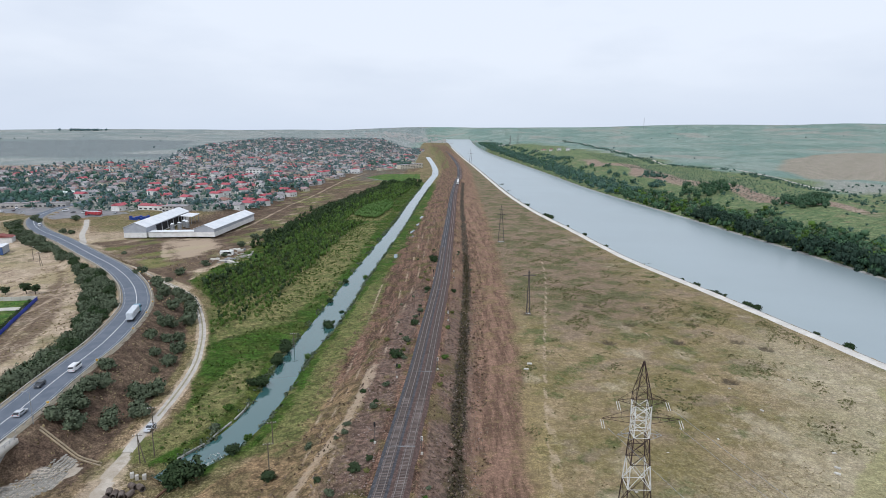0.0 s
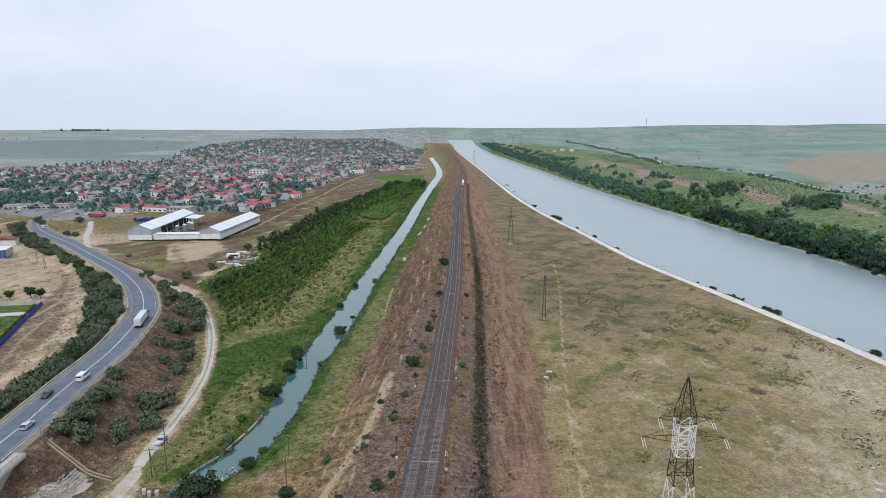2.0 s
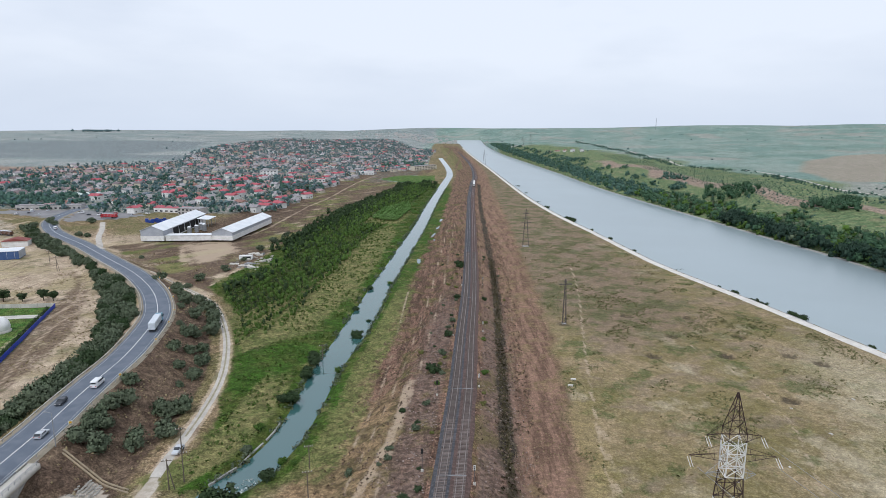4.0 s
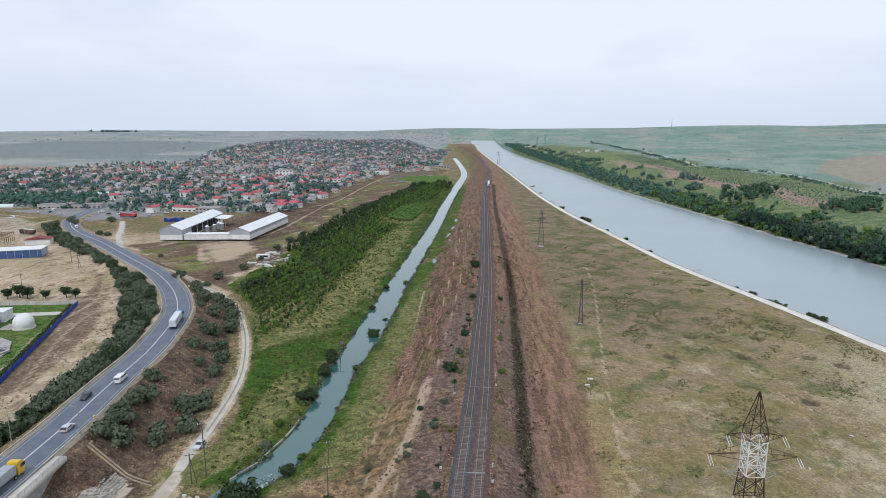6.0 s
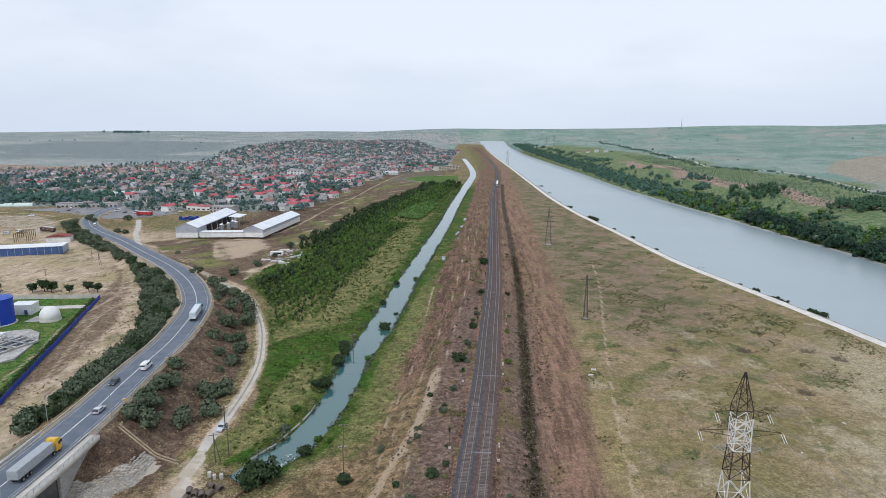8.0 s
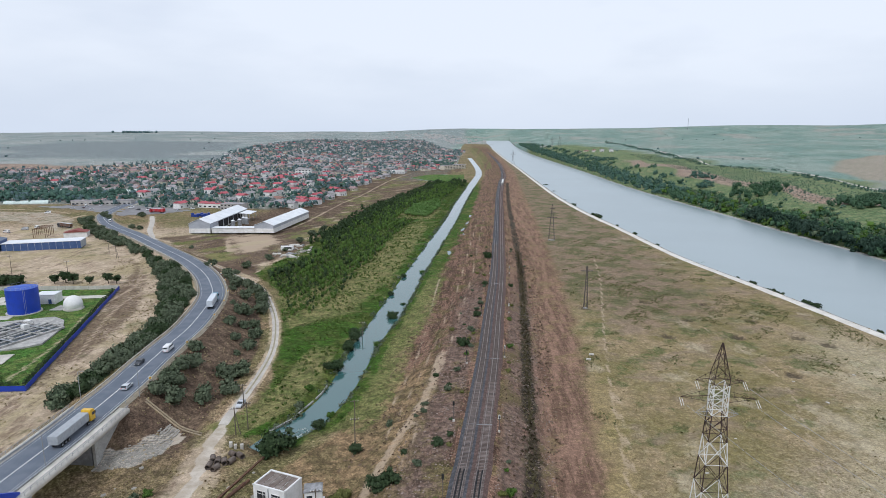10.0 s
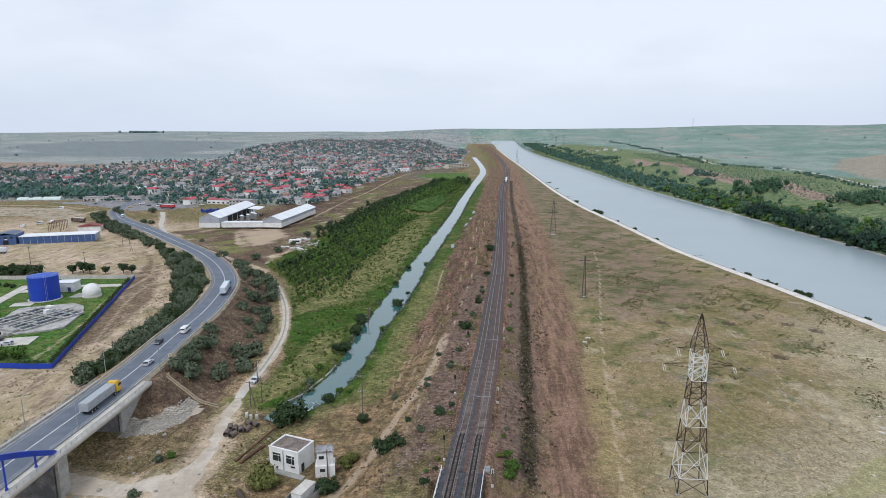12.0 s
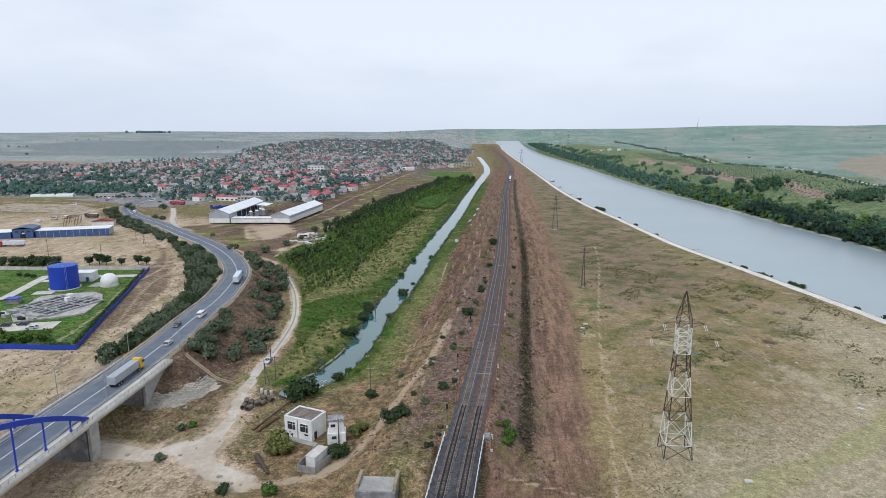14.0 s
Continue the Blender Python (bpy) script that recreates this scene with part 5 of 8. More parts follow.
# ---- the white hut by the stream ----
def hut():
    a = math.degrees(math.atan2(107.9 - 111.1, -52.1 + 61.0))
    z = at_ground(-56, 113) - 0.1
    h = thing("hut", "white two-bay utility building with a flat brown roof", "building", pose(-61.2, 112.4, z, 0, 0, a))
    W, D, H = 8.6, 6.4, 5.4
    bm = bmesh.new()
    box(bm, W / 2, D / 2, 0, W, D, H)
    part("wall", bm, WALL_WHITE, h)
    bm = bmesh.new()
    for x, y, sx, sy in ((W / 2, 0.15, W + 0.2, 0.4), (W / 2, D - 0.15, W + 0.2, 0.4), (0.15, D / 2, 0.4, D - 0.3), (W - 0.15, D / 2, 0.4, D - 0.3)):
        box(bm, x, y, H, sx, sy, 0.35)
    part("parapet", bm, WALL_WHITE, h)
    bm = bmesh.new()
    for k in range(5):
        box(bm, 1.1 + k * 1.6, D / 2, H + 0.004, 1.42, D - 0.7, 0.12)
    part("roof", bm, surface("tar_roof", (0.17, 0.13, 0.11), (0.28, 0.24, 0.21), 0.5, 0.9, 2.0, stain=0.5), h, "brown tarred roof strips")
    for k in range(2):
        bm = bmesh.new()
        x = 1.0 + 4.0 * k
        box(bm, x + 1.25, 0.0, 2.2, 2.5, 0.12, 2.25)
        w = part("window", bm, GLASS_DARK, h)
        bm = bmesh.new()
        for sx, sz, ww, hh in ((0, 2.2, 0.08, 2.3), (2.5, 2.2, 0.08, 2.3), (1.7, 2.2, 0.06, 2.3), (1.25, 4.42, 2.6, 0.08), (1.25, 2.17, 2.6, 0.08), (1.25, 3.75, 2.4, 0.06)):
            box(bm, x + sx, -0.06, sz, ww, 0.14, hh)
        part("frame", bm, WALL_WHITE, w)
    bm = bmesh.new()
    box(bm, 4.2, -0.03, 0, 0.22, 0.14, H)
    part("downpipe", bm, STEEL_GREY, h)
    # a dark panel takes the place of the shade inside the doorway
    bm = bmesh.new()
    box(bm, W + 0.02, 1.6, 0, 0.1, 1.1, 2.2)
    part("door", bm, GLASS_DARK, h, "dark panel for the unlit inside of a doorway")
    bm = bmesh.new()
    box(bm, 6.9, -0.06, 1.4, 1.2, 0.1, 0.35)
    part("sign_plate", bm, DARK_INSIDE, h)
    bm = bmesh.new()
    box(bm, W / 2 + 0.6, -0.9, -0.3, W + 2.5, 1.8, 0.42)
    part("plinth", bm, CONCRETE, h)
    # the small tower next to it
    t = thing("annex_tower", "small white two-storey tower with a grey slab roof", "building", pose(-48.6, 108.2, at_ground(-46.5, 110.5) - 0.1, 0, 0, 12))
    bm = bmesh.new()
    box(bm, 2.2, 1.8, 0, 4.6, 3.6, 3.0)
    box(bm, 2.2, 2.0, 3.0, 3.7, 3.2, 3.2)
    part("wall", bm, WALL_WHITE, t)
    bm = bmesh.new()
    box(bm, 2.2, 2.0, 6.2, 4.1, 3.6, 0.25)
    rounded(bm, 0.04)
    part("roof", bm, CONCRETE_DARK, t)
    for x, y, zz, sx, sy, sz in ((1.4, 0.4, 4.6, 1.2, 0.1, 0.8), (1.6, 0.0, 1.5, 1.2, 0.1, 0.8), (4.05, 2.0, 4.7, 0.1, 1.0, 0.8), (4.5, 2.0, 0.1, 0.1, 1.0, 2.0)):
        bm = bmesh.new()
        box(bm, x, y, zz, sx, sy, sz)
        part("window", bm, GLASS_DARK, t)
    # fenced cabin
    f = thing("fenced_enclosure", "grey sheet fence round a small yard", "fence", pose(0, 0, at_ground(-49.5, 99) - 0.2))
    P = [(-52.6, 95.5), (-48.0, 94.3), (-45.4, 102.2), (-50.6, 104.6)]
    for i in range(4):
        (x0, y0), (x1, y1) = P[i], P[(i + 1) % 4]
        n = 4
        for k in range(n):
            u, v = (k + 0.02) / n, (k + 0.98) / n
            bm = bmesh.new()
            beam(bm, (x0 + (x1 - x0) * u, y0 + (y1 - y0) * u, 1.1), (x0 + (x1 - x0) * v, y0 + (y1 - y0) * v, 1.1), 0.08, 2.0)
            part("panel", bm, STEEL_GREY, f)
    c = thing("site_cabin", "white box cabin with a weathered flat roof", "cabin", pose(-49.2, 100.2, at_ground(-49.2, 100.2) - 0.1, 0, 0, -18))
    bm = bmesh.new()
    box(bm, 0, 0, 0, 2.6, 5.6, 2.7)
    rounded(bm, 0.06)
    part("body", bm, WALL_WHITE, c)
    bm = bmesh.new()
    box(bm, 0, 0, 2.7, 2.75, 5.75, 0.12)
    part("roof", bm, CONCRETE_PALE, c)
    bm = bmesh.new()
    box(bm, 0.4, 2.85, 1.5, 1.0, 0.08, 0.9)
    part("vent", bm, RUST, c, "rusty vent panel")


hut()

# ---- old bridge abutment ----
ruin = thing("old_abutment", "disused concrete bridge abutment, stained and cracked", "abutment")
bm = bmesh.new()
box(bm, -31.2, 83.4, 1.5, 8.6, 6.0, 6.0)
rounded(bm, 0.08)
part("block", bm, CONCRETE_DARK, ruin)
bm = bmesh.new()
for x in (-35.2, -27.2):
    box(bm, x, 84.2, 7.5, 0.7, 5.6, 1.2)
rounded(bm, 0.05)
part("side_wall", bm, surface("ochre_concrete", (0.36, 0.30, 0.20), (0.28, 0.24, 0.17), 0.6, 0.9, 3.0), ruin, "ochre-stained side walls")
bm = bmesh.new()
box(bm, -31.2, 83.4, 7.5, 7.2, 5.4, 0.15)
part("top", bm, CONCRETE, ruin)

# ---- pipes, logs and rubble ----
def pipe(x, y, turn, r=0.75, L=2.2):
    bm = bmesh.new()
    m = Matrix.Rotation(radians(90), 4, "X")
    for k in range(12):
        a0, a1 = math.tau * k / 12, math.tau * (k + 1) / 12
        pts = []
        for yy in (-L / 2, L / 2):
            for rr in (r, r * 0.8):
                for a in (a0, a1):
                    pts.append((math.cos(a) * rr, yy, math.sin(a) * rr + r))
        v = [bm.verts.new(p) for p in pts]
        bm.faces.new((v[0], v[1], v[5], v[4]))
        bm.faces.new((v[2], v[6], v[7], v[3]))
        bm.faces.new((v[0], v[2], v[3], v[1]))
        bm.faces.new((v[4], v[5], v[7], v[6]))
    bmesh.ops.remove_doubles(bm, verts=bm.verts[:], dist=0.001)
    ob = tagged(part("concrete_pipe", bm, surface("pipe_concrete", (0.17, 0.14, 0.12), (0.10, 0.075, 0.06), 0.8, 0.9, 4.0) if not pipe_mats else pipe_mats[0]), "short weathered concrete drain pipe lying on soil", "pipe", "pile of drain pipes")
    pipe_mats.append(ob.data.materials[0])
    ob.matrix_basis = pose(x, y, at_ground(x, y) - 0.05, 0, 0, turn)


pipe_mats = []
for x, y, t in ((-79.5, 132.0, 20), (-77.8, 131.2, 10), (-76.0, 131.0, 25), (-74.4, 131.4, -20), (-79.0, 128.6, 5), (-77.0, 127.8, -15), (-75.2, 134.8, 60), (-73.0, 134.2, 50)):
    pipe(x, y, t)
for x, y, s in ((-77.8, 139.6, 1.0), (-76.3, 139.0, 0.9), (-74.9, 139.9, 1.0)):
    bm = bmesh.new()
    box(bm, 0, 0, 0, 0.9 * s, 0.9 * s, 1.5 * s)
    rounded(bm, 0.08)
    ob = tagged(part("concrete_post", bm, CONCRETE_PALE), "small pale concrete marker post", "post", "marker posts")
    ob.matrix_basis = pose(x, y, at_ground(x, y) - 0.1, 0, 0, 20)
bm = bmesh.new()
beam(bm, (-70.5, 114.0, at_ground(-70.5, 114) + 0.3), (-66.5, 133.5, at_ground(-66.5, 133.5) + 0.9), 0.5, 0.4)
tagged(part("iron_trough", bm, RUST), "long rusty iron trough lying on the ground", "trough")
for k in range(5):
    x, y = -70.0 + 0.5 * k, 114.5 + 1.5 * k
    bm = bmesh.new()
    rod(bm, (-1.6, 0, 0.35), (1.6, 0.3, 0.4), 0.38)
    ob = tagged(part("drum", bm, RUST), "rusty dark steel drum on the ground", "drum", "rusty drums")
    ob.matrix_basis = pose(x + 1.6, y, at_ground(x + 1.6, y) - 0.02, 0, 0, 70)
bm = bmesh.new()
rod(bm, (-64.5, 101.0, at_ground(-64.5, 101) + 0.5), (-59.0, 93.5, at_ground(-59, 93.5) + 0.5), 0.75, 0.35, 9)
rod(bm, (-62.0, 97.5, at_ground(-62, 97.5) + 0.7), (-63.3, 95.2, at_ground(-63.3, 95.2) + 1.8), 0.25, 0.1, 6)
rod(bm, (-60.5, 95.5, at_ground(-60.5, 95.5) + 0.6), (-58.0, 96.4, at_ground(-58, 96.4) + 1.5), 0.22, 0.08, 6)
tagged(part("fallen_trunk", bm, BARK), "dead fallen tree trunk with broken limbs", "log")

rng = random.Random(5)


def rock_mesh(seed, mat):
    r = random.Random(seed)
    bm = bmesh.new()
    bmesh.ops.create_icosphere(bm, subdivisions=1, radius=0.5)
    for v in bm.verts:
        v.co *= r.uniform(0.75, 1.2)
        v.co.z = max(v.co.z * 0.7, -0.2)
    me = bpy.data.meshes.new("rock")
    bm.to_mesh(me)
    bm.free()
    me.materials.append(mat)
    return me


ROCKS = [rock_mesh(i, STONE) for i in range(4)]
# pale blocks lying in the field
for x, y, s in ((98.4, 176, 1.0), (99.4, 140.7, 1.3), (95.9, 192.4, 0.8), (31.7, 212.4, 1.6), (101.2, 143.5, 1.2), (51.4, 98.5, 1.6), (105, 151, 0.9), (77, 158, 0.7), (60, 150, 0.6), (120, 200, 0.9), (29.8, 207.3, 1.5), (46, 132, 0.8), (84, 118, 0.8)):
    bm = bmesh.new()
    s *= 0.72
    box(bm, 0, 0, 0, 1.6 * s, 1.0 * s, 0.5 * s)
    rounded(bm, 0.12 * s)
    ob = tagged(part("stone_block", bm, CONCRETE_PALE), "pale concrete block lying in dry grass", "block", "blocks in the field")
    ob.matrix_basis = pose(x, y, at_ground(x, y) - 0.1, 4, 3, rng.uniform(0, 180))
for i in range(60):
    if i < 34:
        x, y = rng.uniform(-106, -60), rng.uniform(88, 128)
    else:
        x, y = rng.uniform(-152, -128), rng.uniform(376, 420)
    s = rng.uniform(0.5, 1.5) * (1.0 if i < 34 else 2.2)
    ob = tagged(new("rubble_stone", ROCKS[i % 4]), "pale broken stone on bare soil", "stone", "scattered stones")
    ob.matrix_basis = pose(x, y, at_ground(x, y) + 0.05, 0, 0, rng.uniform(0, 360)) @ Matrix.Diagonal((s, s, s * 0.7, 1))
# rubble tip with concrete panels below the warehouse
for i in range(26):
    x, y = rng.uniform(-150, -128), rng.uniform(380, 424)
    bm = bmesh.new()
    box(bm, 0, 0, 0, rng.uniform(2, 6), rng.uniform(1.5, 3), rng.uniform(0.5, 1.6))
    rounded(bm, 0.1)
    ob = tagged(part("concrete_debris", bm, CONCRETE_PALE if i % 3 else CONCRETE_DARK), "broken concrete slab lying in a rubble tip", "debris", "rubble tip")
    ob.matrix_basis = pose(x, y, at_ground(x, y) - 0.2, rng.uniform(-12, 12), rng.uniform(-12, 12), rng.uniform(0, 180))
bm = bmesh.new()
box(bm, 0, 0, 0, 8.4, 4, 2.6)
ob = thing("ruined_shed", "low white roofless shed with a dark opening", "shed", pose(-145.9, 406, at_ground(-145.9, 406) - 0.1, 0, 0, 8))
part("wall", bm, WALL_WHITE, ob)
# near-black panel draws the shade inside the opening
bm = bmesh.new()
box(bm, 0.8, -2.02, 0.3, 5, 0.1, 1.9)
part("opening", bm, DARK_INSIDE, ob)

# ---- warehouse ----
def gabled(parent, x0, x1, y0, y1, base, eave, ridge, side_gap=None):
    """A long hall along y with white lower wall, grey upper wall, and a two-pitched sheet roof."""
    xm = (x0 + x1) / 2
    bm = bmesh.new()
    box(bm, xm, (y0 + y1) / 2, -0.6, x1 - x0, y1 - y0, base + 0.6)
    part("lower_wall", bm, WALL_WHITE, parent, "white plastered lower wall")
    bm = bmesh.new()
    prism(bm, [(x0 + 0.12, base), (x1 - 0.12, base), (x1 - 0.12, eave), (xm, ridge - 0.1), (x0 + 0.12, eave)], y0 + 0.12, y1 - 0.12)
    part("upper_wall", bm, CLADDING_GREY, parent, "grey ribbed cladding")
    for s in (-1, 1):
        xe = xm + s * ((x1 - x0) / 2 + 0.5)
        ez = eave - 0.5 * (ridge - eave) / ((x1 - x0) / 2)
        n = int((y1 - y0) / 6)
        bm = bmesh.new()
        prism(bm, [(xm, ridge), (xm, ridge + 0.12), (xe, ez + 0.12), (xe, ez)], y0 - 0.4, y1 + 0.4)
        roof = part("roof", bm, ROOF_SHEET, parent, "pale sheet metal roof slope")
        for k in range(n):
            a, b = y0 - 0.4 + (y1 - y0 + 0.8) * k / n, y0 - 0.4 + (y1 - y0 + 0.8) * (k + 1) / n - 0.1
            bm = bmesh.new()
            prism(bm, [(xm, ridge + 0.124), (xm, ridge + 0.2), (xe, ez + 0.2), (xe, ez + 0.124)], a, b)
            part("sheet", bm, ROOF_SHEET, roof)


wz = 5.2
wh = thing("warehouse", "white and grey gabled warehouse hall with pale roof", "warehouse", pose(-242.4, 459.5, wz, 0, 0, 3), "warehouse halls")
gabled(wh, 0, 17, 0, 92, 3.2, 7.2, 10.8)
# closed near-black panels draw the shade inside the bays
for k in range(5):
    bm = bmesh.new()
    box(bm, 17.05, 24 + 12 * k, 0.2, 0.3, 10, 6)
    part("bay_shade_panel", bm, DARK_INSIDE, wh, "dark panel for the unlit inside of a loading bay")
wh2 = thing("warehouse", "long low white warehouse hall with pale roof", "warehouse", pose(-190.8, 464.0, wz, 0, 0, -3), "warehouse halls")
gabled(wh2, 0, 16, 0, 86, 3.0, 5.5, 8.6)
yard = thing("yard_wall", "low white yard building with a pale roof", "building", pose(-224.5, 460.8, wz, 0, 0, 5))
bm = bmesh.new()
box(bm, 17, 4, -0.6, 33.5, 8, 4.0)
part("wall", bm, WALL_WHITE, yard)
bm = bmesh.new()
prism(bm, [(0, 3.4), (0, 3.6), (34, 3.6), (34, 3.4)], -0.4, 8.4)
part("roof", bm, ROOF_SHEET, yard)
can = thing("loading_canopy", "white sheet canopy over a loading dock", "canopy", pose(-226.5, 524, wz, 0, 0, 3))
bm = bmesh.new()
prism(bm, [(0, 6.6), (0, 6.9), (10, 6.1), (10, 5.8)], 0, 20)
part("roof", bm, ROOF_SHEET, can)
for x in (1, 9):
    for y in (1, 10, 19):
        bm = bmesh.new()
        box(bm, x, y, -0.4, 0.4, 0.4, 6.6)
        part("post", bm, STEEL_GREY, can)
for x, y in ((-219.5, 492), (-216.5, 499), (-213.5, 507), (-217.5, 511)):
    silo = thing("silo", "grey steel silo standing in the warehouse yard", "silo", pose(x, y, wz - 0.4), "yard silos")
    bm = bmesh.new()
    rod(bm, (0, 0, 0), (0, 0, 5.2), 1.7, 1.7, 16)
    part("shell", bm, STEEL_GREY, silo)
    bm = bmesh.new()
    rod(bm, (0, 0, 5.2), (0, 0, 6.1), 1.75, 0.25, 16)
    part("cone_roof", bm, ROOF_SHEET, silo)
for i in range(11):
    x, y = -266 - 3.1 * (i % 6) + 1.2 * (i // 6), 546 + 6 * (i // 6) + 1.4 * (i % 3)
    tk = thing("crate_stack", "stack of dark blue plastic crates behind the warehouse", "crates", pose(x, y, at_ground(x, y) - 0.1, 0, 0, 12 + 5 * (i % 4)), "blue crate stacks")
    for k in range(2 + i % 2):
        bm = bmesh.new()
        box(bm, 0.06 * k, 0, 1.15 * k, 2.4, 2.6, 1.05)
        rounded(bm, 0.07)
        part("crate", bm, CRATE_BLUE, tk)

# ---- long blue hall ----
BLUE_WALL = surface("blue_cladding", (0.055, 0.10, 0.24), (0.07, 0.12, 0.26), 0.3, 0.55, 2.0)
bh = thing("blue_hall", "long blue clad hall with a pale flat roof", "hall", pose(-289.5, 395.5, at_ground(-310, 390) - 0.1, 0, 0, 19.5))
bm = bmesh.new()
box(bm, -24, 7, 0, 48, 14, 5.2)
part("wall", bm, BLUE_WALL, bh)
bm = bmesh.new()
prism(bm, [(-48.3, 5.2), (-48.3, 5.5), (0.3, 5.5), (0.3, 5.2)], -0.3, 14.3)
part("roof", bm, ROOF_SHEET, bh)
for k in range(11):
    bm = bmesh.new()
    box(bm, -2.2 - 4.3 * k, -0.04, 0.3, 0.18, 0.14, 4.9)
    part("rib", bm, CLADDING_GREY, bh)
bm = bmesh.new()
box(bm, 0.05, 7, 0.4, 0.16, 13, 4.6)
part("end_panel", bm, CLADDING_GREY, bh, "grey end wall")
bh2 = thing("blue_office_block", "two-storey blue office block with a dark arched roof", "building", pose(-335.5, 378.6, at_ground(-345, 375) - 0.1, 0, 0, 19.5))
bm = bmesh.new()
box(bm, -6.4, 7, 0, 12.8, 16, 6.6)
part("wall", bm, BLUE_WALL, bh2)
bm = bmesh.new()
prism(bm, [(-13.1, 6.6), (-6.4, 8.0), (0.3, 6.6), (0.3, 6.9), (-6.4, 8.3), (-13.1, 6.9)], -1.4, 15.4)
part("roof", bm, surface("slate_blue_roof", (0.10, 0.13, 0.19), (0.14, 0.17, 0.23), 0.3, 0.6, 2.0), bh2)
for k in range(3):
    bm = bmesh.new()
    box(bm, -2.6 - 3.8 * k, -1.04, 4.2, 2.0, 0.1, 1.3)
    part("window", bm, GLASS_DARK, bh2)
# near-black panel in place of the shade behind the door
bm = bmesh.new()
box(bm, -6.4, -1.05, 0, 3.4, 0.12, 3.0)
part("door", bm, DARK_INSIDE, bh2, "dark panel for the unlit inside of a loading door")
bm = bmesh.new()
box(bm, -6.0, -1.06, 3.3, 1.6, 0.1, 0.7)
part("sign_plate", bm, WALL_WHITE, bh2)
bh3 = thing("blue_hall", "low blue hall wing with a pale roof", "hall", pose(-347.8, 373.6, at_ground(-360, 370) - 0.1, 0, 0, 19.5))
bm = bmesh.new()
box(bm, -26, 8, 0, 50, 15, 4.6)
part("wall", bm, BLUE_WALL, bh3)
bm = bmesh.new()
prism(bm, [(-51.3, 4.6), (-51.3, 4.9), (-0.7, 4.9), (-0.7, 4.6)], 0.2, 15.8)
part("roof", bm, ROOF_SHEET, bh3)
rs = thing("red_roofed_shed", "low white shed with a red-brown roof", "shed", pose(-322, 440, at_ground(-322, 440) - 0.1, 0, 0, 20))
bm = bmesh.new()
box(bm, 0, 0, 0, 16, 9, 4)
part("wall", bm, WALL_WHITE, rs)
bm = bmesh.new()
prism(bm, [(-8.5, 4), (0, 6), (8.5, 4)], -5, 5)
part("roof", bm, surface("red_brown_roof", (0.28, 0.08, 0.07), (0.2, 0.07, 0.06), 0.5, 0.8), rs)
fr = thing("steel_frame", "bare rusty steel portal frame", "steel frame", pose(-345, 430, at_ground(-345, 430) - 0.1, 0, 0, 20))
for k in range(6):
    bm = bmesh.new()
    for x in (-4, 4):
        beam(bm, (x, k * 4, 0), (x, k * 4, 7), 0.3)
    beam(bm, (-4, k * 4, 7), (4, k * 4, 7), 0.3)
    part("portal", bm, RUST, fr)

# ---- water treatment works ----
tank = thing("storage_tank", "tall cylindrical blue steel storage tank", "tank", pose(-220.6, 250.5, at_ground(-220.6, 250.5) - 0.2))
bm = bmesh.new()
bmesh.ops.create_cone(bm, cap_ends=True, segments=48, radius1=6.5, radius2=6.5, depth=11.6, matrix=Matrix.Translation((0, 0, 6.0)))
part("shell", bm, BLUE_PAINT, tank, smooth=False)
bm = bmesh.new()
bmesh.ops.create_cone(bm, cap_ends=True, segments=48, radius1=6.65, radius2=0.8, depth=0.9, matrix=Matrix.Translation((0, 0, 12.25)))
part("roof", bm, surface("sun_bleached_blue", (0.05, 0.12, 0.5), (0.04, 0.09, 0.42), 0.4, 0.5), tank, "shallow cone roof in paler blue")
bm = bmesh.new()
bmesh.ops.create_cone(bm, cap_ends=True, segments=32, radius1=7.3, radius2=7.3, depth=0.5, matrix=Matrix.Translation((0, 0, 0.25)))
part("base_ring", bm, CONCRETE_PALE, tank)
bm = bmesh.new()
for k in range(20):
    a = math.tau * k / 20
    rod(bm, (6.4 * math.cos(a), 6.4 * math.sin(a), 11.8), (6.4 * math.cos(a), 6.4 * math.sin(a), 12.9), 0.05, n=5)
    b = math.tau * (k + 1) / 20
    beam(bm, (6.4 * math.cos(a), 6.4 * math.sin(a), 12.9), (6.4 * math.cos(b), 6.4 * math.sin(b), 12.9), 0.06)
part("roof_railing", bm, STEEL_GREY, tank)
bm = bmesh.new()
for x in (-0.3, 0.3):
    beam(bm, (4.9 + x * 0.7, -5.2 + x * 0.7, 0.3), (4.9 + x * 0.7, -5.2 + x * 0.7, 12.6), 0.08)
part("ladder", bm, STEEL_GREY, tank)

dome = thing("gas_dome", "white spherical membrane gas holder", "dome", pose(-201.0, 256.5, at_ground(-201.0, 256.5) - 0.2))
bm = bmesh.new()
bmesh.ops.create_uvsphere(bm, u_segments=40, v_segments=24, radius=4.1, matrix=Matrix.Translation((0, 0, 2.5)))
bmesh.ops.bisect_plane(bm, geom=bm.verts[:] + bm.edges[:] + bm.faces[:], plane_co=(0, 0, 0.1), plane_no=(0, 0, 1), clear_inner=True)
part("membrane", bm, surface("white_membrane", (0.78, 0.77, 0.74), (0.72, 0.71, 0.69), 0.3, 0.55, 2.0, bumps=0.05), dome, smooth=True)
bm = bmesh.new()
bmesh.ops.create_cone(bm, cap_ends=True, segments=40, radius1=4.4, radius2=4.4, depth=0.7, matrix=Matrix.Translation((0, 0, 0.35)))
part("base_ring", bm, CONCRETE_PALE, dome)
bm = bmesh.new()
box(bm, -7, 1, 0, 6, 8, 0.3)
part("slab", bm, CONCRETE, dome)

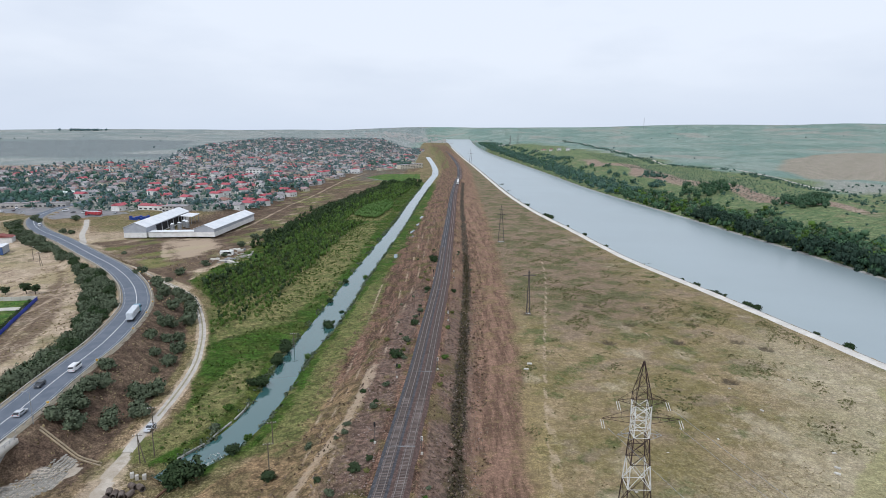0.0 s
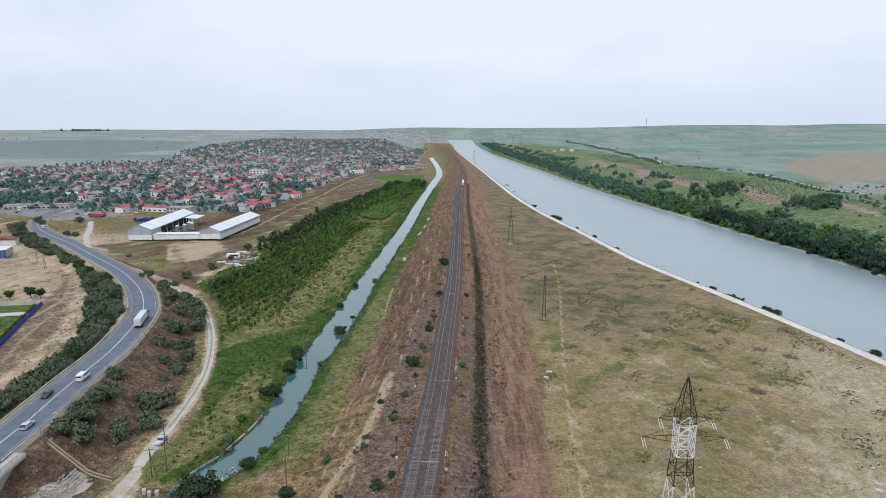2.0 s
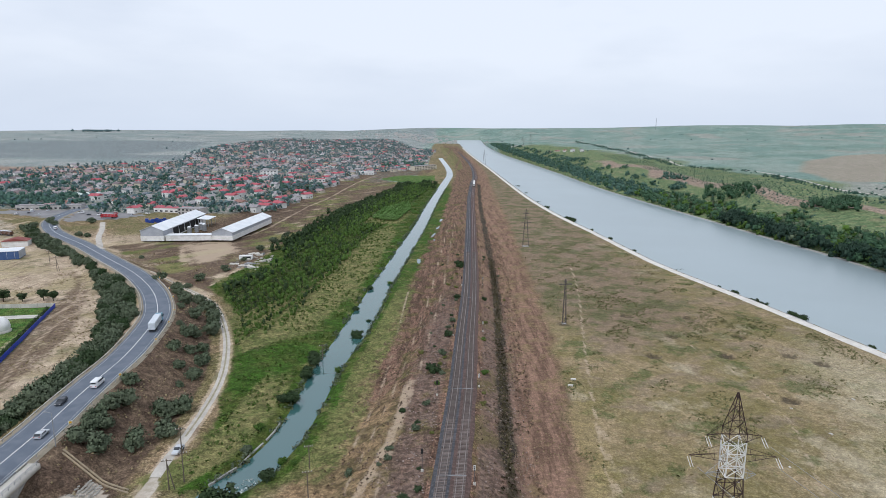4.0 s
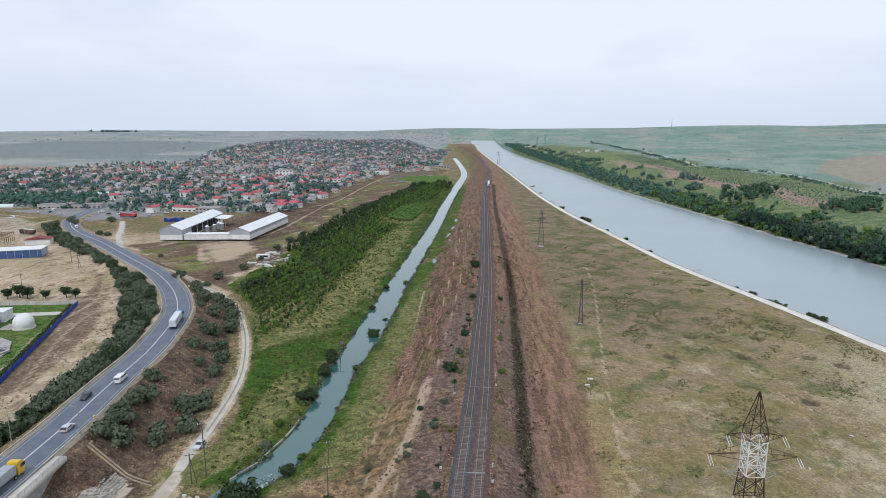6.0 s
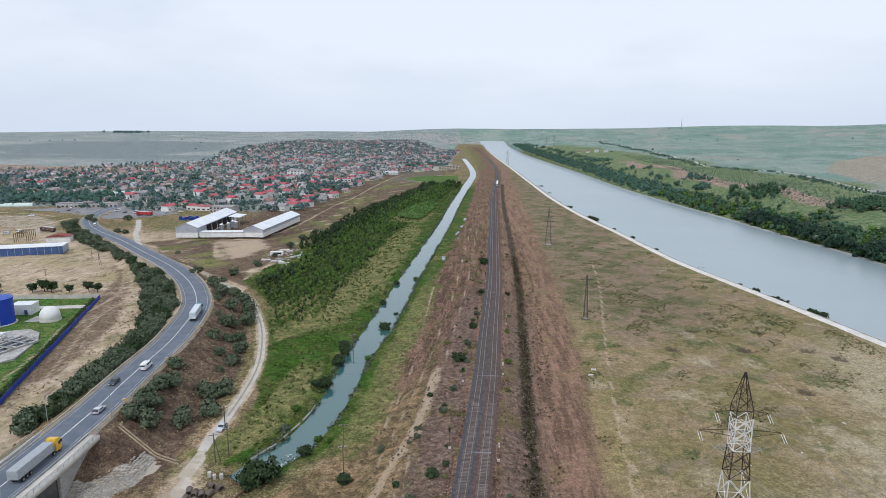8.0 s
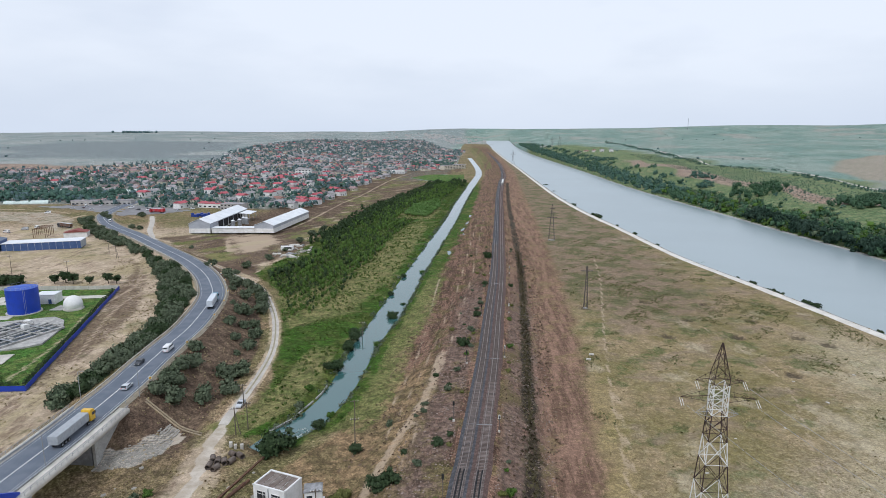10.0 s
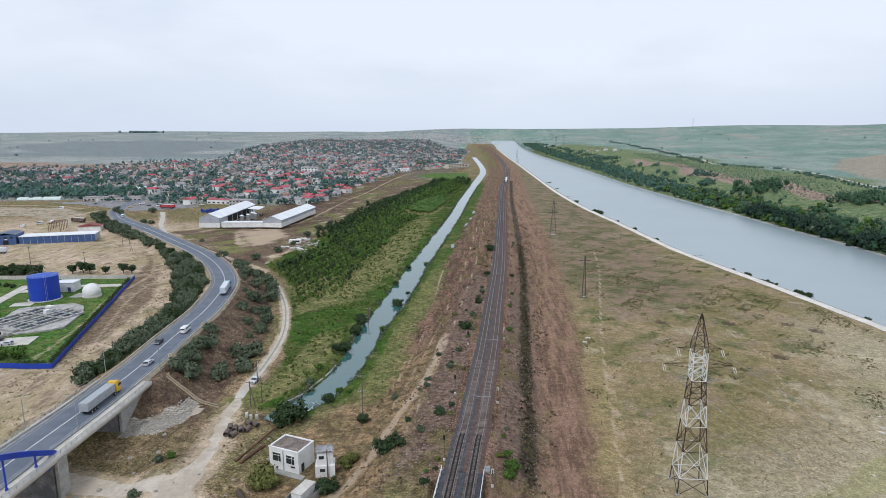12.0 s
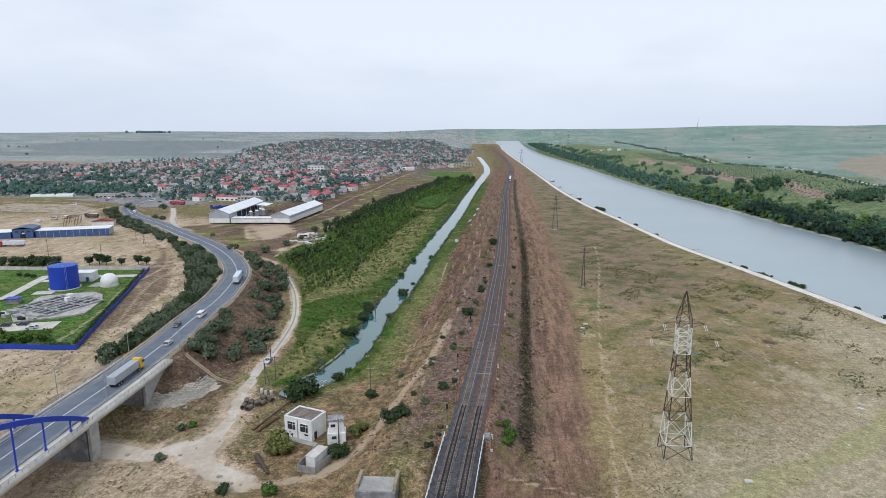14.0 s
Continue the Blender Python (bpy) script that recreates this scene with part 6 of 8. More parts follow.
ps = thing("pump_house", "small white plastered pump house", "building", pose(-220.0, 266.5, at_ground(-220, 266.5) - 0.1, 0, 0, 10))
bm = bmesh.new()
box(bm, 0, 0, 0, 9, 7, 4.6)
part("wall", bm, WALL_WHITE, ps)
bm = bmesh.new()
box(bm, 0, 0, 4.6, 9.4, 7.4, 0.25)
part("roof", bm, ROOF_SHEET, ps)
bm = bmesh.new()
box(bm, 2, -3.54, 0.2, 1.4, 0.1, 2.2)
part("door", bm, BLUE_WALL, ps)

gz = at_ground(-200, 215)
basin = thing("settling_basins", "pale concrete settling basins with open channels", "basin", pose(0, 0, gz))
SLAB = [(-211, 203), (-219.5, 228), (-220.5, 234), (-201, 243.3), (-193.5, 239), (-187.5, 229.5), (-182.2, 209.5), (-186, 205), (-203.6, 195)]
bm = bmesh.new()
slab(bm, SLAB, -0.4, 0.3)
part("slab", bm, BASIN_CONCRETE, basin)
ux, uy = Vector((0.31, 0.95)), Vector((0.95, -0.31))
c0 = Vector((-201.5, 218.5))
def bp(u, v):
    p = c0 + ux * u + uy * v
    return p.x, p.y
def basin_wall(u0, v0, u1, v1, w, h, mat=CONCRETE_PALE, name="basin_wall"):
    bm = bmesh.new()
    a, b = bp(u0, v0), bp(u1, v1)
    beam(bm, (*a, 0.5 + h / 2), (*b, 0.5 + h / 2), w, h)
    bmesh.ops.transform(bm, matrix=Matrix.Identity(4), verts=bm.verts[:])
    part(name, bm, mat, basin)
def basin_wall_flat(u0, v0, u1, v1, w, h, mat=CONCRETE_PALE, name="basin_wall", z=0.5):
    a, b = Vector(bp(u0, v0)), Vector(bp(u1, v1))
    d = b - a
    bm = bmesh.new()
    box(bm, *((a + b) / 2), z, d.length, w, h, math.atan2(d.y, d.x))
    part(name, bm, mat, basin)
SLUDGE = surface("basin_sludge_water", (0.035, 0.05, 0.06), (0.075, 0.09, 0.10), 0.25, 0.15, 2.0, bumps=0.0)
Z0 = 0.3
for v in (-12.6, -8.4, -4.4):
    basin_wall_flat(-11, v, 12, v, 0.8, 0.75, BASIN_CONCRETE, z=Z0)
for v in (0.2, 3.0, 7.4, 11.8):
    basin_wall_flat(-13, v, 16 - 0.2 * v, v, 0.9, 0.75, BASIN_CONCRETE, z=Z0)
for u, v0, v1 in ((-11, -12.6, -4.4), (12, -12.6, -4.4), (1, -12.6, -8.4), (-13, 0.2, 11.8), (15.2, 0.2, 7.4), (13.8, 7.4, 11.8), (-4, 3.0, 7.4), (5, 7.4, 11.8)):
    basin_wall_flat(u, v0, u, v1, 0.8, 0.75, BASIN_CONCRETE, z=Z0)
for v, wdt, u0, u1 in ((-10.5, 3.2, -10.5, 11.5), (-6.4, 3.0, -10.5, 11.5), (1.6, 1.8, -12.5, 15), (5.2, 3.4, -12.5, 14), (9.6, 3.4, -12.5, 13.4)):
    basin_wall_flat(u0, v, u1, v, wdt, 0.1, SLUDGE, "basin_water", Z0 + 0.25)
basin_wall_flat(-14, -2.1, 14, -2.1, 3.2, 0.3, CONCRETE_DARK, "channel", Z0)
for u, mt in ((-7, STEEL_GREY), (3, CONCRETE), (9, STEEL_GREY)):
    basin_wall_flat(u, -13, u, 12, 0.7, 0.15, mt, "walkway", Z0 + 0.8)
for u, v, su, sv, h in ((-3, -2, 3.5, 2.4, 1.6), (7, -2.2, 2.4, 2.2, 2.0), (13, -9, 2.2, 3.0, 1.4), (-14.5, -8, 2.0, 6, 1.2), (-15, 6, 2.0, 8, 1.0)):
    basin_wall_flat(u - su / 2, v, u + su / 2, v, sv, h, (CONCRETE, WALL_WHITE, STEEL_GREY)[int(abs(u)) % 3], "plant_house", Z0)
for k in range(5):
    basin_wall_flat(-18.5 - 1.2 * (k % 2), -11 + 5 * k, -18.5 - 1.2 * (k % 2), -8 + 5 * k, 1.6, 1.3, (DARK_INSIDE, CONCRETE, STEEL_GREY)[k % 3], "plant_cabinet", 0.1)
for x, y, sx, sy, t in ((-196, 190, 26, 10, 16), (-240, 249, 5, 48, 15), (-222, 274, 52, 5, 9), (-228, 205, 30, 5, 15), (-238, 262, 12, 5, 20), (-224, 240, 9, 6, 15)):
    bm = bmesh.new()
    box(bm, 0, 0, 0, sx, sy, 0.22)
    ob = tagged(part("pavement", bm, CONCRETE_PALE), "pale concrete service path through the lawn", "pavement", kind="structure")
    ob.matrix_basis = pose(x, y, at_ground(x, y) - 0.06, 0, 0, t)
bs = thing("blue_roofed_kiosk", "small kiosk with a flat blue roof", "kiosk", pose(-225, 222, at_ground(-225, 222) - 0.1, 0, 0, 15))
bm = bmesh.new()
box(bm, 0, 0, 0, 5.4, 4.0, 2.4)
part("wall", bm, CONCRETE_DARK, bs)
bm = bmesh.new()
box(bm, 0, 0, 2.4, 6, 4.6, 0.2)
part("roof", bm, BLUE_PAINT, bs)


def panel_fence(name, label, pts, h, mat, step, post_mat):
    f = thing(name, label, "fence")
    for (x0, y0), (x1, y1) in zip(pts[:-1], pts[1:]):
        L = math.hypot(x1 - x0, y1 - y0)
        n = max(1, round(L / step))
        a = math.atan2(y1 - y0, x1 - x0)
        bm = bmesh.new()
        box(bm, 0, 0, 0.05, L / n - 0.14, 0.07, h)
        me = bpy.data.meshes.new("panel")
        bm.to_mesh(me)
        bm.free()
        me.materials.append(mat)
        bm = bmesh.new()
        box(bm, 0, 0, -0.2, 0.14, 0.14, h + 0.35)
        mp = bpy.data.meshes.new("post")
        bm.to_mesh(mp)
        bm.free()
        mp.materials.append(post_mat)
        for k in range(n):
            u = (k + 0.5) / n
            x, y = x0 + (x1 - x0) * u, y0 + (y1 - y0) * u
            share("panel", me, f, pose(x, y, at_ground(x, y), 0, 0, math.degrees(a)))
            x, y = x0 + (x1 - x0) * k / n, y0 + (y1 - y0) * k / n
            share("post", mp, f, pose(x, y, at_ground(x, y), 0, 0, math.degrees(a)))


panel_fence("fence", "bright blue sheet metal fence round the lawn", [(-300, 154), (-250, 161), (-157.5, 168), (-200.5, 293)], 1.85, BLUE_PAINT, 4.5, BLUE_PAINT)
panel_fence("fence", "pale concrete panel fence behind the lawn", [(-200.5, 293), (-262, 284), (-330, 282)], 2.0, CONCRETE_PALE, 4.0, CONCRETE)

# ---- vehicles ----
def paint(name, c):
    return surface(name, c, tuple(0.85 * v for v in c), 1.0, 0.3, 5.0, bumps=0.0, stain=0.05, spec=0.5)


CAR_SILVER, CAR_DARK, CAR_WHITE = paint("silver_paint", (0.55, 0.57, 0.6)), paint("dark_paint", (0.03, 0.035, 0.045)), paint("white_paint", (0.8, 0.8, 0.8))
CAR_RED, CAB_YELLOW, CAB_CYAN = paint("red_paint", (0.45, 0.03, 0.04)), paint("yellow_paint", (0.72, 0.43, 0.02)), paint("cyan_paint", (0.03, 0.24, 0.36))
TRAILER_GREY, TARP_WHITE = paint("trailer_grey", (0.36, 0.38, 0.40)), paint("pale_tarpaulin", (0.62, 0.66, 0.70))


def wheels(v, xs, ys, r):
    for x in xs:
        for y in ys:
            bm = bmesh.new()
            rod(bm, (x - 0.12, y, r), (x + 0.12, y, r), r, n=14)
            w = part("wheel", bm, RUBBER, v)
            bm = bmesh.new()
            rod(bm, (x - 0.14, y, r), (x + 0.14, y, r), r * 0.55, n=10)
            part("rim", bm, STEEL_GREY, w)


def car(label, m, mat, van=False, L=4.4):
    v = thing("van" if van else "car", label, "van" if van else "car", m)
    bm = bmesh.new()
    if van:
        L = 5.6
        o = [(-L / 2, 0.35), (-L / 2, 2.1), (-L / 2 + 0.3, 2.35), (L / 2 - 1.9, 2.35), (L / 2 - 1.0, 1.4), (L / 2 - 0.05, 1.15), (L / 2, 0.35)]
    else:
        o = [(-L / 2, 0.3), (-L / 2, 0.85), (-L / 2 + 0.1, 0.98), (-L / 2 + 0.75, 1.42), (L / 2 - 2.1, 1.45), (L / 2 - 1.25, 0.98), (L / 2 - 0.15, 0.82), (L / 2, 0.6), (L / 2, 0.3)]
    prism(bm, o, -0.9, 0.9)
    bmesh.ops.rotate(bm, verts=bm.verts[:], matrix=Matrix.Rotation(radians(90), 3, "Z"))
    rounded(bm, 0.07)
    b = part("body", bm, mat, v)
    for s in (-1, 1):
        bm = bmesh.new()
        if van:
            box(bm, s * 0.9, 0.2, 1.45, 0.06, 3.4, 0.55)
        else:
            box(bm, s * 0.88, -0.45, 1.0, 0.08, 1.9, 0.32)
        part("side_window", bm, GLASS_DARK, b)
    bm = bmesh.new()
    if van:
        beam(bm, (0, L / 2 - 1.83, 2.25), (0, L / 2 - 1.05, 1.5), 1.6, 0.06)
    else:
        beam(bm, (0, L / 2 - 2.05, 1.42), (0, L / 2 - 1.3, 1.03), 1.5, 0.06)
    part("windscreen", bm, GLASS_DARK, b)
    bm = bmesh.new()
    beam(bm, (0, -L / 2 - 0.02, 2.0 if van else 1.0), (0, -L / 2 + (0.02 if van else 0.6), 1.5 if van else 1.38), 1.5, 0.08)
    part("rear_window", bm, GLASS_DARK, b)
    for s in (-0.65, 0.65):
        bm = bmesh.new()
        box(bm, s, -L / 2 - 0.01, 0.72, 0.3, 0.08, 0.18)
        part("tail_light", bm, CAR_RED, b)
        bm = bmesh.new()
        box(bm, s, L / 2 - 0.02, 0.6, 0.35, 0.1, 0.16)
        part("headlight", bm, TOWER_WHITE, b)
    wheels(v, (-0.82, 0.82), (-L / 2 + 0.85, L / 2 - 0.9), 0.33)
    return v


def lorry(label, m, cab_mat, box_mat, tarp):
    v = thing("lorry", label, "lorry", m)
    bm = bmesh.new()
    box(bm, 0, -2.6, 1.25, 2.5, 13.0, 2.6 if tarp else 2.2)
    rounded(bm, 0.06)
    tr_ = part("trailer", bm, box_mat, v)
    bm = bmesh.new()
    box(bm, 0, -2.6, 3.86 if tarp else 3.46, 2.4, 12.8, 0.06)
    part("tarpaulin", bm, TARP_WHITE if tarp else TRAILER_GREY, tr_)
    bm = bmesh.new()
    for k in range(9):
        for s in (-1.27, 1.27):
            box(bm, s, -8.4 + 1.5 * k, 1.3, 0.05, 0.12, 2.1)
    part("rib", bm, CLADDING_GREY, tr_)
    bm = bmesh.new()
    box(bm, 0, -1.2, 0.75, 1.0, 15.0, 0.5)
    part("chassis", bm, DARK_INSIDE, v)
    bm = bmesh.new()
    prism(bm, [(4.5, 0.6), (6.75, 0.6), (6.75, 1.9), (6.5, 3.1), (6.1, 3.65), (4.7, 3.75), (4.5, 3.2)], -1.24, 1.24)
    bmesh.ops.rotate(bm, verts=bm.verts[:], matrix=Matrix.Rotation(radians(90), 3, "Z"))
    rounded(bm, 0.08)
    c = part("cab", bm, cab_mat, v)
    bm = bmesh.new()
    beam(bm, (0, 6.77, 1.95), (0, 6.56, 2.95), 2.2, 0.06)
    part("windscreen", bm, GLASS_DARK, c)
    for s in (-1.25, 1.25):
        bm = bmesh.new()
        box(bm, s, 5.9, 2.0, 0.06, 1.0, 0.8)
        part("side_window", bm, GLASS_DARK, c)
        bm = bmesh.new()
        box(bm, s * 1.12, 6.5, 2.2, 0.2, 0.15, 0.7)
        part("mirror", bm, DARK_INSIDE, c)
    wheels(v, (-1.1, 1.1), (-7.4, -6.1, -4.8, 3.6, 5.9), 0.5)
    return v


def on_road(y, lane):
    """A pose on the road, heading north."""
    i = int(np.argmin(abs(ROAD[:, 1] - y)))
    x, yy, z = ROAD[i]
    d = ROAD[min(i + 1, len(ROAD) - 1)] - ROAD[i - 1]
    a = math.atan2(d[1], d[0])
    return pose(x + math.sin(a) * lane, yy - math.cos(a) * lane, z + 0.05, 0, 0, math.degrees(a) - 90)


lorry("yellow tractor lorry with a grey tipper trailer", on_road(131, 2.5), CAB_YELLOW, TRAILER_GREY, False)
lorry("cyan tractor lorry with a pale curtain-sided trailer", on_road(243, 2.5), CAB_CYAN, TARP_WHITE, True)
car("silver saloon car driving on the road", on_road(157, 2.0), CAR_SILVER)
car("white minibus driving on the road", on_road(188, 2.3), CAR_WHITE, True)
car("dark saloon car driving towards the bridge", on_road(174, -2.4) @ pose(0, 0, 0, 0, 0, 180), CAR_DARK)
car("white van at the far bend of the road", on_road(490, 2.3), CAR_WHITE, True)
car("pale silver car driving on the gravel track", pose(-84.2, 163, at_ground(-84.2, 163) + 0.12, 0, 0, 178), CAR_SILVER)
for i, (x, y, c) in enumerate(((-322, 572, CAR_RED), (-331, 577, CAR_WHITE), (-312, 580, CAR_SILVER), (-352, 580, CAR_DARK), (-365, 590, CAR_WHITE), (-405, 603, CAR_SILVER), (-422, 604, CAR_WHITE), (-436, 606, CAR_DARK), (-302, 592, CAR_WHITE), (-416, 596, CAR_SILVER))):
    car("parked car at the village junction" if i else "red parked van at the village junction", pose(x, y, at_ground(x, y) + 0.45, 0, 0, 35 * i), c, i in (0, 4, 6))
for i, (x, y, c) in enumerate(((-421, 581, CAR_WHITE), (-413, 586, CAR_DARK), (-398, 577, CAR_SILVER), (-341, 580, CAR_WHITE), (-352, 606, CAR_DARK), (-332, 591, CAR_RED))):
    car("parked car beside the village junction", pose(x, y, at_ground(x, y) + 0.45, 0, 0, 50 * i), c, i == 3)
lorry("parked lorry with a red trailer at the village junction", pose(-326, 566, at_ground(-326, 566) + 0.45, 0, 0, 80), CAR_RED, CAR_RED, True)
lorry("parked lorry with a pale trailer beside the hall", pose(-328, 347, at_ground(-328, 347) + 0.05, 0, 0, 105), CAR_RED, TARP_WHITE, True)
lorry("lorry with a dark red trailer parked on the field", pose(-359, 478.5, at_ground(-359, 478.5) + 0.05, 0, 0, 70), CAR_DARK, RUST, True)
for x, y, c, t in ((-386.8, 449.7, CAR_WHITE, 80), (-382.6, 464.2, CAR_SILVER, 95), (-378.3, 472.3, CAR_WHITE, 60), (-426.0, 551.8, CAR_WHITE, 110)):
    car("pale van parked on the bare field", pose(x, y, at_ground(x, y) + 0.05, 0, 0, t), c, True)
for x, y in ((-203, 190), (-197, 192), (-190, 188)):
    car("dark car parked at the treatment works", pose(x, y, at_ground(x, y) + 0.17, 0, 0, 100), CAR_DARK if x < -192 else CAR_SILVER)

# ---- riprap slope below the abutment ----
rip = thing("stone_revetment", "stone pitched slope below the bridge abutment", "revetment", kind="structure")
rr = random.Random(8)
RIP = [(-98.5, 146.5), (-93.2, 145.5), (-92.6, 140.1), (-94.8, 132.7), (-98.8, 127.6), (-108.0, 125.4), (-109.4, 131.0), (-105.0, 133.4), (-101.7, 137.2), (-99.3, 141.0)]
beds = [(x + rr.uniform(-0.12, 0.12), y + rr.uniform(-0.12, 0.12)) for x, y in ((-116 + 0.74 * a, 124 + 0.72 * b + 0.36 * (a % 2)) for a in range(36) for b in range(36)) if inside(np.array([x]), np.array([y]), RIP)[0]]
for i, (x, y) in enumerate(beds[:299]):
    s = rr.uniform(0.75, 1.1)
    share("stone", ROCKS[i % 4], rip, pose(x, y, at_ground(x, y) + 0.02, 0, 0, rr.uniform(0, 360)) @ Matrix.Diagonal((s, s, 0.5, 1)))
for a, b in (((-107.8, 152.0), (-88.6, 145.5)), ((-107.3, 150.8), (-88.1, 144.3))):
    bm = bmesh.new()
    pts = [(a[0] + (b[0] - a[0]) * f / 10, a[1] + (b[1] - a[1]) * f / 10) for f in range(11)]
    for p, q in zip(pts[:-1], pts[1:]):
        beam(bm, (*p, at_ground(*p) + 0.1), (*q, at_ground(*q) + 0.1), 0.4, 0.35)
    tagged(part("drain_kerb", bm, surface("ochre_kerb", (0.36, 0.29, 0.19), (0.28, 0.23, 0.16), 0.6, 0.9)), "ochre concrete drain kerb down the slope", "kerb", kind="structure")

# ---- marker boards on the outside of the bend ----
for y in (158, 190, 226, 246, 262, 280, 296, 318):
    m = on_road(y, 7.0)
    sgn = thing("road_sign", "small white and yellow marker board on a post", "road sign", m @ pose(0, 0, -0.4, 0, 0, 20), "marker boards at the bend")
    bm = bmesh.new()
    rod(bm, (0, 0, 0), (0, 0, 2.2), 0.05, n=6)
    part("post", bm, STEEL_GREY, sgn)
    bm = bmesh.new()
    box(bm, 0, -0.06, 1.3, 0.9, 0.05, 0.9)
    board = part("board", bm, TOWER_WHITE, sgn)
    bm = bmesh.new()
    box(bm, 0, -0.1, 1.45, 0.6, 0.04, 0.6)
    part("marking", bm, CAB_YELLOW, board)

# concrete edge of the stream's west bank
q_, h_s = along(STREAM, 146, 186, 2.0)
kerb = thing("stream_kerb", "broken pale concrete edge on the stream bank", "kerb", kind="structure")
for i, ((x, y), a) in enumerate(zip(q_, h_s)):
    if i % 7 == 5:
        continue
    off = -(float(stream_half(y)) + 0.5)
    bm = bmesh.new()
    box(bm, 0, 0, -0.5, 1.9, 0.5, 0.9)
    rounded(bm, 0.05)
    part("edge_block", bm, CONCRETE, kerb).matrix_basis = pose(x + math.sin(a) * off, y - math.cos(a) * off, 0.45, 0, 0, math.degrees(a))

# ---- plants ----
def lump_shape(cuts):
    """Corners and quads of a rounded cube, one or two pieces along each edge."""
    g = np.linspace(-1, 1, cuts + 1)
    index, corners, quads = {}, [], []

    def at(c):
        if c not in index:
            index[c] = len(corners)
            corners.append(np.array(c) / np.linalg.norm(c))
        return index[c]

    for axis in range(3):
        for side in (-1.0, 1.0):
            for a in range(cuts):
                for b in range(cuts):
                    ring = []
                    for u, w in ((a, b), (a + 1, b), (a + 1, b + 1), (a, b + 1)):
                        c = [0.0, 0.0, 0.0]
                        c[axis], c[(axis + 1) % 3], c[(axis + 2) % 3] = side, float(g[u]), float(g[w])
                        ring.append(at(tuple(c)))
                    quads.append(ring if side > 0 else ring[::-1])
    return np.array(corners), np.array(quads)


LUMPS = {1: lump_shape(1), 2: lump_shape(2)}


def leaf_cloud(centres, radii, per, leaf, rs, flat=0.85, low=-0.5, body=0):
    """Small leaf clumps spread over the skins of many lobes, round a rough body (body: 1 or 2 cuts) if asked for.
    Returns corners with the lobe's rounded normals, and quads."""
    centres, radii = np.asarray(centres, float), np.asarray(radii, float)
    n = len(centres) * per
    c = np.repeat(centres, per, 0)
    r = np.repeat(radii, per)
    d = rs.normal(size=(n, 3))
    d /= np.linalg.norm(d, axis=1)[:, None]
    d[:, 2] = np.where(d[:, 2] < low, -d[:, 2], d[:, 2])
    rad = r * (rs.uniform(0.55, 1.2, n) if body else rs.uniform(0.3, 1.25, n))
    p = c + d * rad[:, None] * np.array([1, 1, flat])
    nrm = d + rs.normal(scale=0.48, size=(n, 3))
    nrm /= np.linalg.norm(nrm, axis=1)[:, None]
    t = np.cross(nrm, rs.normal(size=(n, 3)))
    t /= np.linalg.norm(t, axis=1)[:, None] + 1e-9
    b = np.cross(nrm, t)
    s = (leaf * rs.uniform(0.6, 1.3, n))[:, None]
    k = rs.uniform(0.5, 1.0, n)[:, None]
    v = np.stack([p - t * s, p - b * s * k, p + t * s, p + b * s * k], 1)
    v += rs.normal(scale=0.12, size=v.shape) * s[:, None]
    soft = 0.75 * d + 0.35 * nrm + np.array([0, 0, 0.25])
    soft /= np.linalg.norm(soft, axis=1)[:, None]
    v = np.concatenate([v, np.repeat(soft[:, None], 4, 1)], 2).reshape(-1, 6)
    f = np.arange(n * 4).reshape(n, 4)
    if body:
        corners, quads = LUMPS[body]
        m, w = len(centres), len(corners)
        rough = rs.uniform(0.42, 0.95, (m, w, 1))
        bv = centres[:, None] + corners[None] * rough * radii[:, None, None] * np.array([1, 1, flat])
        bn = np.broadcast_to(corners + np.array([0, 0, 0.2]), bv.shape) + rs.normal(scale=0.3, size=bv.shape)
        bn = bn / np.linalg.norm(bn, axis=2, keepdims=True)
        f = np.vstack([f, (quads[None] + w * np.arange(m)[:, None, None]).reshape(-1, 4) + len(v)])
        v = np.vstack([v, np.concatenate([bv, bn], 2).reshape(-1, 6)])
    return v, f


def clumps(xy, z, r, n, rs, flat=1.0):
    """Each crown split into n uneven smaller lobes round its middle."""
    m = len(xy)
    d = rs.normal(size=(m, n, 3))
    d /= np.linalg.norm(d, axis=2, keepdims=True)
    c = np.column_stack([xy, z])[:, None] + d * (np.asarray(r)[:, None, None] * rs.uniform(0.25, 0.68, (m, n, 1))) * np.array([1, 1, 0.8 * flat])
    return c.reshape(-1, 3), (np.asarray(r)[:, None] * rs.uniform(0.3, 0.55, (m, n))).ravel()


def crown_mesh(name, seed, r, h, lobes, per, leaf, mat, z0):
    """An uneven crown of several lobes over a base height z0."""
    rs = np.random.RandomState(seed)
    cs, rr = [], []
    for i in range(lobes):
        a, q = rs.uniform(0, math.tau), r * rs.uniform(0.15, 0.72)
        cs.append((q * math.cos(a), q * math.sin(a), z0 + h * rs.uniform(0.2, 0.8)))
        rr.append(r * rs.uniform(0.22, 0.55))
    v, f = leaf_cloud(cs, rr, per, leaf, rs, body=1)
    return mesh_from(name, v, f, mat, smooth=False)


def trunk_mesh(seed, h, r):
    rs = random.Random(seed)
    bm = bmesh.new()
    rod(bm, (0, 0, -0.4), (0.1, 0, h * 0.6), r, r * 0.6, 7)
    for i in range(4):
        a = math.tau * i / 4 + rs.uniform(-0.4, 0.4)
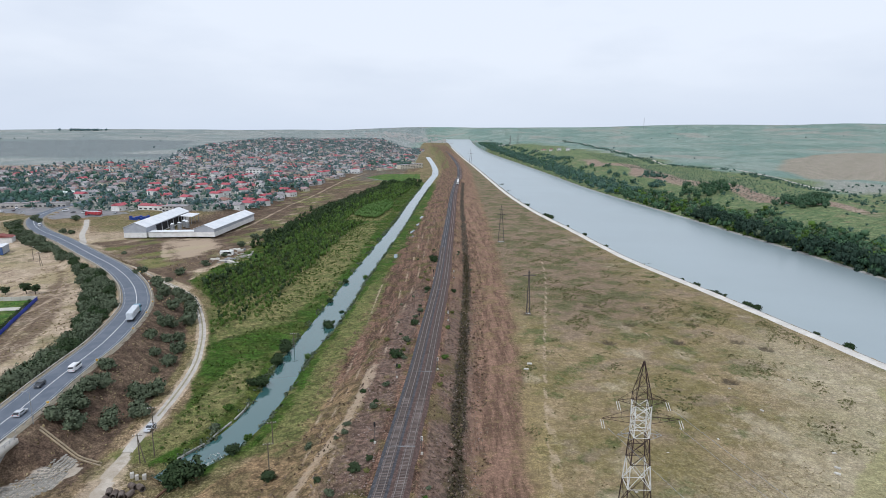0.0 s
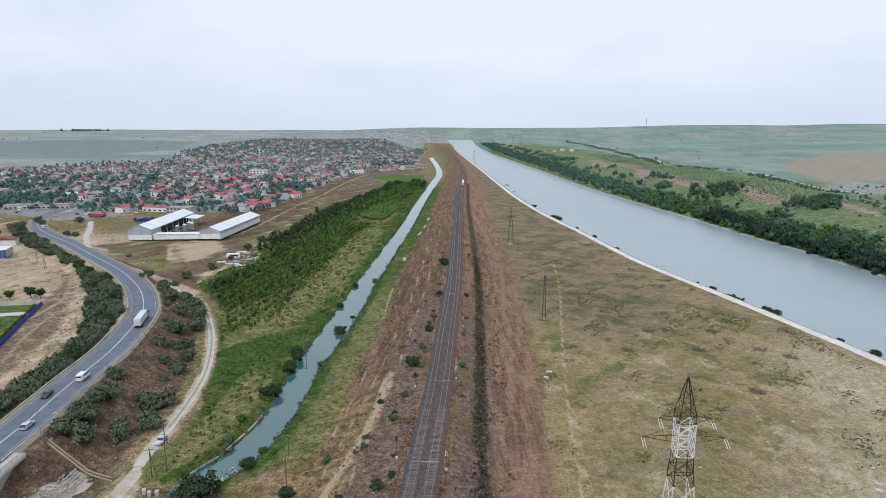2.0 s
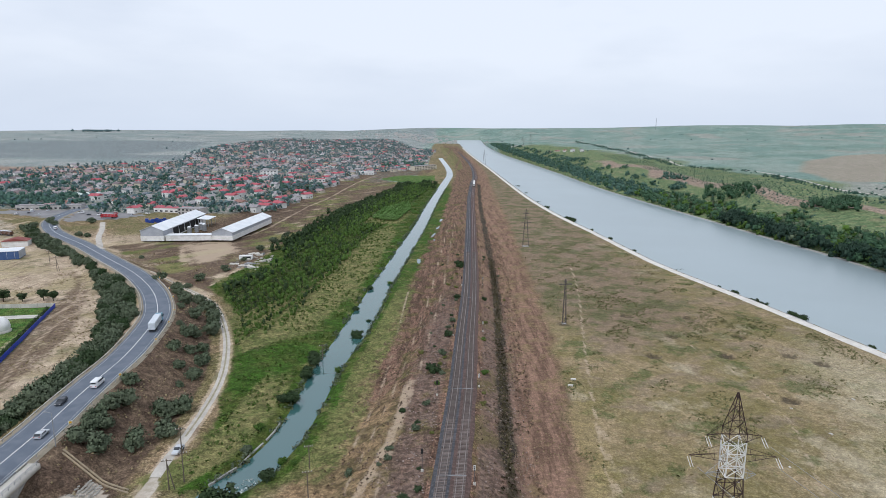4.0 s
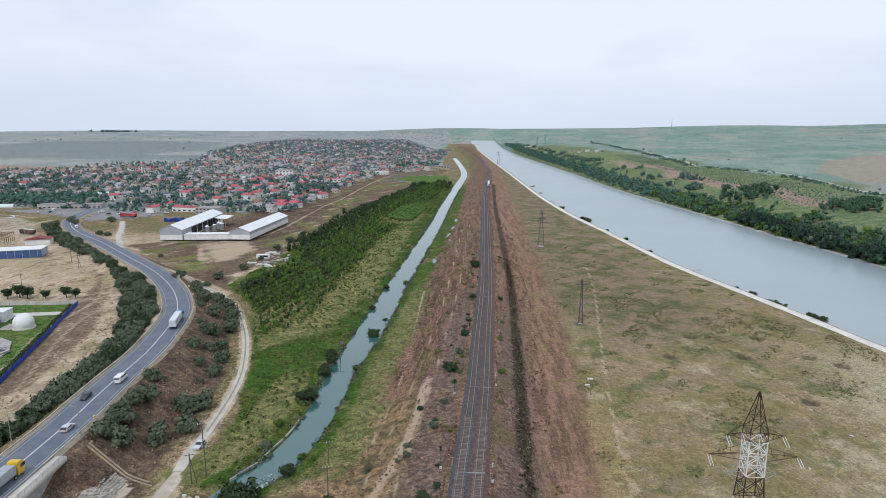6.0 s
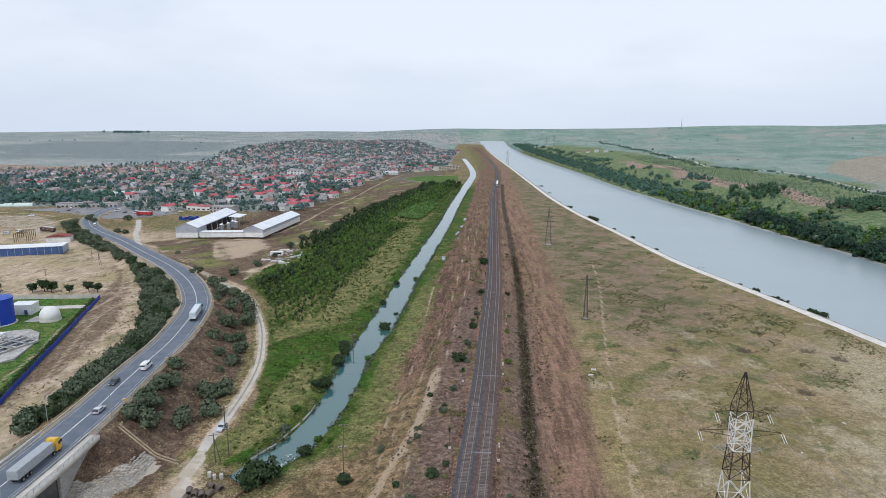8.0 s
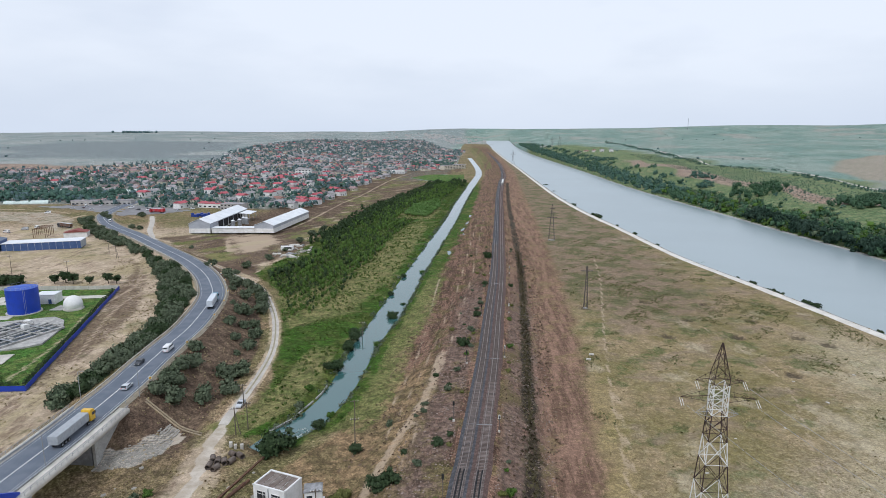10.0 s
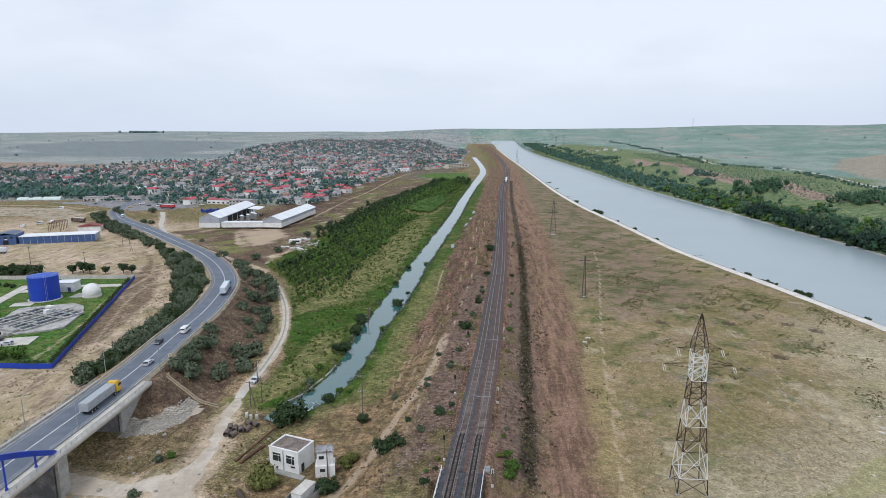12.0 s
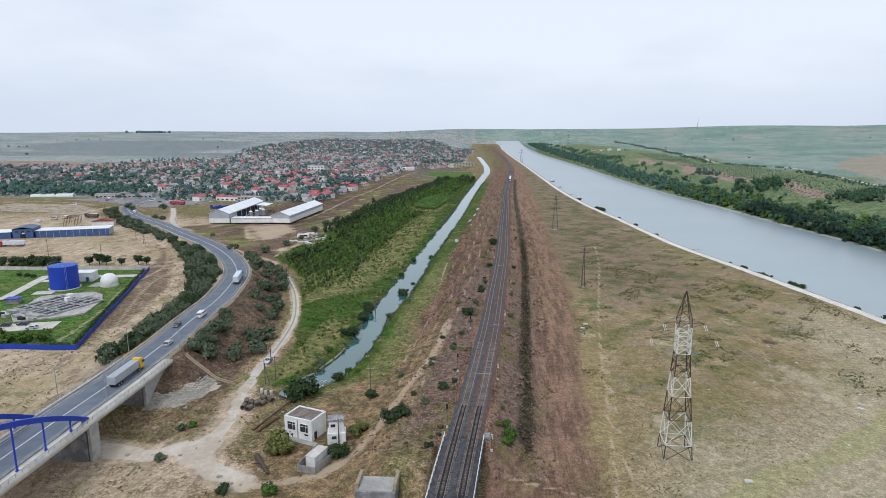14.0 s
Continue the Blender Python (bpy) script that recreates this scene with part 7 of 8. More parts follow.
        rod(bm, (0.08, 0, h * rs.uniform(0.3, 0.55)), (h * 0.35 * math.cos(a), h * 0.35 * math.sin(a), h * rs.uniform(0.7, 0.95)), r * 0.45, r * 0.15, 5)
    me = bpy.data.meshes.new("trunk")
    bm.to_mesh(me)
    bm.free()
    me.materials.append(BARK)
    return me


def plant_kind(mat, seed, bush):
    out = []
    for i in range(4):
        if bush:
            out.append((trunk_mesh(seed + i, 1.6, 0.12), crown_mesh("crown", seed + i, 2.3, 2.6, 23, 52, 0.20, mat, 0.1)))
        else:
            out.append((trunk_mesh(seed + i, 4.5, 0.22), crown_mesh("crown", seed + i, 2.6, 3.6, 23, 52, 0.21, mat, 1.2)))
    return out


BUSH = {"dark": plant_kind(LEAF_DARK, 10, True), "olive": plant_kind(LEAF_OLIVE, 30, True), "green": plant_kind(LEAF_GREEN, 50, True), "lime": plant_kind(foliage("yellowing_leaves", (0.06, 0.075, 0.02), (0.18, 0.19, 0.06), (0.16, 0.155, 0.06)), 130, True)}
TREE = {"dark": plant_kind(LEAF_DARK, 70, False)}
prng = random.Random(21)


def plant(kinds, x, y, s, label, name, group, squat=1.0):
    trunk, crown = kinds[prng.randrange(4)]
    p = thing(name, label, "tree" if name == "tree" else "shrub", pose(x, y, at_ground(x, y) - 0.1, 0, 0, prng.uniform(0, 360)) @ Matrix.Diagonal((s, s, s * squat, 1)), group)
    share("trunk", trunk, p)
    share("crown", crown, p)
    return p


OLIVE = "grey-green bushy shrub on the brown embankment"
for x, y, w in ((-107.5, 157.3, 6.8), (-111.1, 169.2, 6.2), (-102.0, 157.6, 7.8), (-108.5, 163.4, 6.5), (-105.7, 167.0, 6.6), (-110.6, 162.7, 6.1), (-109.0, 176.6, 6.9), (-107.6, 181.8, 7.6), (-96.6, 163.9, 7.8), (-97.8, 184.3, 7.6),
                (-92.6, 185.3, 7.6), (-90.9, 170.7, 7.5), (-95.2, 182.0, 5.6), (-99.5, 211.1, 6.8), (-101.8, 223.2, 6.3), (-106.6, 215.7, 5.1), (-113.8, 227.4, 5.9), (-108.8, 231.3, 5.4), (-107.1, 237.7, 5.5), (-111.8, 194.8, 4.2), (-114.9, 192.8, 6.0),
                (-115.9, 245.4, 7.4), (-123.0, 270.2, 8.0), (-111.6, 256.7, 8.4), (-116.8, 272.8, 8.8), (-134.8, 287.3, 8.2), (-145.3, 301.9, 7.4), (-134.4, 301.5, 7.8), (-124.4, 288.4, 8.2), (-169.4, 332.0, 5.9), (-132.8, 275.9, 4.2), (-113.8, 248.1, 5.1),
                (-113.0, 263.5, 7.0), (-119.5, 279.5, 7.0), (-140.0, 296.0, 6.0), (-128.5, 293.5, 7.0), (-150.5, 312.0, 6.0), (-122.5, 252.5, 3.4), (-101.5, 204.0, 3.2), (-104.0, 229.5, 4.4)):
    s = w / 5.9
    while near_line(np.array([x]), np.array([y]), ROAD)[0][0] < 8.0 + 2.2 * s:
        x += 0.5
    plant(BUSH["olive"], x, y, s * 1.28, OLIVE, "shrub", "shrubs on the embankment", 1.1)
for x, y, s, k in ((-63.5, 138.5, 2.1, "dark"), (-66.5, 136.0, 1.5, "dark"), (-57.0, 151.5, 1.0, "dark"), (-62.0, 197.5, 1.25, "dark"), (-64.5, 195.5, 1.0, "dark"), (-61.8, 216.5, 1.2, "dark"), (-62.5, 221, 1.0, "dark"), (-62.3, 229, 1.2, "dark"), (-63.5, 234, 1.0, "dark"), (-50.8, 261.5, 1.5, "dark"),
                   (-51.5, 223, 0.75, "green"), (-66.2, 165, 0.8, "olive"), (-55.6, 161, 0.6, "green"), (-66.5, 177, 0.7, "green"), (-48.8, 283, 0.7, "dark"), (-57.5, 300, 0.8, "dark"), (-55.5, 340, 0.9, "dark"), (-45.5, 352, 0.8, "green"), (-51.8, 158.5, 0.5, "green")):
    plant(BUSH[k], x, y, s, "dark leafy bush on the stream bank", "shrub", "bushes along the stream")
for x, y, s, k in ((-60.0, 104.5, 1.6, "lime"), (-58.0, 102.8, 1.2, "lime"), (-33.5, 114.5, 1.2, "dark"), (-30.8, 115.5, 1.1, "dark"), (-42.8, 137.0, 0.95, "dark"), (-61.0, 121.5, 0.9, "green"), (-44.2, 103.0, 1.2, "dark"), (-42.5, 112.5, 1.1, "lime"), (-41.0, 115, 0.9, "lime"), (-66.5, 86, 0.8, "dark"), (-88, 98.5, 0.7, "olive"), (-89.5, 112, 0.7, "olive"), (-87, 114, 0.6, "green"), (-56, 86, 1.0, "green"),
                   (-21.0, 131.5, 0.75, "dark"), (-3.2, 104.5, 0.8, "green"), (-2.2, 108, 0.9, "green"), (-3.4, 113, 0.6, "green"), (-15.8, 205, 1.0, "dark"), (-17.5, 208, 0.9, "dark"), (-18, 180, 0.6, "olive"), (-12, 243, 0.9, "dark"), (-5.5, 372, 1.4, "dark"), (-6.4, 378, 1.3, "dark"), (0.6, 205, 0.6, "green"), (-26, 150, 0.5, "olive"), (-20, 165, 0.6, "olive"), (-36, 150, 0.6, "olive"), (-13.5, 222, 0.8, "olive"), (-10, 262, 0.7, "olive"), (-8, 300, 0.8, "dark"), (2.0, 240, 0.5, "green"), (5.5, 300, 0.6, "dark"), (-25, 122, 0.6, "olive"), (-29, 128, 0.45, "dark")):
    plant(BUSH[k], x, y, s, "rounded green bush on dry ground", "shrub", "bushes near the railway")
for x, y, s in ((105.5, 600, 2.0), (103.5, 612, 1.6), (134.5, 398, 1.7), (132, 405, 1.4), (149.3, 318, 1.4), (147.8, 324, 1.5), (154.4, 291.5, 1.5), (153, 297, 1.4), (117.4, 500.5, 1.2), (143.6, 337, 1.1), (140.5, 350, 0.7), (123, 455, 0.9), (164.0, 236, 1.2), (160.8, 252, 0.8), (112, 545, 0.9), (96.5, 700, 1.8), (95, 760, 1.8), (92, 860, 2.0), (91, 960, 2.2)):
    plant(BUSH["dark"], x, y, s, "low dark bush at the canal's edge", "shrub", "bushes on the canal bank", 0.7)
for x, y, s in ((-176, 175.5, 1.5), (-182, 174, 1.6), (-188, 173, 1.3), (-194, 173.5, 1.9), (-199, 172, 1.9), (-206, 170, 1.9), (-203, 176, 1.6), (-231, 300.5, 1.5), (-236, 302, 1.7), (-241, 300, 1.3), (-222, 301, 1.1), (-213, 303.5, 1.5), (-208, 303, 1.3), (-259, 296, 1.6), (-266, 295, 1.7), (-273, 294, 1.7), (-281, 293, 1.6), (-289, 292, 1.5), (-297, 293, 1.5), (-306, 291, 1.5), (-251, 268, 0.7), (-256, 270, 0.7), (-261, 271, 0.7)):
    plant(BUSH["green"] if y < 180 else TREE["dark"] if y > 299 else BUSH["dark"], x, y, s * (1.0 if y < 285 else 0.85 if y > 299 else 1.3), "leafy green tree by the treatment works", "tree", "trees round the treatment works")
# small bushes and weeds that line both sides of the railway
for k in range(46):
    y = 98 + 330 * (k / 46) ** 1.3 + prng.uniform(-2, 2)
    side = prng.choice((-1, -1, 1))
    x = float(RAILX(y)) + side * (prng.uniform(6.3, 8.6) if prng.random() < 0.65 else prng.uniform(9, 19))
    plant(BUSH[prng.choice(("olive", "dark", "green", "lime"))], x, y, prng.uniform(0.28, 0.62), "small weedy bush beside the ballast", "shrub", "bushes near the railway", 0.8)
# the belt of trees on the west side of the road
hx = np.array([p[0] for p in HEDGE])
hy = np.array([p[1] for p in HEDGE])
count = 0
placed = []
while count < 270:
    x, y = prng.uniform(hx.min(), hx.max()), prng.uniform(hy.min(), hy.max())
    if not inside(np.array([x]), np.array([y]), HEDGE)[0]:
        continue
    if near_line(np.array([x]), np.array([y]), ROAD)[0][0] < 10.2:
        continue
    if any((x - a) ** 2 + (y - b) ** 2 < (9 if b < 330 else 15) for a, b in placed):
        count += 0.02
        continue
    placed.append((x, y))
    count += 1
    plant(BUSH["olive" if prng.random() < 0.75 else "dark"], x, y, prng.uniform(0.85, 1.95), "grey-green bushy tree in the roadside belt", "tree", "belt of trees along the road", 1.05)
for x, y, s in ((-352, 523, 1.6), (-340, 512, 1.4), (-357, 533, 1.5), (-300, 478, 1.5), (-292, 476, 1.3), (-151.6, 315.6, 1.5), (-152.8, 331.5, 1.0), (-152.3, 346.5, 1.5), (-146.4, 371.4, 1.4), (-166.5, 324.1, 0.9), (-214.2, 403.7, 0.8),
                (-145.4, 400.1, 0.9), (-144.0, 462.1, 1.7), (-145.2, 433.3, 1.5), (-141.8, 488.1, 1.6), (-138.5, 470.0, 1.3), (-325, 540, 1.6), (-331, 545, 1.4)):
    plant(BUSH["olive"], x, y, s, "dusty green shrub on bare ground", "shrub", "shrubs by the bare yard")


def stuff(name, label, v, f, mat, category):
    return tagged(new(name, mesh_from(name, v, f, mat, smooth=False)), label, category, kind="stuff")


def sample_poly(poly, n, rs):
    px, py = np.array([p[0] for p in poly]), np.array([p[1] for p in poly])
    out = np.zeros((0, 2))
    while len(out) < n:
        q = np.column_stack([rs.uniform(px.min(), px.max(), n * 2), rs.uniform(py.min(), py.max(), n * 2)])
        out = np.vstack([out, q[inside(q[:, 0], q[:, 1], poly)]])
    return out[:n]


rs = np.random.RandomState(4)
# thicket of young willows, planted in rows that run along the marsh
ru, rv = np.meshgrid(np.arange(225, 970, 1.7), np.arange(-150, 150, 5.6))
ru, rv = ru.ravel() + rs.normal(scale=0.7, size=ru.size), rv.ravel() + rs.normal(scale=0.75, size=rv.size)
q = np.column_stack([-120 + 0.177 * (ru - 380) + rv, ru])
q = q[inside(q[:, 0], q[:, 1], THICKET)]
q = q[~((abs(q[:, 0] + 74) < 15) & (q[:, 1] > 545) & (q[:, 1] < 650))]
vigour = lumps(q[:, 0], q[:, 1] * 0.45, 13, 1.0) + 0.6 * lumps(q[:, 0], q[:, 1], 5, 2.0)
west_edge = sstep(16, 4, near_line(q[:, 0], q[:, 1], spline([(-132, 330), (-126, 372), (-128, 430), (-127, 540), (-121, 640), (-104, 730), (-89, 850), (-79, 945)]))[0])
k = vigour + 0.5 * west_edge > rs.uniform(-1.0, -0.2, len(q)) + 0.35 * sstep(330, 260, q[:, 1])
q, vigour, west_edge = q[k], vigour[k], west_edge[k]
rad = (0.8 + 0.3 * np.clip(vigour, -1, 1) + 0.7 * rs.rand(len(q)) ** 1.5) * (1 + 0.25 * sstep(420, 700, q[:, 1]) + 0.25 * west_edge) * (0.75 + 0.25 * sstep(280, 360, q[:, 1]))
z = on_grid(q[:, 0], q[:, 1]) + rad * 1.2 + 0.3
pick = rs.rand(len(q)) + 0.35 * west_edge + 0.25 * sstep(480, 620, q[:, 1]) * (q[:, 0] < -95)
for m_, lo, hi in ((LEAF_LIME, -1.0, 0.10), (LEAF_GREEN, 0.10, 0.74), (LEAF_DARK, 0.74, 9)):
    k = (pick >= lo) & (pick < hi)
    v, f = leaf_cloud(np.column_stack([q[k], z[k]]), rad[k], 26, 0.27, rs, 1.7, -0.3, body=1)
    stuff("willow_thicket", "rows of young green willows in a dense thicket", v, f, m_, "thicket")
q = sample_poly(THICKET, 2600, rs)
q = q[(lumps(q[:, 0], q[:, 1], 7, 3.0) > 0.1) & ~((abs(q[:, 0] + 74) < 16) & (q[:, 1] > 545) & (q[:, 1] < 650))]
v, f = leaf_cloud(np.column_stack([q, on_grid(q[:, 0], q[:, 1]) + 0.4]), rs.uniform(0.7, 1.3, len(q)), 12, 0.3, rs, 0.9, 0.0, body=1)
stuff("undergrowth", "low green undergrowth between the willows", v, f, LEAF_REED, "undergrowth")
edge = spline([(-132, 440), (-127, 540), (-121, 640), (-104, 730), (-89, 850), (-79, 945)], 5.0)
e = edge[:, :2] + rs.normal(scale=2.2, size=(len(edge), 2))
e = np.vstack([e, edge[:, :2] + rs.normal(scale=3.5, size=(len(edge), 2)), edge[:, :2] + np.array([7, 0]) + rs.normal(scale=3.5, size=(len(edge), 2)), np.column_stack([rs.uniform(-58, -34, 46), rs.uniform(880, 985, 46)])])
er = rs.uniform(2.4, 4.6, len(e))
cc, cr = clumps(e, on_grid(e[:, 0], e[:, 1]) + er * 0.7, er * 1.1, 5, rs, 1.2)
v, f = leaf_cloud(cc, cr, 16, 0.42, rs, 1.1, body=1)
stuff("tree_belt", "row of dark green trees beyond the thicket", v, f, LEAF_DARK, "trees")
# reeds by the stream and a patch of maize
LEAF_MAIZE = foliage("maize_leaves", (0.045, 0.105, 0.022), (0.125, 0.235, 0.060), (0.135, 0.215, 0.070), 0.03)
q = sample_poly([(-86, 585), (-62, 575), (-54, 660), (-60, 705), (-82, 650)], 800, rs)
v, f = leaf_cloud(np.column_stack([q, on_grid(q[:, 0], q[:, 1]) + 2.0]), np.full(len(q), 1.6), 20, 0.42, rs, 1.5, body=1)
stuff("reed_patch", "patch of tall bright green reeds", v, f, LEAF_MAIZE, "reeds")
GRASS_MIX = foliage("tussock_grass", (0.18, 0.148, 0.07), (0.31, 0.25, 0.138), (0.41, 0.325, 0.20), 0.05)
GRASS_LUSH = foliage("lush_grass", (0.040, 0.082, 0.014), (0.088, 0.138, 0.032), (0.130, 0.150, 0.054), 0.05)
GRASS_DRY = foliage("dry_weeds", (0.085, 0.062, 0.042), (0.19, 0.138, 0.100), (0.28, 0.205, 0.15), 0.05)
q = sample_poly(MARSH, 9000, rs)
q = q[near_line(q[:, 0], q[:, 1], STREAM)[0] > stream_half(q[:, 1]) + 0.6]
q = q[lumps(q[:, 0], q[:, 1], 8, 3.0) > -0.25]
v, f = leaf_cloud(np.column_stack([q, on_grid(q[:, 0], q[:, 1]) + 0.1]), rs.uniform(0.4, 1.0, len(q)), 9, 0.34, rs, 0.8, 0.0)
stuff("marsh_grass", "lush green marsh grass and reeds", v, f, GRASS_LUSH, "grass")
sx, sy_ = [], []
p_, h_ = along(STREAM, 140, 900, 0.9)
for sgn in (-1, 1):
    off = stream_half(p_[:, 1]) + rs.uniform(-0.6, 1.6, len(p_))
    sx.append(p_[:, 0] + np.sin(h_) * off * sgn)
    sy_.append(p_[:, 1] - np.cos(h_) * off * sgn)
q = np.column_stack([np.concatenate(sx), np.concatenate(sy_)])
q = q[lumps(q[:, 0], q[:, 1], 6, 1.0) > -0.1]
v, f = leaf_cloud(np.column_stack([q, on_grid(q[:, 0], q[:, 1]) + 0.2]), rs.uniform(0.5, 1.1, len(q)), 14, 0.3, rs, 0.9, 0.0)
stuff("bank_reeds", "dark reeds along the stream banks", v, f, LEAF_OLIVE, "reeds")
q = np.column_stack([rs.uniform(-14, 165, 26000), 88 + 340 * rs.rand(26000) ** 1.4])
q = q[(near_line(q[:, 0], q[:, 1], CANAL_NEAR)[0] > 7) & (near_line(q[:, 0], q[:, 1], CANAL_NEAR)[1] > 0) & (near_line(q[:, 0], q[:, 1], RAIL)[0] > 16)]
k = lumps(q[:, 0], q[:, 1], 11, 2.0) + 0.8 * lumps(q[:, 0], q[:, 1], 33, 4.0) > rs.uniform(-0.7, 0.9, len(q))
q = q[k]
v, f = leaf_cloud(np.column_stack([q, on_grid(q[:, 0], q[:, 1])]), rs.uniform(0.15, 0.45, len(q)), 5, 0.17, rs, 0.5, 0.0)
stuff("grass_tussocks", "olive and straw-coloured grass tussocks in the field", v, f, GRASS_MIX, "grass")
q = np.column_stack([rs.uniform(20, 150, 26000), rs.uniform(150, 470, 26000)])
near_c, side_c, _ = near_line(q[:, 0], q[:, 1], CANAL_NEAR)
k = (near_c > 9) & (side_c > 0) & (near_line(q[:, 0], q[:, 1], VERGE)[0] > 6) & (q[:, 0] > np.interp(q[:, 1], VERGE[:, 1], VERGE[:, 0]))
k &= lumps(q[:, 0], q[:, 1] * 0.8, 13, 7.0) + 0.8 * lumps(q[:, 0], q[:, 1], 4.5, 2.0) + 0.5 * sstep(40, 15, abs(q[:, 1] - 300 + 0.5 * (q[:, 0] - 60))) > rs.uniform(0.35, 1.1, len(q))
q = q[k]
v, f = leaf_cloud(np.column_stack([q, on_grid(q[:, 0], q[:, 1])]), rs.uniform(0.4, 0.9, len(q)), 9, 0.24, rs, 0.4, 0.0)
stuff("weed_patches", "dark olive patches of low weeds in the dry field", v, f, foliage("olive_weeds", (0.10, 0.112, 0.044), (0.165, 0.165, 0.075), (0.20, 0.185, 0.095), 0.05), "weeds")
p_, h_ = along(RAIL, 92, 520, 0.12)
off = np.concatenate([rs.uniform(6.0, 22, len(p_)), -rs.uniform(6.0, 34, len(p_))])
pp, hh = np.vstack([p_, p_]), np.concatenate([h_, h_])
q = np.column_stack([pp[:, 0] + np.sin(hh) * off, pp[:, 1] - np.cos(hh) * off])
q = q[lumps(q[:, 0], q[:, 1], 7, 5.0) > rs.uniform(-0.8, 0.8, len(q))]
v, f = leaf_cloud(np.column_stack([q, on_grid(q[:, 0], q[:, 1])]), rs.uniform(0.25, 0.6, len(q)), 7, 0.26, rs, 0.7, 0.0)
stuff("dry_weeds", "dry reddish weeds on the railway embankment", v, f, GRASS_DRY, "weeds")
p_, h_ = along(DITCH, 100, 420, 0.3)
off = rs.normal(scale=1.0, size=len(p_))
q = np.column_stack([p_[:, 0] + off, p_[:, 1]])
v, f = leaf_cloud(np.column_stack([q, on_grid(q[:, 0], q[:, 1])]), rs.uniform(0.3, 0.7, len(q)), 9, 0.28, rs, 0.8, 0.0)
stuff("ditch_scrub", "dark burnt scrub in the railway ditch", v, f, foliage("burnt_scrub", (0.035, 0.03, 0.02), (0.085, 0.07, 0.045), (0.12, 0.105, 0.055)), "scrub")
q = np.column_stack([rs.uniform(-240, -62, 16000), rs.uniform(84, 430, 16000)])
dr = near_line(q[:, 0], q[:, 1], ROAD)[0]
q = q[(dr > 8) & (near_line(q[:, 0], q[:, 1], TRACK)[0] > 3) & (near_line(q[:, 0], q[:, 1], TRACK_UNDER)[0] > 5) & ~inside(q[:, 0], q[:, 1], LAWN) & ~inside(q[:, 0], q[:, 1], MARSH) & ~inside(q[:, 0], q[:, 1], PALE_YARD)]
q = q[(lumps(q[:, 0], q[:, 1], 9, 8.0) > rs.uniform(-0.6, 0.9, len(q))) & ~((q[:, 0] > -124) & (q[:, 0] < -104) & (q[:, 1] < 140))]
v, f = leaf_cloud(np.column_stack([q, on_grid(q[:, 0], q[:, 1])]), rs.uniform(0.25, 0.6, len(q)), 6, 0.27, rs, 0.6, 0.0)
stuff("dry_grass", "tufts of dry grass on bare ground", v, f, GRASS_MIX, "grass")
# broken stone on the upper slopes of the railway bank
n_ = 3400
ry = 96 + 210 * rs.rand(n_) ** 1.4
rx_ = RAILX(ry) + np.where(rs.rand(n_) < 0.6, -1, 1) * rs.uniform(5.6, 20, n_)
k = lumps(rx_, ry, 6, 3.0) > rs.uniform(-0.7, 0.7, n_)
rx_, ry = rx_[k], ry[k]
octa = np.array([(1, 0, 0), (0, 1, 0), (-1, 0, 0), (0, -1, 0), (0, 0, 0.7), (0, 0, -0.7)])
sz = rs.uniform(0.10, 0.32, len(rx_))[:, None, None]
vv = octa[None] * sz * rs.uniform(0.6, 1.4, (len(rx_), 6, 3)) + np.stack([rx_, ry, on_grid(rx_, ry) + 0.05], -1)[:, None]
ff = np.array([(0, 1, 4), (1, 2, 4), (2, 3, 4), (3, 0, 4), (1, 0, 5), (2, 1, 5), (3, 2, 5), (0, 3, 5)])
stuff("rubble", "broken grey-brown stone on the railway bank", vv.reshape(-1, 3), (ff[None] + 6 * np.arange(len(rx_))[:, None, None]).reshape(-1, 3), surface("bank_stone", (0.34, 0.27, 0.235), (0.22, 0.17, 0.145), 0.8, 0.95, 3.0), "stones")
# clipped hedge inside the blue fence
hp = []
for (x0, y0), (x1, y1) in (((-160, 172), (-200, 289)), ((-162, 171.5), (-172, 171))):
    n = int(math.hypot(x1 - x0, y1 - y0) / 1.2)
    hp += [(x0 + (x1 - x0) * i / n - 1.2, y0 + (y1 - y0) * i / n) for i in range(n)]
hp = np.array(hp)
v, f = leaf_cloud(np.column_stack([hp, on_grid(hp[:, 0], hp[:, 1]) + 0.7]), np.full(len(hp), 1.1), 40, 0.24, rs, 1.0)
tagged(stuff("hedge", "clipped dark green hedge inside the fence", v, f, LEAF_DARK, "hedge"), kind="stuff")

# woods on the far bank
p_, h_ = along(CANAL_FAR, 160, 2700, 1.0)
n = 5600
i = (len(p_) * rs.rand(n) ** 1.5).astype(int)
off = 3 + np.interp(p_[i, 1], [160, 400, 640, 900, 1500, 2700], [42, 46, 75, 115, 95, 60]) * rs.rand(n) ** 1.15
w = np.column_stack([p_[i, 0] + np.sin(h_[i]) * off, p_[i, 1] - np.cos(h_[i]) * off])
keep = (off < 52) | (lumps(w[:, 0], w[:, 1], 26, 6.0) + 0.4 * lumps(w[:, 0], w[:, 1], 60, 2.0) > 0.02 + 0.0022 * off)
keep &= ~((off > 46) & (off < 62) & (rs.rand(n) < 0.75))
w, off = w[keep], off[keep]
wr = 2.4 + 4.2 * rs.rand(len(w)) ** 1.6 * np.where(off > 120, 0.75, 1.0)
kind = rs.rand(len(w)) + 0.25 * lumps(w[:, 0], w[:, 1], 24, 9.0)
wz_ = on_grid(w[:, 0], w[:, 1])
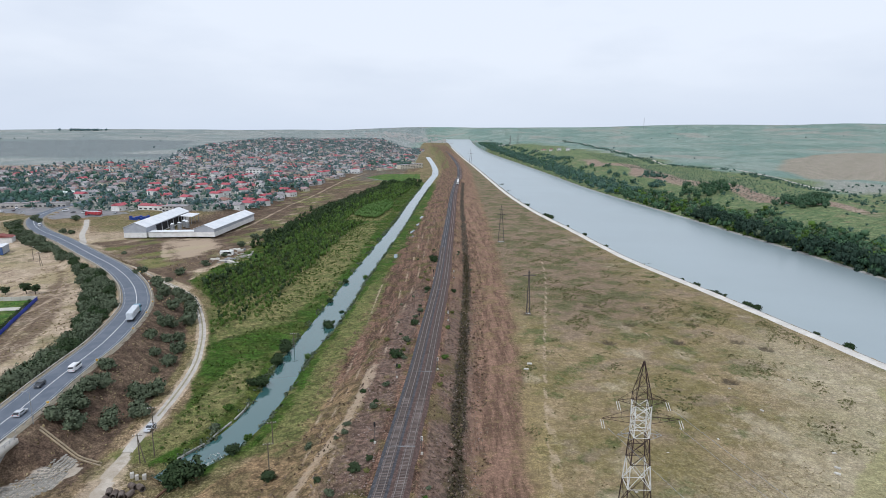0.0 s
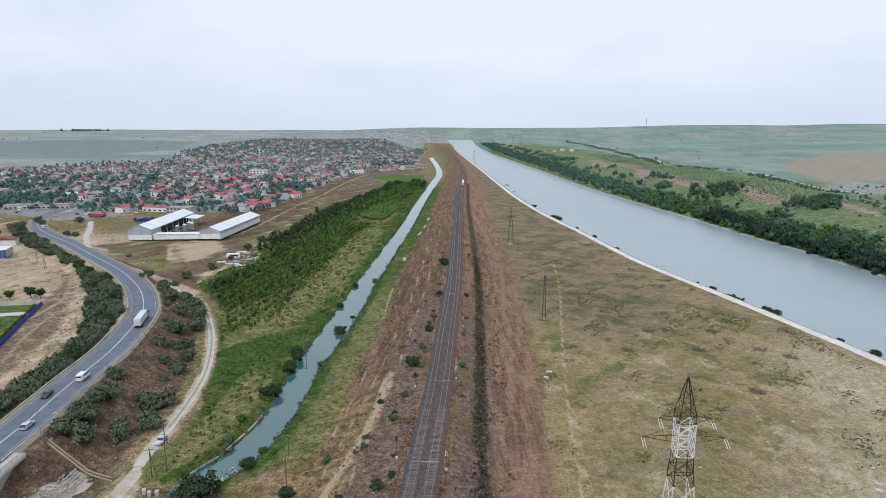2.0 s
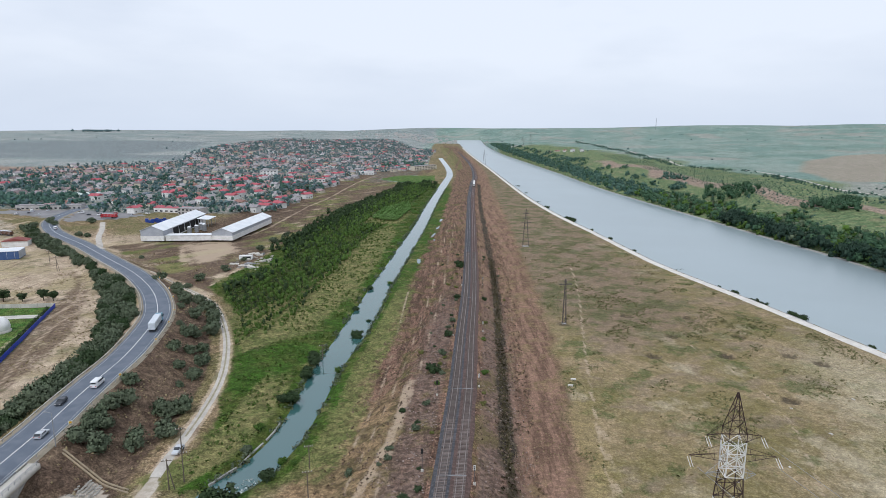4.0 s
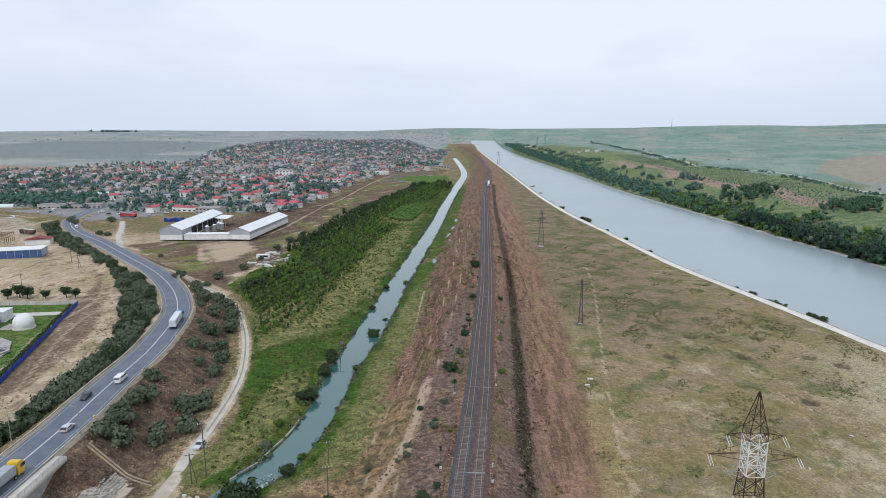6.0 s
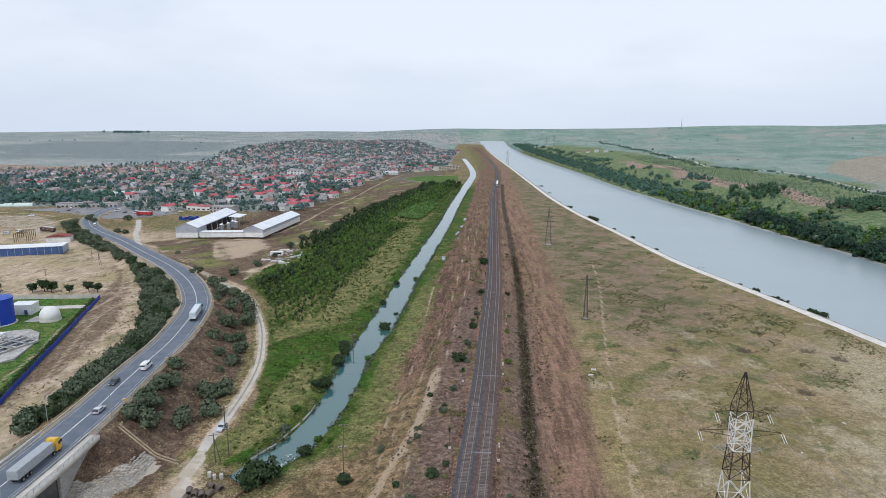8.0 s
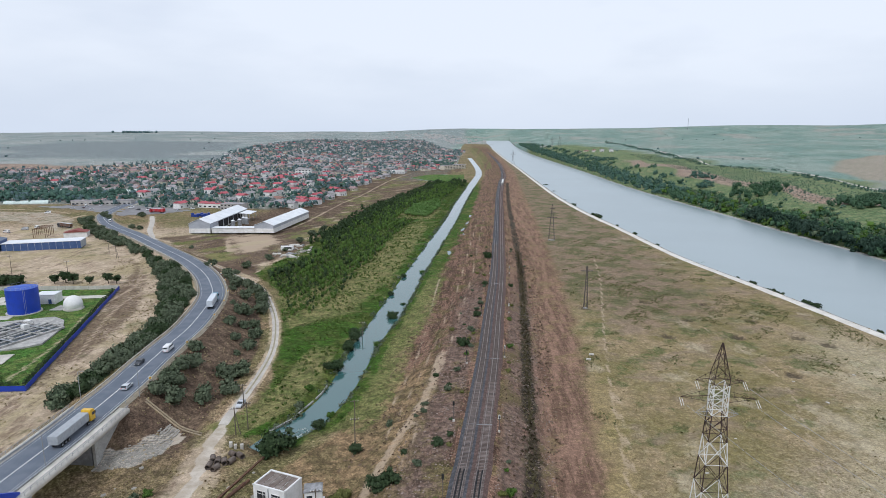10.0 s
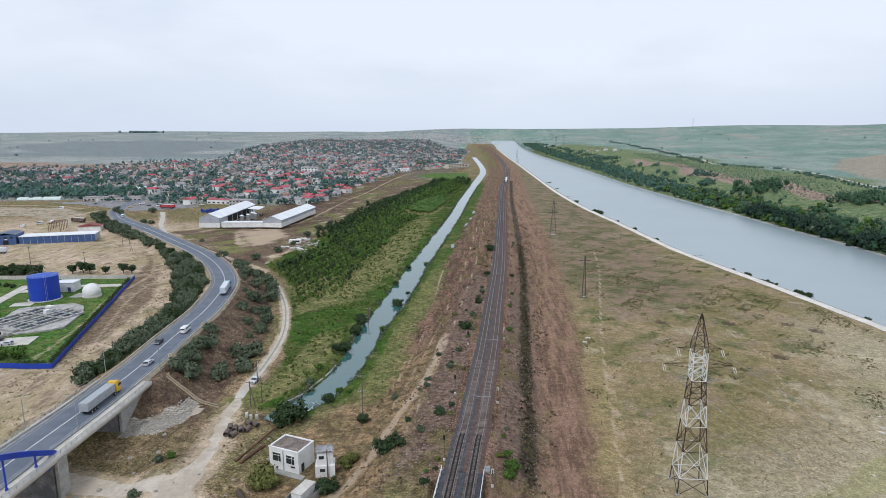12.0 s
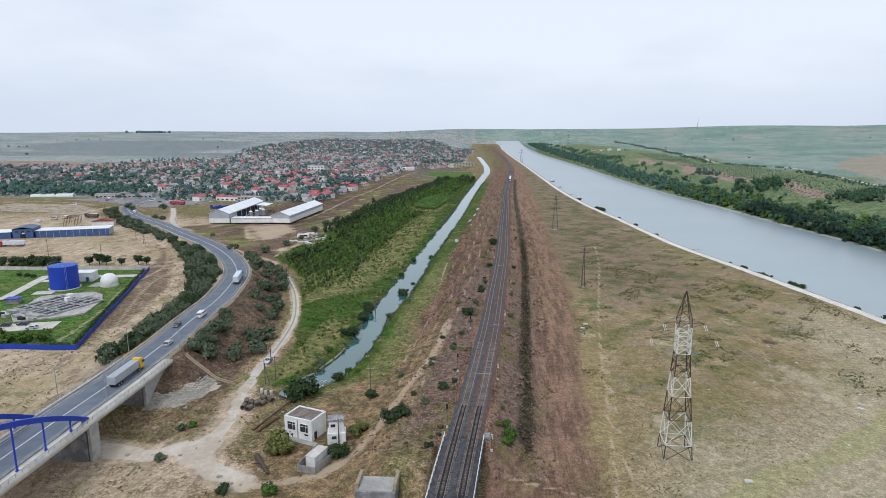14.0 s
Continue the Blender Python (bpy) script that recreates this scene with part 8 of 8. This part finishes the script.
# beyond 800 m most crowns take the bluer leaves that hold painted haze
for m_, m_far, lo, hi, lab in ((LEAF_BANK, LEAF_WOOD, -9, 0.66, "dark green woodland on the far canal bank"), (LEAF_OLIVE, LEAF_WOOD, 0.66, 0.78, "grey-green scrub on the far canal bank"), (LEAF_GREEN, LEAF_BANK, 0.78, 1.12, "fresh green bushes on the far canal bank"), (LEAF_LIME, LEAF_LIME, 1.12, 9, "yellow-green willows at the water's edge")):
    k = (kind >= lo) & (kind < hi)
    if lo > 1:
        k &= off < 40
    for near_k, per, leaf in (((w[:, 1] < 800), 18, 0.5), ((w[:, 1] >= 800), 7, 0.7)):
        kk = k & near_k
        if kk.sum():
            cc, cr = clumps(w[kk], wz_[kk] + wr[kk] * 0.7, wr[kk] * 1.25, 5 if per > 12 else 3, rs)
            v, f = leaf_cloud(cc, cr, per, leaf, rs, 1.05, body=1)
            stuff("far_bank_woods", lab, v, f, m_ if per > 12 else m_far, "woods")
# pines, groves and willows that stand out of the woods
for pts, n_, spread, lo_r, hi_r, mat_, lab, nm in (
        ([(252, 590), (250, 512), (256, 449), (262, 395), (272, 300)], 230, 6, 3.6, 5.6, LEAF_PINE, "dark band of pines on the far canal bank", "pine_belt"),
        ([(291, 743), (303, 708), (338, 754), (306, 768)], 46, 9, 3.0, 5.5, LEAF_BANK, "dark round grove above the far bank", "grove"),
        ([(355, 622), (349, 606), (363, 575)], 40, 8, 3.0, 5.5, LEAF_BANK, "dark round grove above the far bank", "grove"),
        ([(394, 651), (402, 645)], 14, 5, 2.5, 4.5, LEAF_BANK, "dark clump of trees on the plateau", "grove"),
        ([(232, 590), (238, 572), (243, 540), (250, 480), (256, 420)], 90, 3, 1.8, 3.2, LEAF_LIME, "yellow-green willows at the water's edge", "willow_row")):
    ln = spline(pts, 3.0)[:, :2]
    q = ln[rs.randint(0, len(ln), n_)] + rs.normal(scale=spread, size=(n_, 2))
    qr = rs.uniform(lo_r, hi_r, n_)
    cc, cr = clumps(q, on_grid(q[:, 0], q[:, 1]) + qr * (1.35 if nm == "pine_belt" else 0.95), qr * 1.1, 7, rs, 1.4)
    v, f = leaf_cloud(cc, cr, 20, 0.48, rs, 1.15, body=1)
    stuff(nm, lab, v, f, mat_, "trees")
gully = spline([(491, 2534), (482, 2025), (442, 1474), (409, 1158), (444, 1070), (468, 981), (448, 830), (440, 742), (450, 700)], 8.0)
q = gully[rs.randint(0, len(gully), 700), :2] + np.column_stack([rs.normal(scale=7, size=700), rs.normal(scale=10, size=700)])
q = q[lumps(q[:, 0], q[:, 1], 45, 2.0) > -0.35]
qr = rs.uniform(1.6, 3.8, len(q))
cc, cr = clumps(q, on_grid(q[:, 0], q[:, 1]) + qr * 0.6, qr * 1.1, 3, rs)
v, f = leaf_cloud(cc, cr, 8, 0.5, rs, 0.9, body=1)
stuff("hedgerow", "grey-green hedgerow along a gully on the plateau", v, f, LEAF_WOOD, "hedgerow")
field_track = tagged(new("field_track", ribbon("field_track", gully[:, :2] + np.array([17, 0]), [-2.6, 0, 2.6], 0.35, GRAVEL_ROAD)), "pale dirt track beside the hedgerow", "track", kind="structure")
q = np.column_stack([rs.uniform(290, 640, 420), rs.uniform(430, 760, 420)])
q = q[lumps(q[:, 0], q[:, 1], 40, 8.0) > 0.05]
qr = rs.uniform(1.2, 3.4, len(q))
cc, cr = clumps(q, on_grid(q[:, 0], q[:, 1]) + qr * 0.6, qr * 1.1, 4, rs)
v, f = leaf_cloud(cc, cr, 12, 0.42, rs, 0.9, body=1)
stuff("plateau_scrub", "scattered green bushes above the far bank", v, f, LEAF_WOOD, "scrub")
# orchard rows on the plateau
ou, ov = np.meshgrid(np.arange(-20, 200, 6.0), np.arange(0, 900, 8.0))
ou, ov = ou.ravel() + rs.normal(scale=0.7, size=ou.size), ov.ravel() + rs.normal(scale=0.7, size=ov.size)
ox, oy = 330 + ou * 0.96 + ov * 0.05, 640 + ov * 1.0 - ou * 0.28
k = (rs.rand(len(ox)) < 0.8) & (ox < np.interp(oy, gully[::-1, 1], gully[::-1, 0]) - 22)
ox, oy = ox[k], oy[k]
v, f = leaf_cloud(np.column_stack([ox, oy, on_grid(ox, oy) + 0.7]), rs.uniform(0.7, 1.15, len(ox)), 5, 0.4, rs, 1.0, 0.0, body=1)
stuff("orchard", "rows of young orchard trees on the plateau", v, f, LEAF_WOOD, "orchard")
# scattered trees in the distance
q = np.column_stack([rs.uniform(-2600, 2600, 900), rs.uniform(1000, 4600, 900)])
k = ~inside(q[:, 0], q[:, 1], VILLAGE) & ((near_line(q[:, 0], q[:, 1], CANAL_FAR)[1] < 0) | (near_line(q[:, 0], q[:, 1], CANAL_NEAR)[1] > 0)) & (abs(q[:, 0] - RAILX(q[:, 1])) > 60)
k &= lumps(q[:, 0], q[:, 1] * 2.5, 260, 3.0) > 0.38
q = q[k]
qr = rs.uniform(2.5, 4.5, len(q))
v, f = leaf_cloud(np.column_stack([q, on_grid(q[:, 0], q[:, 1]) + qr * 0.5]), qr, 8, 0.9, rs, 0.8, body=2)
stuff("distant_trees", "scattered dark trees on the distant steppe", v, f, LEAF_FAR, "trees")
q = np.vstack([np.column_stack([-2450 + rs.normal(scale=70, size=40), 4250 + rs.normal(scale=30, size=40)]), np.column_stack([-2150 + rs.normal(scale=30, size=10), 3900 + rs.normal(scale=30, size=10)])])
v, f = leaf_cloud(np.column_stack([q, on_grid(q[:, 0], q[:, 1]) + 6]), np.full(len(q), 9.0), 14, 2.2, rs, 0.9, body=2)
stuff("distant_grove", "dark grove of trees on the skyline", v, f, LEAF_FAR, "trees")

# ---- village ----
ROOFS = {"bright red tiled": surface("red_roof", (0.46, 0.11, 0.135), (0.38, 0.095, 0.11), 0.25, 0.75, 2.0),
         "faded orange-brown tiled": surface("orange_brown_roof", (0.30, 0.165, 0.13), (0.24, 0.135, 0.115), 0.25, 0.85, 2.0),
         "pale grey sheet": surface("grey_roof", (0.37, 0.345, 0.35), (0.27, 0.255, 0.26), 0.25, 0.8, 2.0),
         "dark brown": surface("dark_roof", (0.21, 0.165, 0.165), (0.155, 0.13, 0.13), 0.25, 0.85, 2.0),
         "weathered pinkish": surface("pink_roof", (0.38, 0.265, 0.26), (0.31, 0.225, 0.22), 0.25, 0.85, 2.0)}
WALLS = [WALL_WHITE, surface("cream_plaster", (0.66, 0.60, 0.48), (0.55, 0.50, 0.40), 0.3, 0.9, 2.0), surface("grey_plaster", (0.50, 0.48, 0.46), (0.42, 0.40, 0.38), 0.3, 0.9, 2.0)]


def house_proto(seed, roof_name, wall_mat):
    r = random.Random(seed)
    W, D, H = r.uniform(9, 13), r.uniform(7.5, 9.5), r.choice((2.9, 3.1, 3.3, 5.4))
    R = r.uniform(2.0, 2.8)
    h = thing("house", "village house with " + roof_name + " roof and pale walls", "house", None, "village houses")
    bm = bmesh.new()
    prism(bm, [(-W / 2, -0.8), (W / 2, -0.8), (W / 2, H), (-W / 2, H)], -D / 2, D / 2)
    part("wall", bm, wall_mat, h)
    bm = bmesh.new()
    hip = r.uniform(0.0, 0.9) * D / 2 if r.random() < 0.6 else 0.0
    e = 0.5
    a = [bm.verts.new(p) for p in ((-W / 2 - e, -D / 2 - e, H - 0.15), (W / 2 + e, -D / 2 - e, H - 0.15), (W / 2 + e, D / 2 + e, H - 0.15), (-W / 2 - e, D / 2 + e, H - 0.15))]
    b = [bm.verts.new((-W / 2 - e + hip, 0, H + R)), bm.verts.new((W / 2 + e - hip, 0, H + R))]
    for f in ((a[0], a[1], b[1], b[0]), (a[2], a[3], b[0], b[1]), (a[1], a[2], b[1]), (a[3], a[0], b[0]), (a[3], a[2], a[1], a[0])):
        bm.faces.new(f)
    roof = part("roof", bm, ROOFS[roof_name], h)
    bm = bmesh.new()
    box(bm, r.uniform(-W / 4, W / 4), 0.8, H + R * 0.5, 0.7, 0.7, R * 0.5 + 0.9)
    part("chimney", bm, WALLS[2], roof)
    for x in (-W / 3.2, W / 3.2):
        for s in (-1, 1):
            bm = bmesh.new()
            box(bm, x, s * (D / 2 + 0.01), 1.0, 1.5, 0.12, 1.35)
            part("window", bm, GLASS_DARK, h)
    bm = bmesh.new()
    box(bm, 0, -D / 2 - 0.01, 0, 1.1, 0.12, 2.1)
    part("door", bm, BARK, h)
    return h


vr = random.Random(12)
names = list(ROOFS)
protos = []
for i, (nm, wi) in enumerate(((names[0], 0), (names[0], 1), (names[1], 1), (names[1], 0), (names[2], 0), (names[2], 2), (names[3], 1), (names[4], 0), (names[4], 1), (names[3], 0))):
    protos.append(house_proto(i, nm, WALLS[wi]))


# plots on a turned grid with lanes between them
ca, sa = math.cos(radians(-24)), math.sin(radians(-24))
spots = []
for iu in range(-90, 90):
    for iv in range(-90, 140):
        u, w = iu * 17.5 + (8 if iu % 4 == 0 else 0) + vr.uniform(-3, 3), iv * 20.0 + vr.uniform(-4, 4)
        if iu % 5 == 0 or vr.random() < 0.24:
            continue
        spots.append((-350 + u * ca - w * sa, 900 + u * sa + w * ca))
spots = np.array(spots)
ok = inside(spots[:, 0], spots[:, 1], VILLAGE) & (np.array(near_line(spots[:, 0], spots[:, 1], ROAD)[0]) > 12)
ok &= ~inside(spots[:, 0], spots[:, 1], [(-300, 585), (-300, 450), (-160, 450), (-160, 596), (-240, 612)])
ok &= ~((spots[:, 0] < -425) & (spots[:, 1] < 690))
ok &= lumps(spots[:, 0], spots[:, 1], 75, 7.0) > -0.52
ok &= ~((spots[:, 0] < -400) & (np.array([vr.random() for _ in spots]) < 0.12))
ok &= ~((spots[:, 1] > 1500) & (np.array([vr.random() for _ in spots]) < 0.45))
spots = spots[ok]
order = np.argsort(np.hypot(spots[:, 0] + 120, spots[:, 1]))
spots = spots[order]
zs = on_grid(spots[:, 0], spots[:, 1])
first = set()
for n_, ((x, y), z) in enumerate(zip(spots[:290], zs[:290])):
    red_zone = x > -330 and y < 980
    i = vr.choice((0, 0, 0, 1, 1, 2, 4, 5, 7, 8)) if red_zone else vr.choice((0, 3, 4, 4, 4, 5, 5, 5, 6, 6, 7, 8, 8, 9, 9))
    m = pose(x, y, z + 0.1, 0, 0, -24 + vr.choice((0, 90, 180, 270)) + vr.uniform(-9, 9))
    if i not in first:
        first.add(i)
        protos[i].matrix_basis = m
    else:
        copy_thing(protos[i], m)
for i in range(len(protos)):
    if i not in first:
        x, y = spots[291 + i]
        protos[i].matrix_basis = pose(x, y, zs[291 + i] + 0.1, 0, 0, 20)

# the rest of the village, too far off to tell apart
rest, rz = spots[305:], zs[305:]
groups = {k: ([], []) for k in range(5)}
wall_v, wall_f = [[], [], []], [[], [], []]
for (x, y), z in zip(rest, rz):
    # more grey and brown roofs out here, partly to imitate haze
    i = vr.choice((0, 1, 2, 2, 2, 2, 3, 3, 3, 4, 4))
    W, D, H, R = vr.uniform(8, 13), vr.uniform(7, 9.5), vr.choice((3.0, 3.0, 3.2, 5.5)), vr.uniform(2.0, 3.0)
    a = radians(-24 + vr.choice((0, 90)) + vr.uniform(-10, 10))
    c, s = math.cos(a), math.sin(a)

    def place(px, py, pz):
        return (x + px * c - py * s, y + px * s + py * c, z + pz)

    v, f = groups[i]
    n0 = len(v)
    hp_ = vr.uniform(0, 3)
    v += [place(-W / 2 - 0.5, -D / 2 - 0.5, H), place(W / 2 + 0.5, -D / 2 - 0.5, H), place(W / 2 + 0.5, D / 2 + 0.5, H), place(-W / 2 - 0.5, D / 2 + 0.5, H), place(-W / 2 - 0.5 + hp_, 0, H + R), place(W / 2 + 0.5 - hp_, 0, H + R)]
    f += [(n0, n0 + 1, n0 + 5, n0 + 4), (n0 + 2, n0 + 3, n0 + 4, n0 + 5), (n0 + 1, n0 + 2, n0 + 5, n0 + 5), (n0 + 3, n0, n0 + 4, n0 + 4)]
    k = vr.randrange(3)
    n0 = len(wall_v[k])
    wall_v[k] += [place(sx_ * W / 2, sy2 * D / 2, pz) for pz in (-1.0, H + 0.05) for sx_, sy2 in ((-1, -1), (1, -1), (1, 1), (-1, 1))]
    wall_f[k] += [(n0 + j, n0 + (j + 1) % 4, n0 + 4 + (j + 1) % 4, n0 + 4 + j) for j in range(4)]


def poly_mesh(name, v, f, mat):
    me = bpy.data.meshes.new(name)
    me.from_pydata(v, [], [tuple(dict.fromkeys(q)) for q in f])
    me.materials.append(mat)
    return me


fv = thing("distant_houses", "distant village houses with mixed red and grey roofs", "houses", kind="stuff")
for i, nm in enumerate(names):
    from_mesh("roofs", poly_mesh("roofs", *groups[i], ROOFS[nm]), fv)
for k in range(3):
    from_mesh("walls", poly_mesh("walls", wall_v[k], wall_f[k], WALLS[k]), fv)

# village trees and gardens
rs = np.random.RandomState(9)
q = sample_poly(VILLAGE, 19000, rs)
dens = lumps(q[:, 0], q[:, 1], 60, 1.0) + 0.5 * lumps(q[:, 0], q[:, 1], 150, 6.0) + 0.9 * (lumps(q[:, 0], q[:, 1], 75, 7.0) < -0.4) + 0.15 * (q[:, 0] < -400)
q = q[dens > rs.uniform(-1.5, 0.4, len(q))]
from_spot = np.full(len(q), 99.0)
for lo in range(0, len(spots), 200):
    d = np.hypot(q[:, None, 0] - spots[None, lo:lo + 200, 0], q[:, None, 1] - spots[None, lo:lo + 200, 1]).min(1)
    from_spot = np.minimum(from_spot, d)
q = q[from_spot > 4.6]
q = q[near_line(q[:, 0], q[:, 1], ROAD)[0] > 9]
qr = 2.6 + 3.9 * rs.rand(len(q)) ** 1.4
near_v = q[:, 1] < 950
pick = rs.rand(len(q))
# both leaf materials here carry distance haze in their colour
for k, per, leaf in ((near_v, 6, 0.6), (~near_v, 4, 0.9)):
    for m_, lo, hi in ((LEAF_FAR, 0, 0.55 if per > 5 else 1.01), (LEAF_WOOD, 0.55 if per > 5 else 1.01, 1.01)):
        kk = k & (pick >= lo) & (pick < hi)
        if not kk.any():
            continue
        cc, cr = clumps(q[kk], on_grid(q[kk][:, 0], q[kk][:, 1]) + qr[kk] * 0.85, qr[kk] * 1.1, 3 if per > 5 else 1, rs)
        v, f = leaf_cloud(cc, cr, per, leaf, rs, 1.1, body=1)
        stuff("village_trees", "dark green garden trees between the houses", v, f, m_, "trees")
# a dense dark grove at the junction
q = np.vstack([np.column_stack([rs.uniform(-560, -420, 70), rs.uniform(630, 648, 70)]), np.column_stack([rs.uniform(-760, -430, 170), rs.uniform(650, 700, 170)]), np.column_stack([rs.uniform(-170, -70, 60), rs.uniform(1330, 1500, 60)])])
qr = rs.uniform(3.5, 6, len(q))
cc, cr = clumps(q, on_grid(q[:, 0], q[:, 1]) + qr * 0.9, qr * 1.1, 5, rs)
v, f = leaf_cloud(cc, cr, 10, 0.5, rs, 1.0, body=2)
stuff("grove", "dense dark grove beside the junction", v, f, LEAF_WOOD, "trees")

mn = thing("minaret", "slender white minaret among village houses", "minaret", pose(-518, 960, at_ground(-518, 960) - 0.3) @ Matrix.Diagonal((0.62, 0.62, 0.62, 1)))
bm = bmesh.new()
rod(bm, (0, 0, 0), (0, 0, 24), 1.7, 1.4, 12)
part("shaft", bm, WALL_WHITE, mn)
bm = bmesh.new()
rod(bm, (0, 0, 17.5), (0, 0, 18.6), 2.4, 2.4, 12)
part("balcony", bm, WALL_WHITE, mn)
bm = bmesh.new()
rod(bm, (0, 0, 24), (0, 0, 29), 1.6, 0.05, 12)
part("spire", bm, ROOFS["pale grey sheet"], mn)


def block(label, x, y, turn, W, D, H, floors, cols, wall, roof_mat):
    b = thing("long_building", label, "building", pose(x, y, at_ground(x, y) - 0.3, 0, 0, turn))
    bm = bmesh.new()
    box(bm, 0, 0, 0, W, D, H)
    part("wall", bm, wall, b)
    bm = bmesh.new()
    box(bm, 0, 0, H, W + 0.5, D + 0.5, 0.4)
    part("roof", bm, roof_mat, b)
    for fl in range(floors):
        for c in range(cols):
            bm = bmesh.new()
            box(bm, -W / 2 + (c + 0.5) * W / cols, -D / 2 - 0.02, 1.0 + fl * H / floors, W / cols * 0.5, 0.12, 1.4)
            part("window", bm, GLASS_DARK, b)


block("long cream three-storey block by the stream", -68, 1275, 50, 66, 12, 9, 3, 14, WALLS[1], ROOFS["pale grey sheet"])
block("low white hall with a bright blue-white roof", -165, 1120, 20, 26, 14, 6, 1, 5, WALL_WHITE, WALL_WHITE)
block("long pale shop row at the junction", -412, 618, 6, 62, 9, 4.5, 1, 14, WALLS[2], ROOFS["pale grey sheet"])
block("white filling station building with a red roof", -286, 612, -12, 34, 14, 4.6, 1, 6, WALL_WHITE, ROOFS["bright red tiled"])
block("grey village shop with a flat roof", -262, 600, -10, 24, 12, 6.0, 2, 6, WALLS[2], ROOFS["pale grey sheet"])
block("large white house with a pale flat roof", -300, 985, 10, 26, 18, 11, 3, 5, WALL_WHITE, ROOFS["pale grey sheet"])
block("tall red-roofed house above the yard", -205, 905, 15, 20, 14, 8, 2, 4, WALL_WHITE, ROOFS["bright red tiled"])
for x, y, L in ((-495, 616, 44), (-520, 722, 50), (-440, 735, 45)):
    g = thing("greenhouse", "long pale plastic greenhouse", "greenhouse", pose(x, y, at_ground(x, y) - 0.2, 0, 0, 12), "greenhouses")
    bm = bmesh.new()
    o = [(-4 * math.cos(math.pi * k / 8), 3.2 * math.sin(math.pi * k / 8)) for k in range(9)]
    prism(bm, o, -L / 2, L / 2)
    bmesh.ops.rotate(bm, verts=bm.verts[:], matrix=Matrix.Rotation(radians(90), 3, "Z"))
    part("cover", bm, surface("greenhouse_film", (0.62, 0.70, 0.66), (0.52, 0.60, 0.56), 0.3, 0.4), g)
    bm = bmesh.new()
    box(bm, L / 2, 0, 0, 0.12, 1.6, 2.1)
    part("door", bm, STEEL_GREY, g)
for x, y, t in ((262, 1745, 10), (285, 1760, 40), (300, 1735, 80), (330, 1770, 20), (352, 1750, 5), (312, 1790, 60)):
    copy_thing(protos[vr.choice((4, 7, 2))], pose(x, y, at_ground(x, y), 0, 0, t))

# pale buildings of a town on the horizon
tv, tf = [], []
for i in range(130):
    x, y = vr.gauss(-190, 150), vr.uniform(3250, 4300)
    w_, d_, h_2 = vr.uniform(8, 22), vr.uniform(8, 16), vr.uniform(4, 11)
    z = at_ground(x, y)
    n0 = len(tv)
    tv += [(x + sx_ * w_ / 2, y + sy2 * d_ / 2, z + pz) for pz in (-1.0, h_2) for sx_, sy2 in ((-1, -1), (1, -1), (1, 1), (-1, 1))]
    tf += [(n0 + j, n0 + (j + 1) % 4, n0 + 4 + (j + 1) % 4, n0 + 4 + j) for j in range(4)] + [(n0 + 4, n0 + 5, n0 + 6, n0 + 7)]
tagged(new("distant_town", poly_mesh("distant_town", tv, tf, WALLS[2])), "pale distant town buildings below the horizon", "houses", kind="stuff")

# white foam and pale pools
FOAM = surface("foam", (0.62, 0.66, 0.64), (0.45, 0.52, 0.50), 1.5, 0.5, 3.0)
rs = np.random.RandomState(14)
q = np.column_stack([-61.5 + rs.normal(scale=1.3, size=60), 149.0 + rs.normal(scale=2.4, size=60)])
v, f = leaf_cloud(np.column_stack([q, np.full(60, 0.2)]), rs.uniform(0.2, 0.5, 60), 6, 0.22, rs, 0.25, 0.0)
stuff("foam", "white foam floating at the stream's outlet", v, f, FOAM, "foam")
for x, y, a, b, t in ((-32, 407, 1.7, 7, 5), (-25.4, 505, 1.2, 10, -8), (-22.4, 542, 1.1, 9, -8), (-20.8, 586, 1.6, 9, -5), (-24, 480, 0.8, 5, 0)):
    bm = bmesh.new()
    r = random.Random(int(y))
    vs = []
    for k in range(16):
        an = math.tau * k / 16
        rr_ = r.uniform(0.45, 1.25)
        vs.append(bm.verts.new((a * rr_ * math.cos(an), b * rr_ * math.sin(an), 0)))
    bm.faces.new(vs)
    ob = tagged(part("water", bm, STREAM_WATER), "small pale pool in the grassy bank", "water", kind="structure")
    ob.matrix_basis = pose(x, y, at_ground(x, y) + 0.16, 0, 0, t)

# ---- sleepers of both tracks, last ----
bm = bmesh.new()
box(bm, 0, 0, 0, 2.6, 0.27, 0.16)
sleeper_mesh = bpy.data.meshes.new("sleeper")
bm.to_mesh(sleeper_mesh)
bm.free()
sleeper_mesh.materials.append(SLEEPER)
q, h = along(RAIL, 76, 420, 0.62)
far_v, far_f = [], []
for i, ((x, y, z), a) in enumerate(zip(q, h)):
    for c in (-2.1, 2.1):
        px, py = x + math.sin(a) * c, y - math.cos(a) * c
        if i < 148:
            share("sleeper", sleeper_mesh, railway, pose(px, py, z - 0.36, 0, 0, math.degrees(a) - 90))
        else:
            ux_, uy_ = math.sin(a), -math.cos(a)
            n0 = len(far_v)
            for s in (-1.3, 1.3):
                for w_ in (-0.13, 0.13):
                    for dz in (-0.34, -0.2):
                        far_v.append((px + ux_ * s - uy_ * w_, py + uy_ * s + ux_ * w_, z + dz))
            far_f += [tuple(n0 + j for j in fc) for fc in ((1, 3, 7, 5), (0, 1, 5, 4), (2, 6, 7, 3), (0, 2, 3, 1), (4, 5, 7, 6))]
tagged(from_mesh("sleepers", poly_mesh("sleepers", far_v, far_f, SLEEPER), railway), kind="stuff")
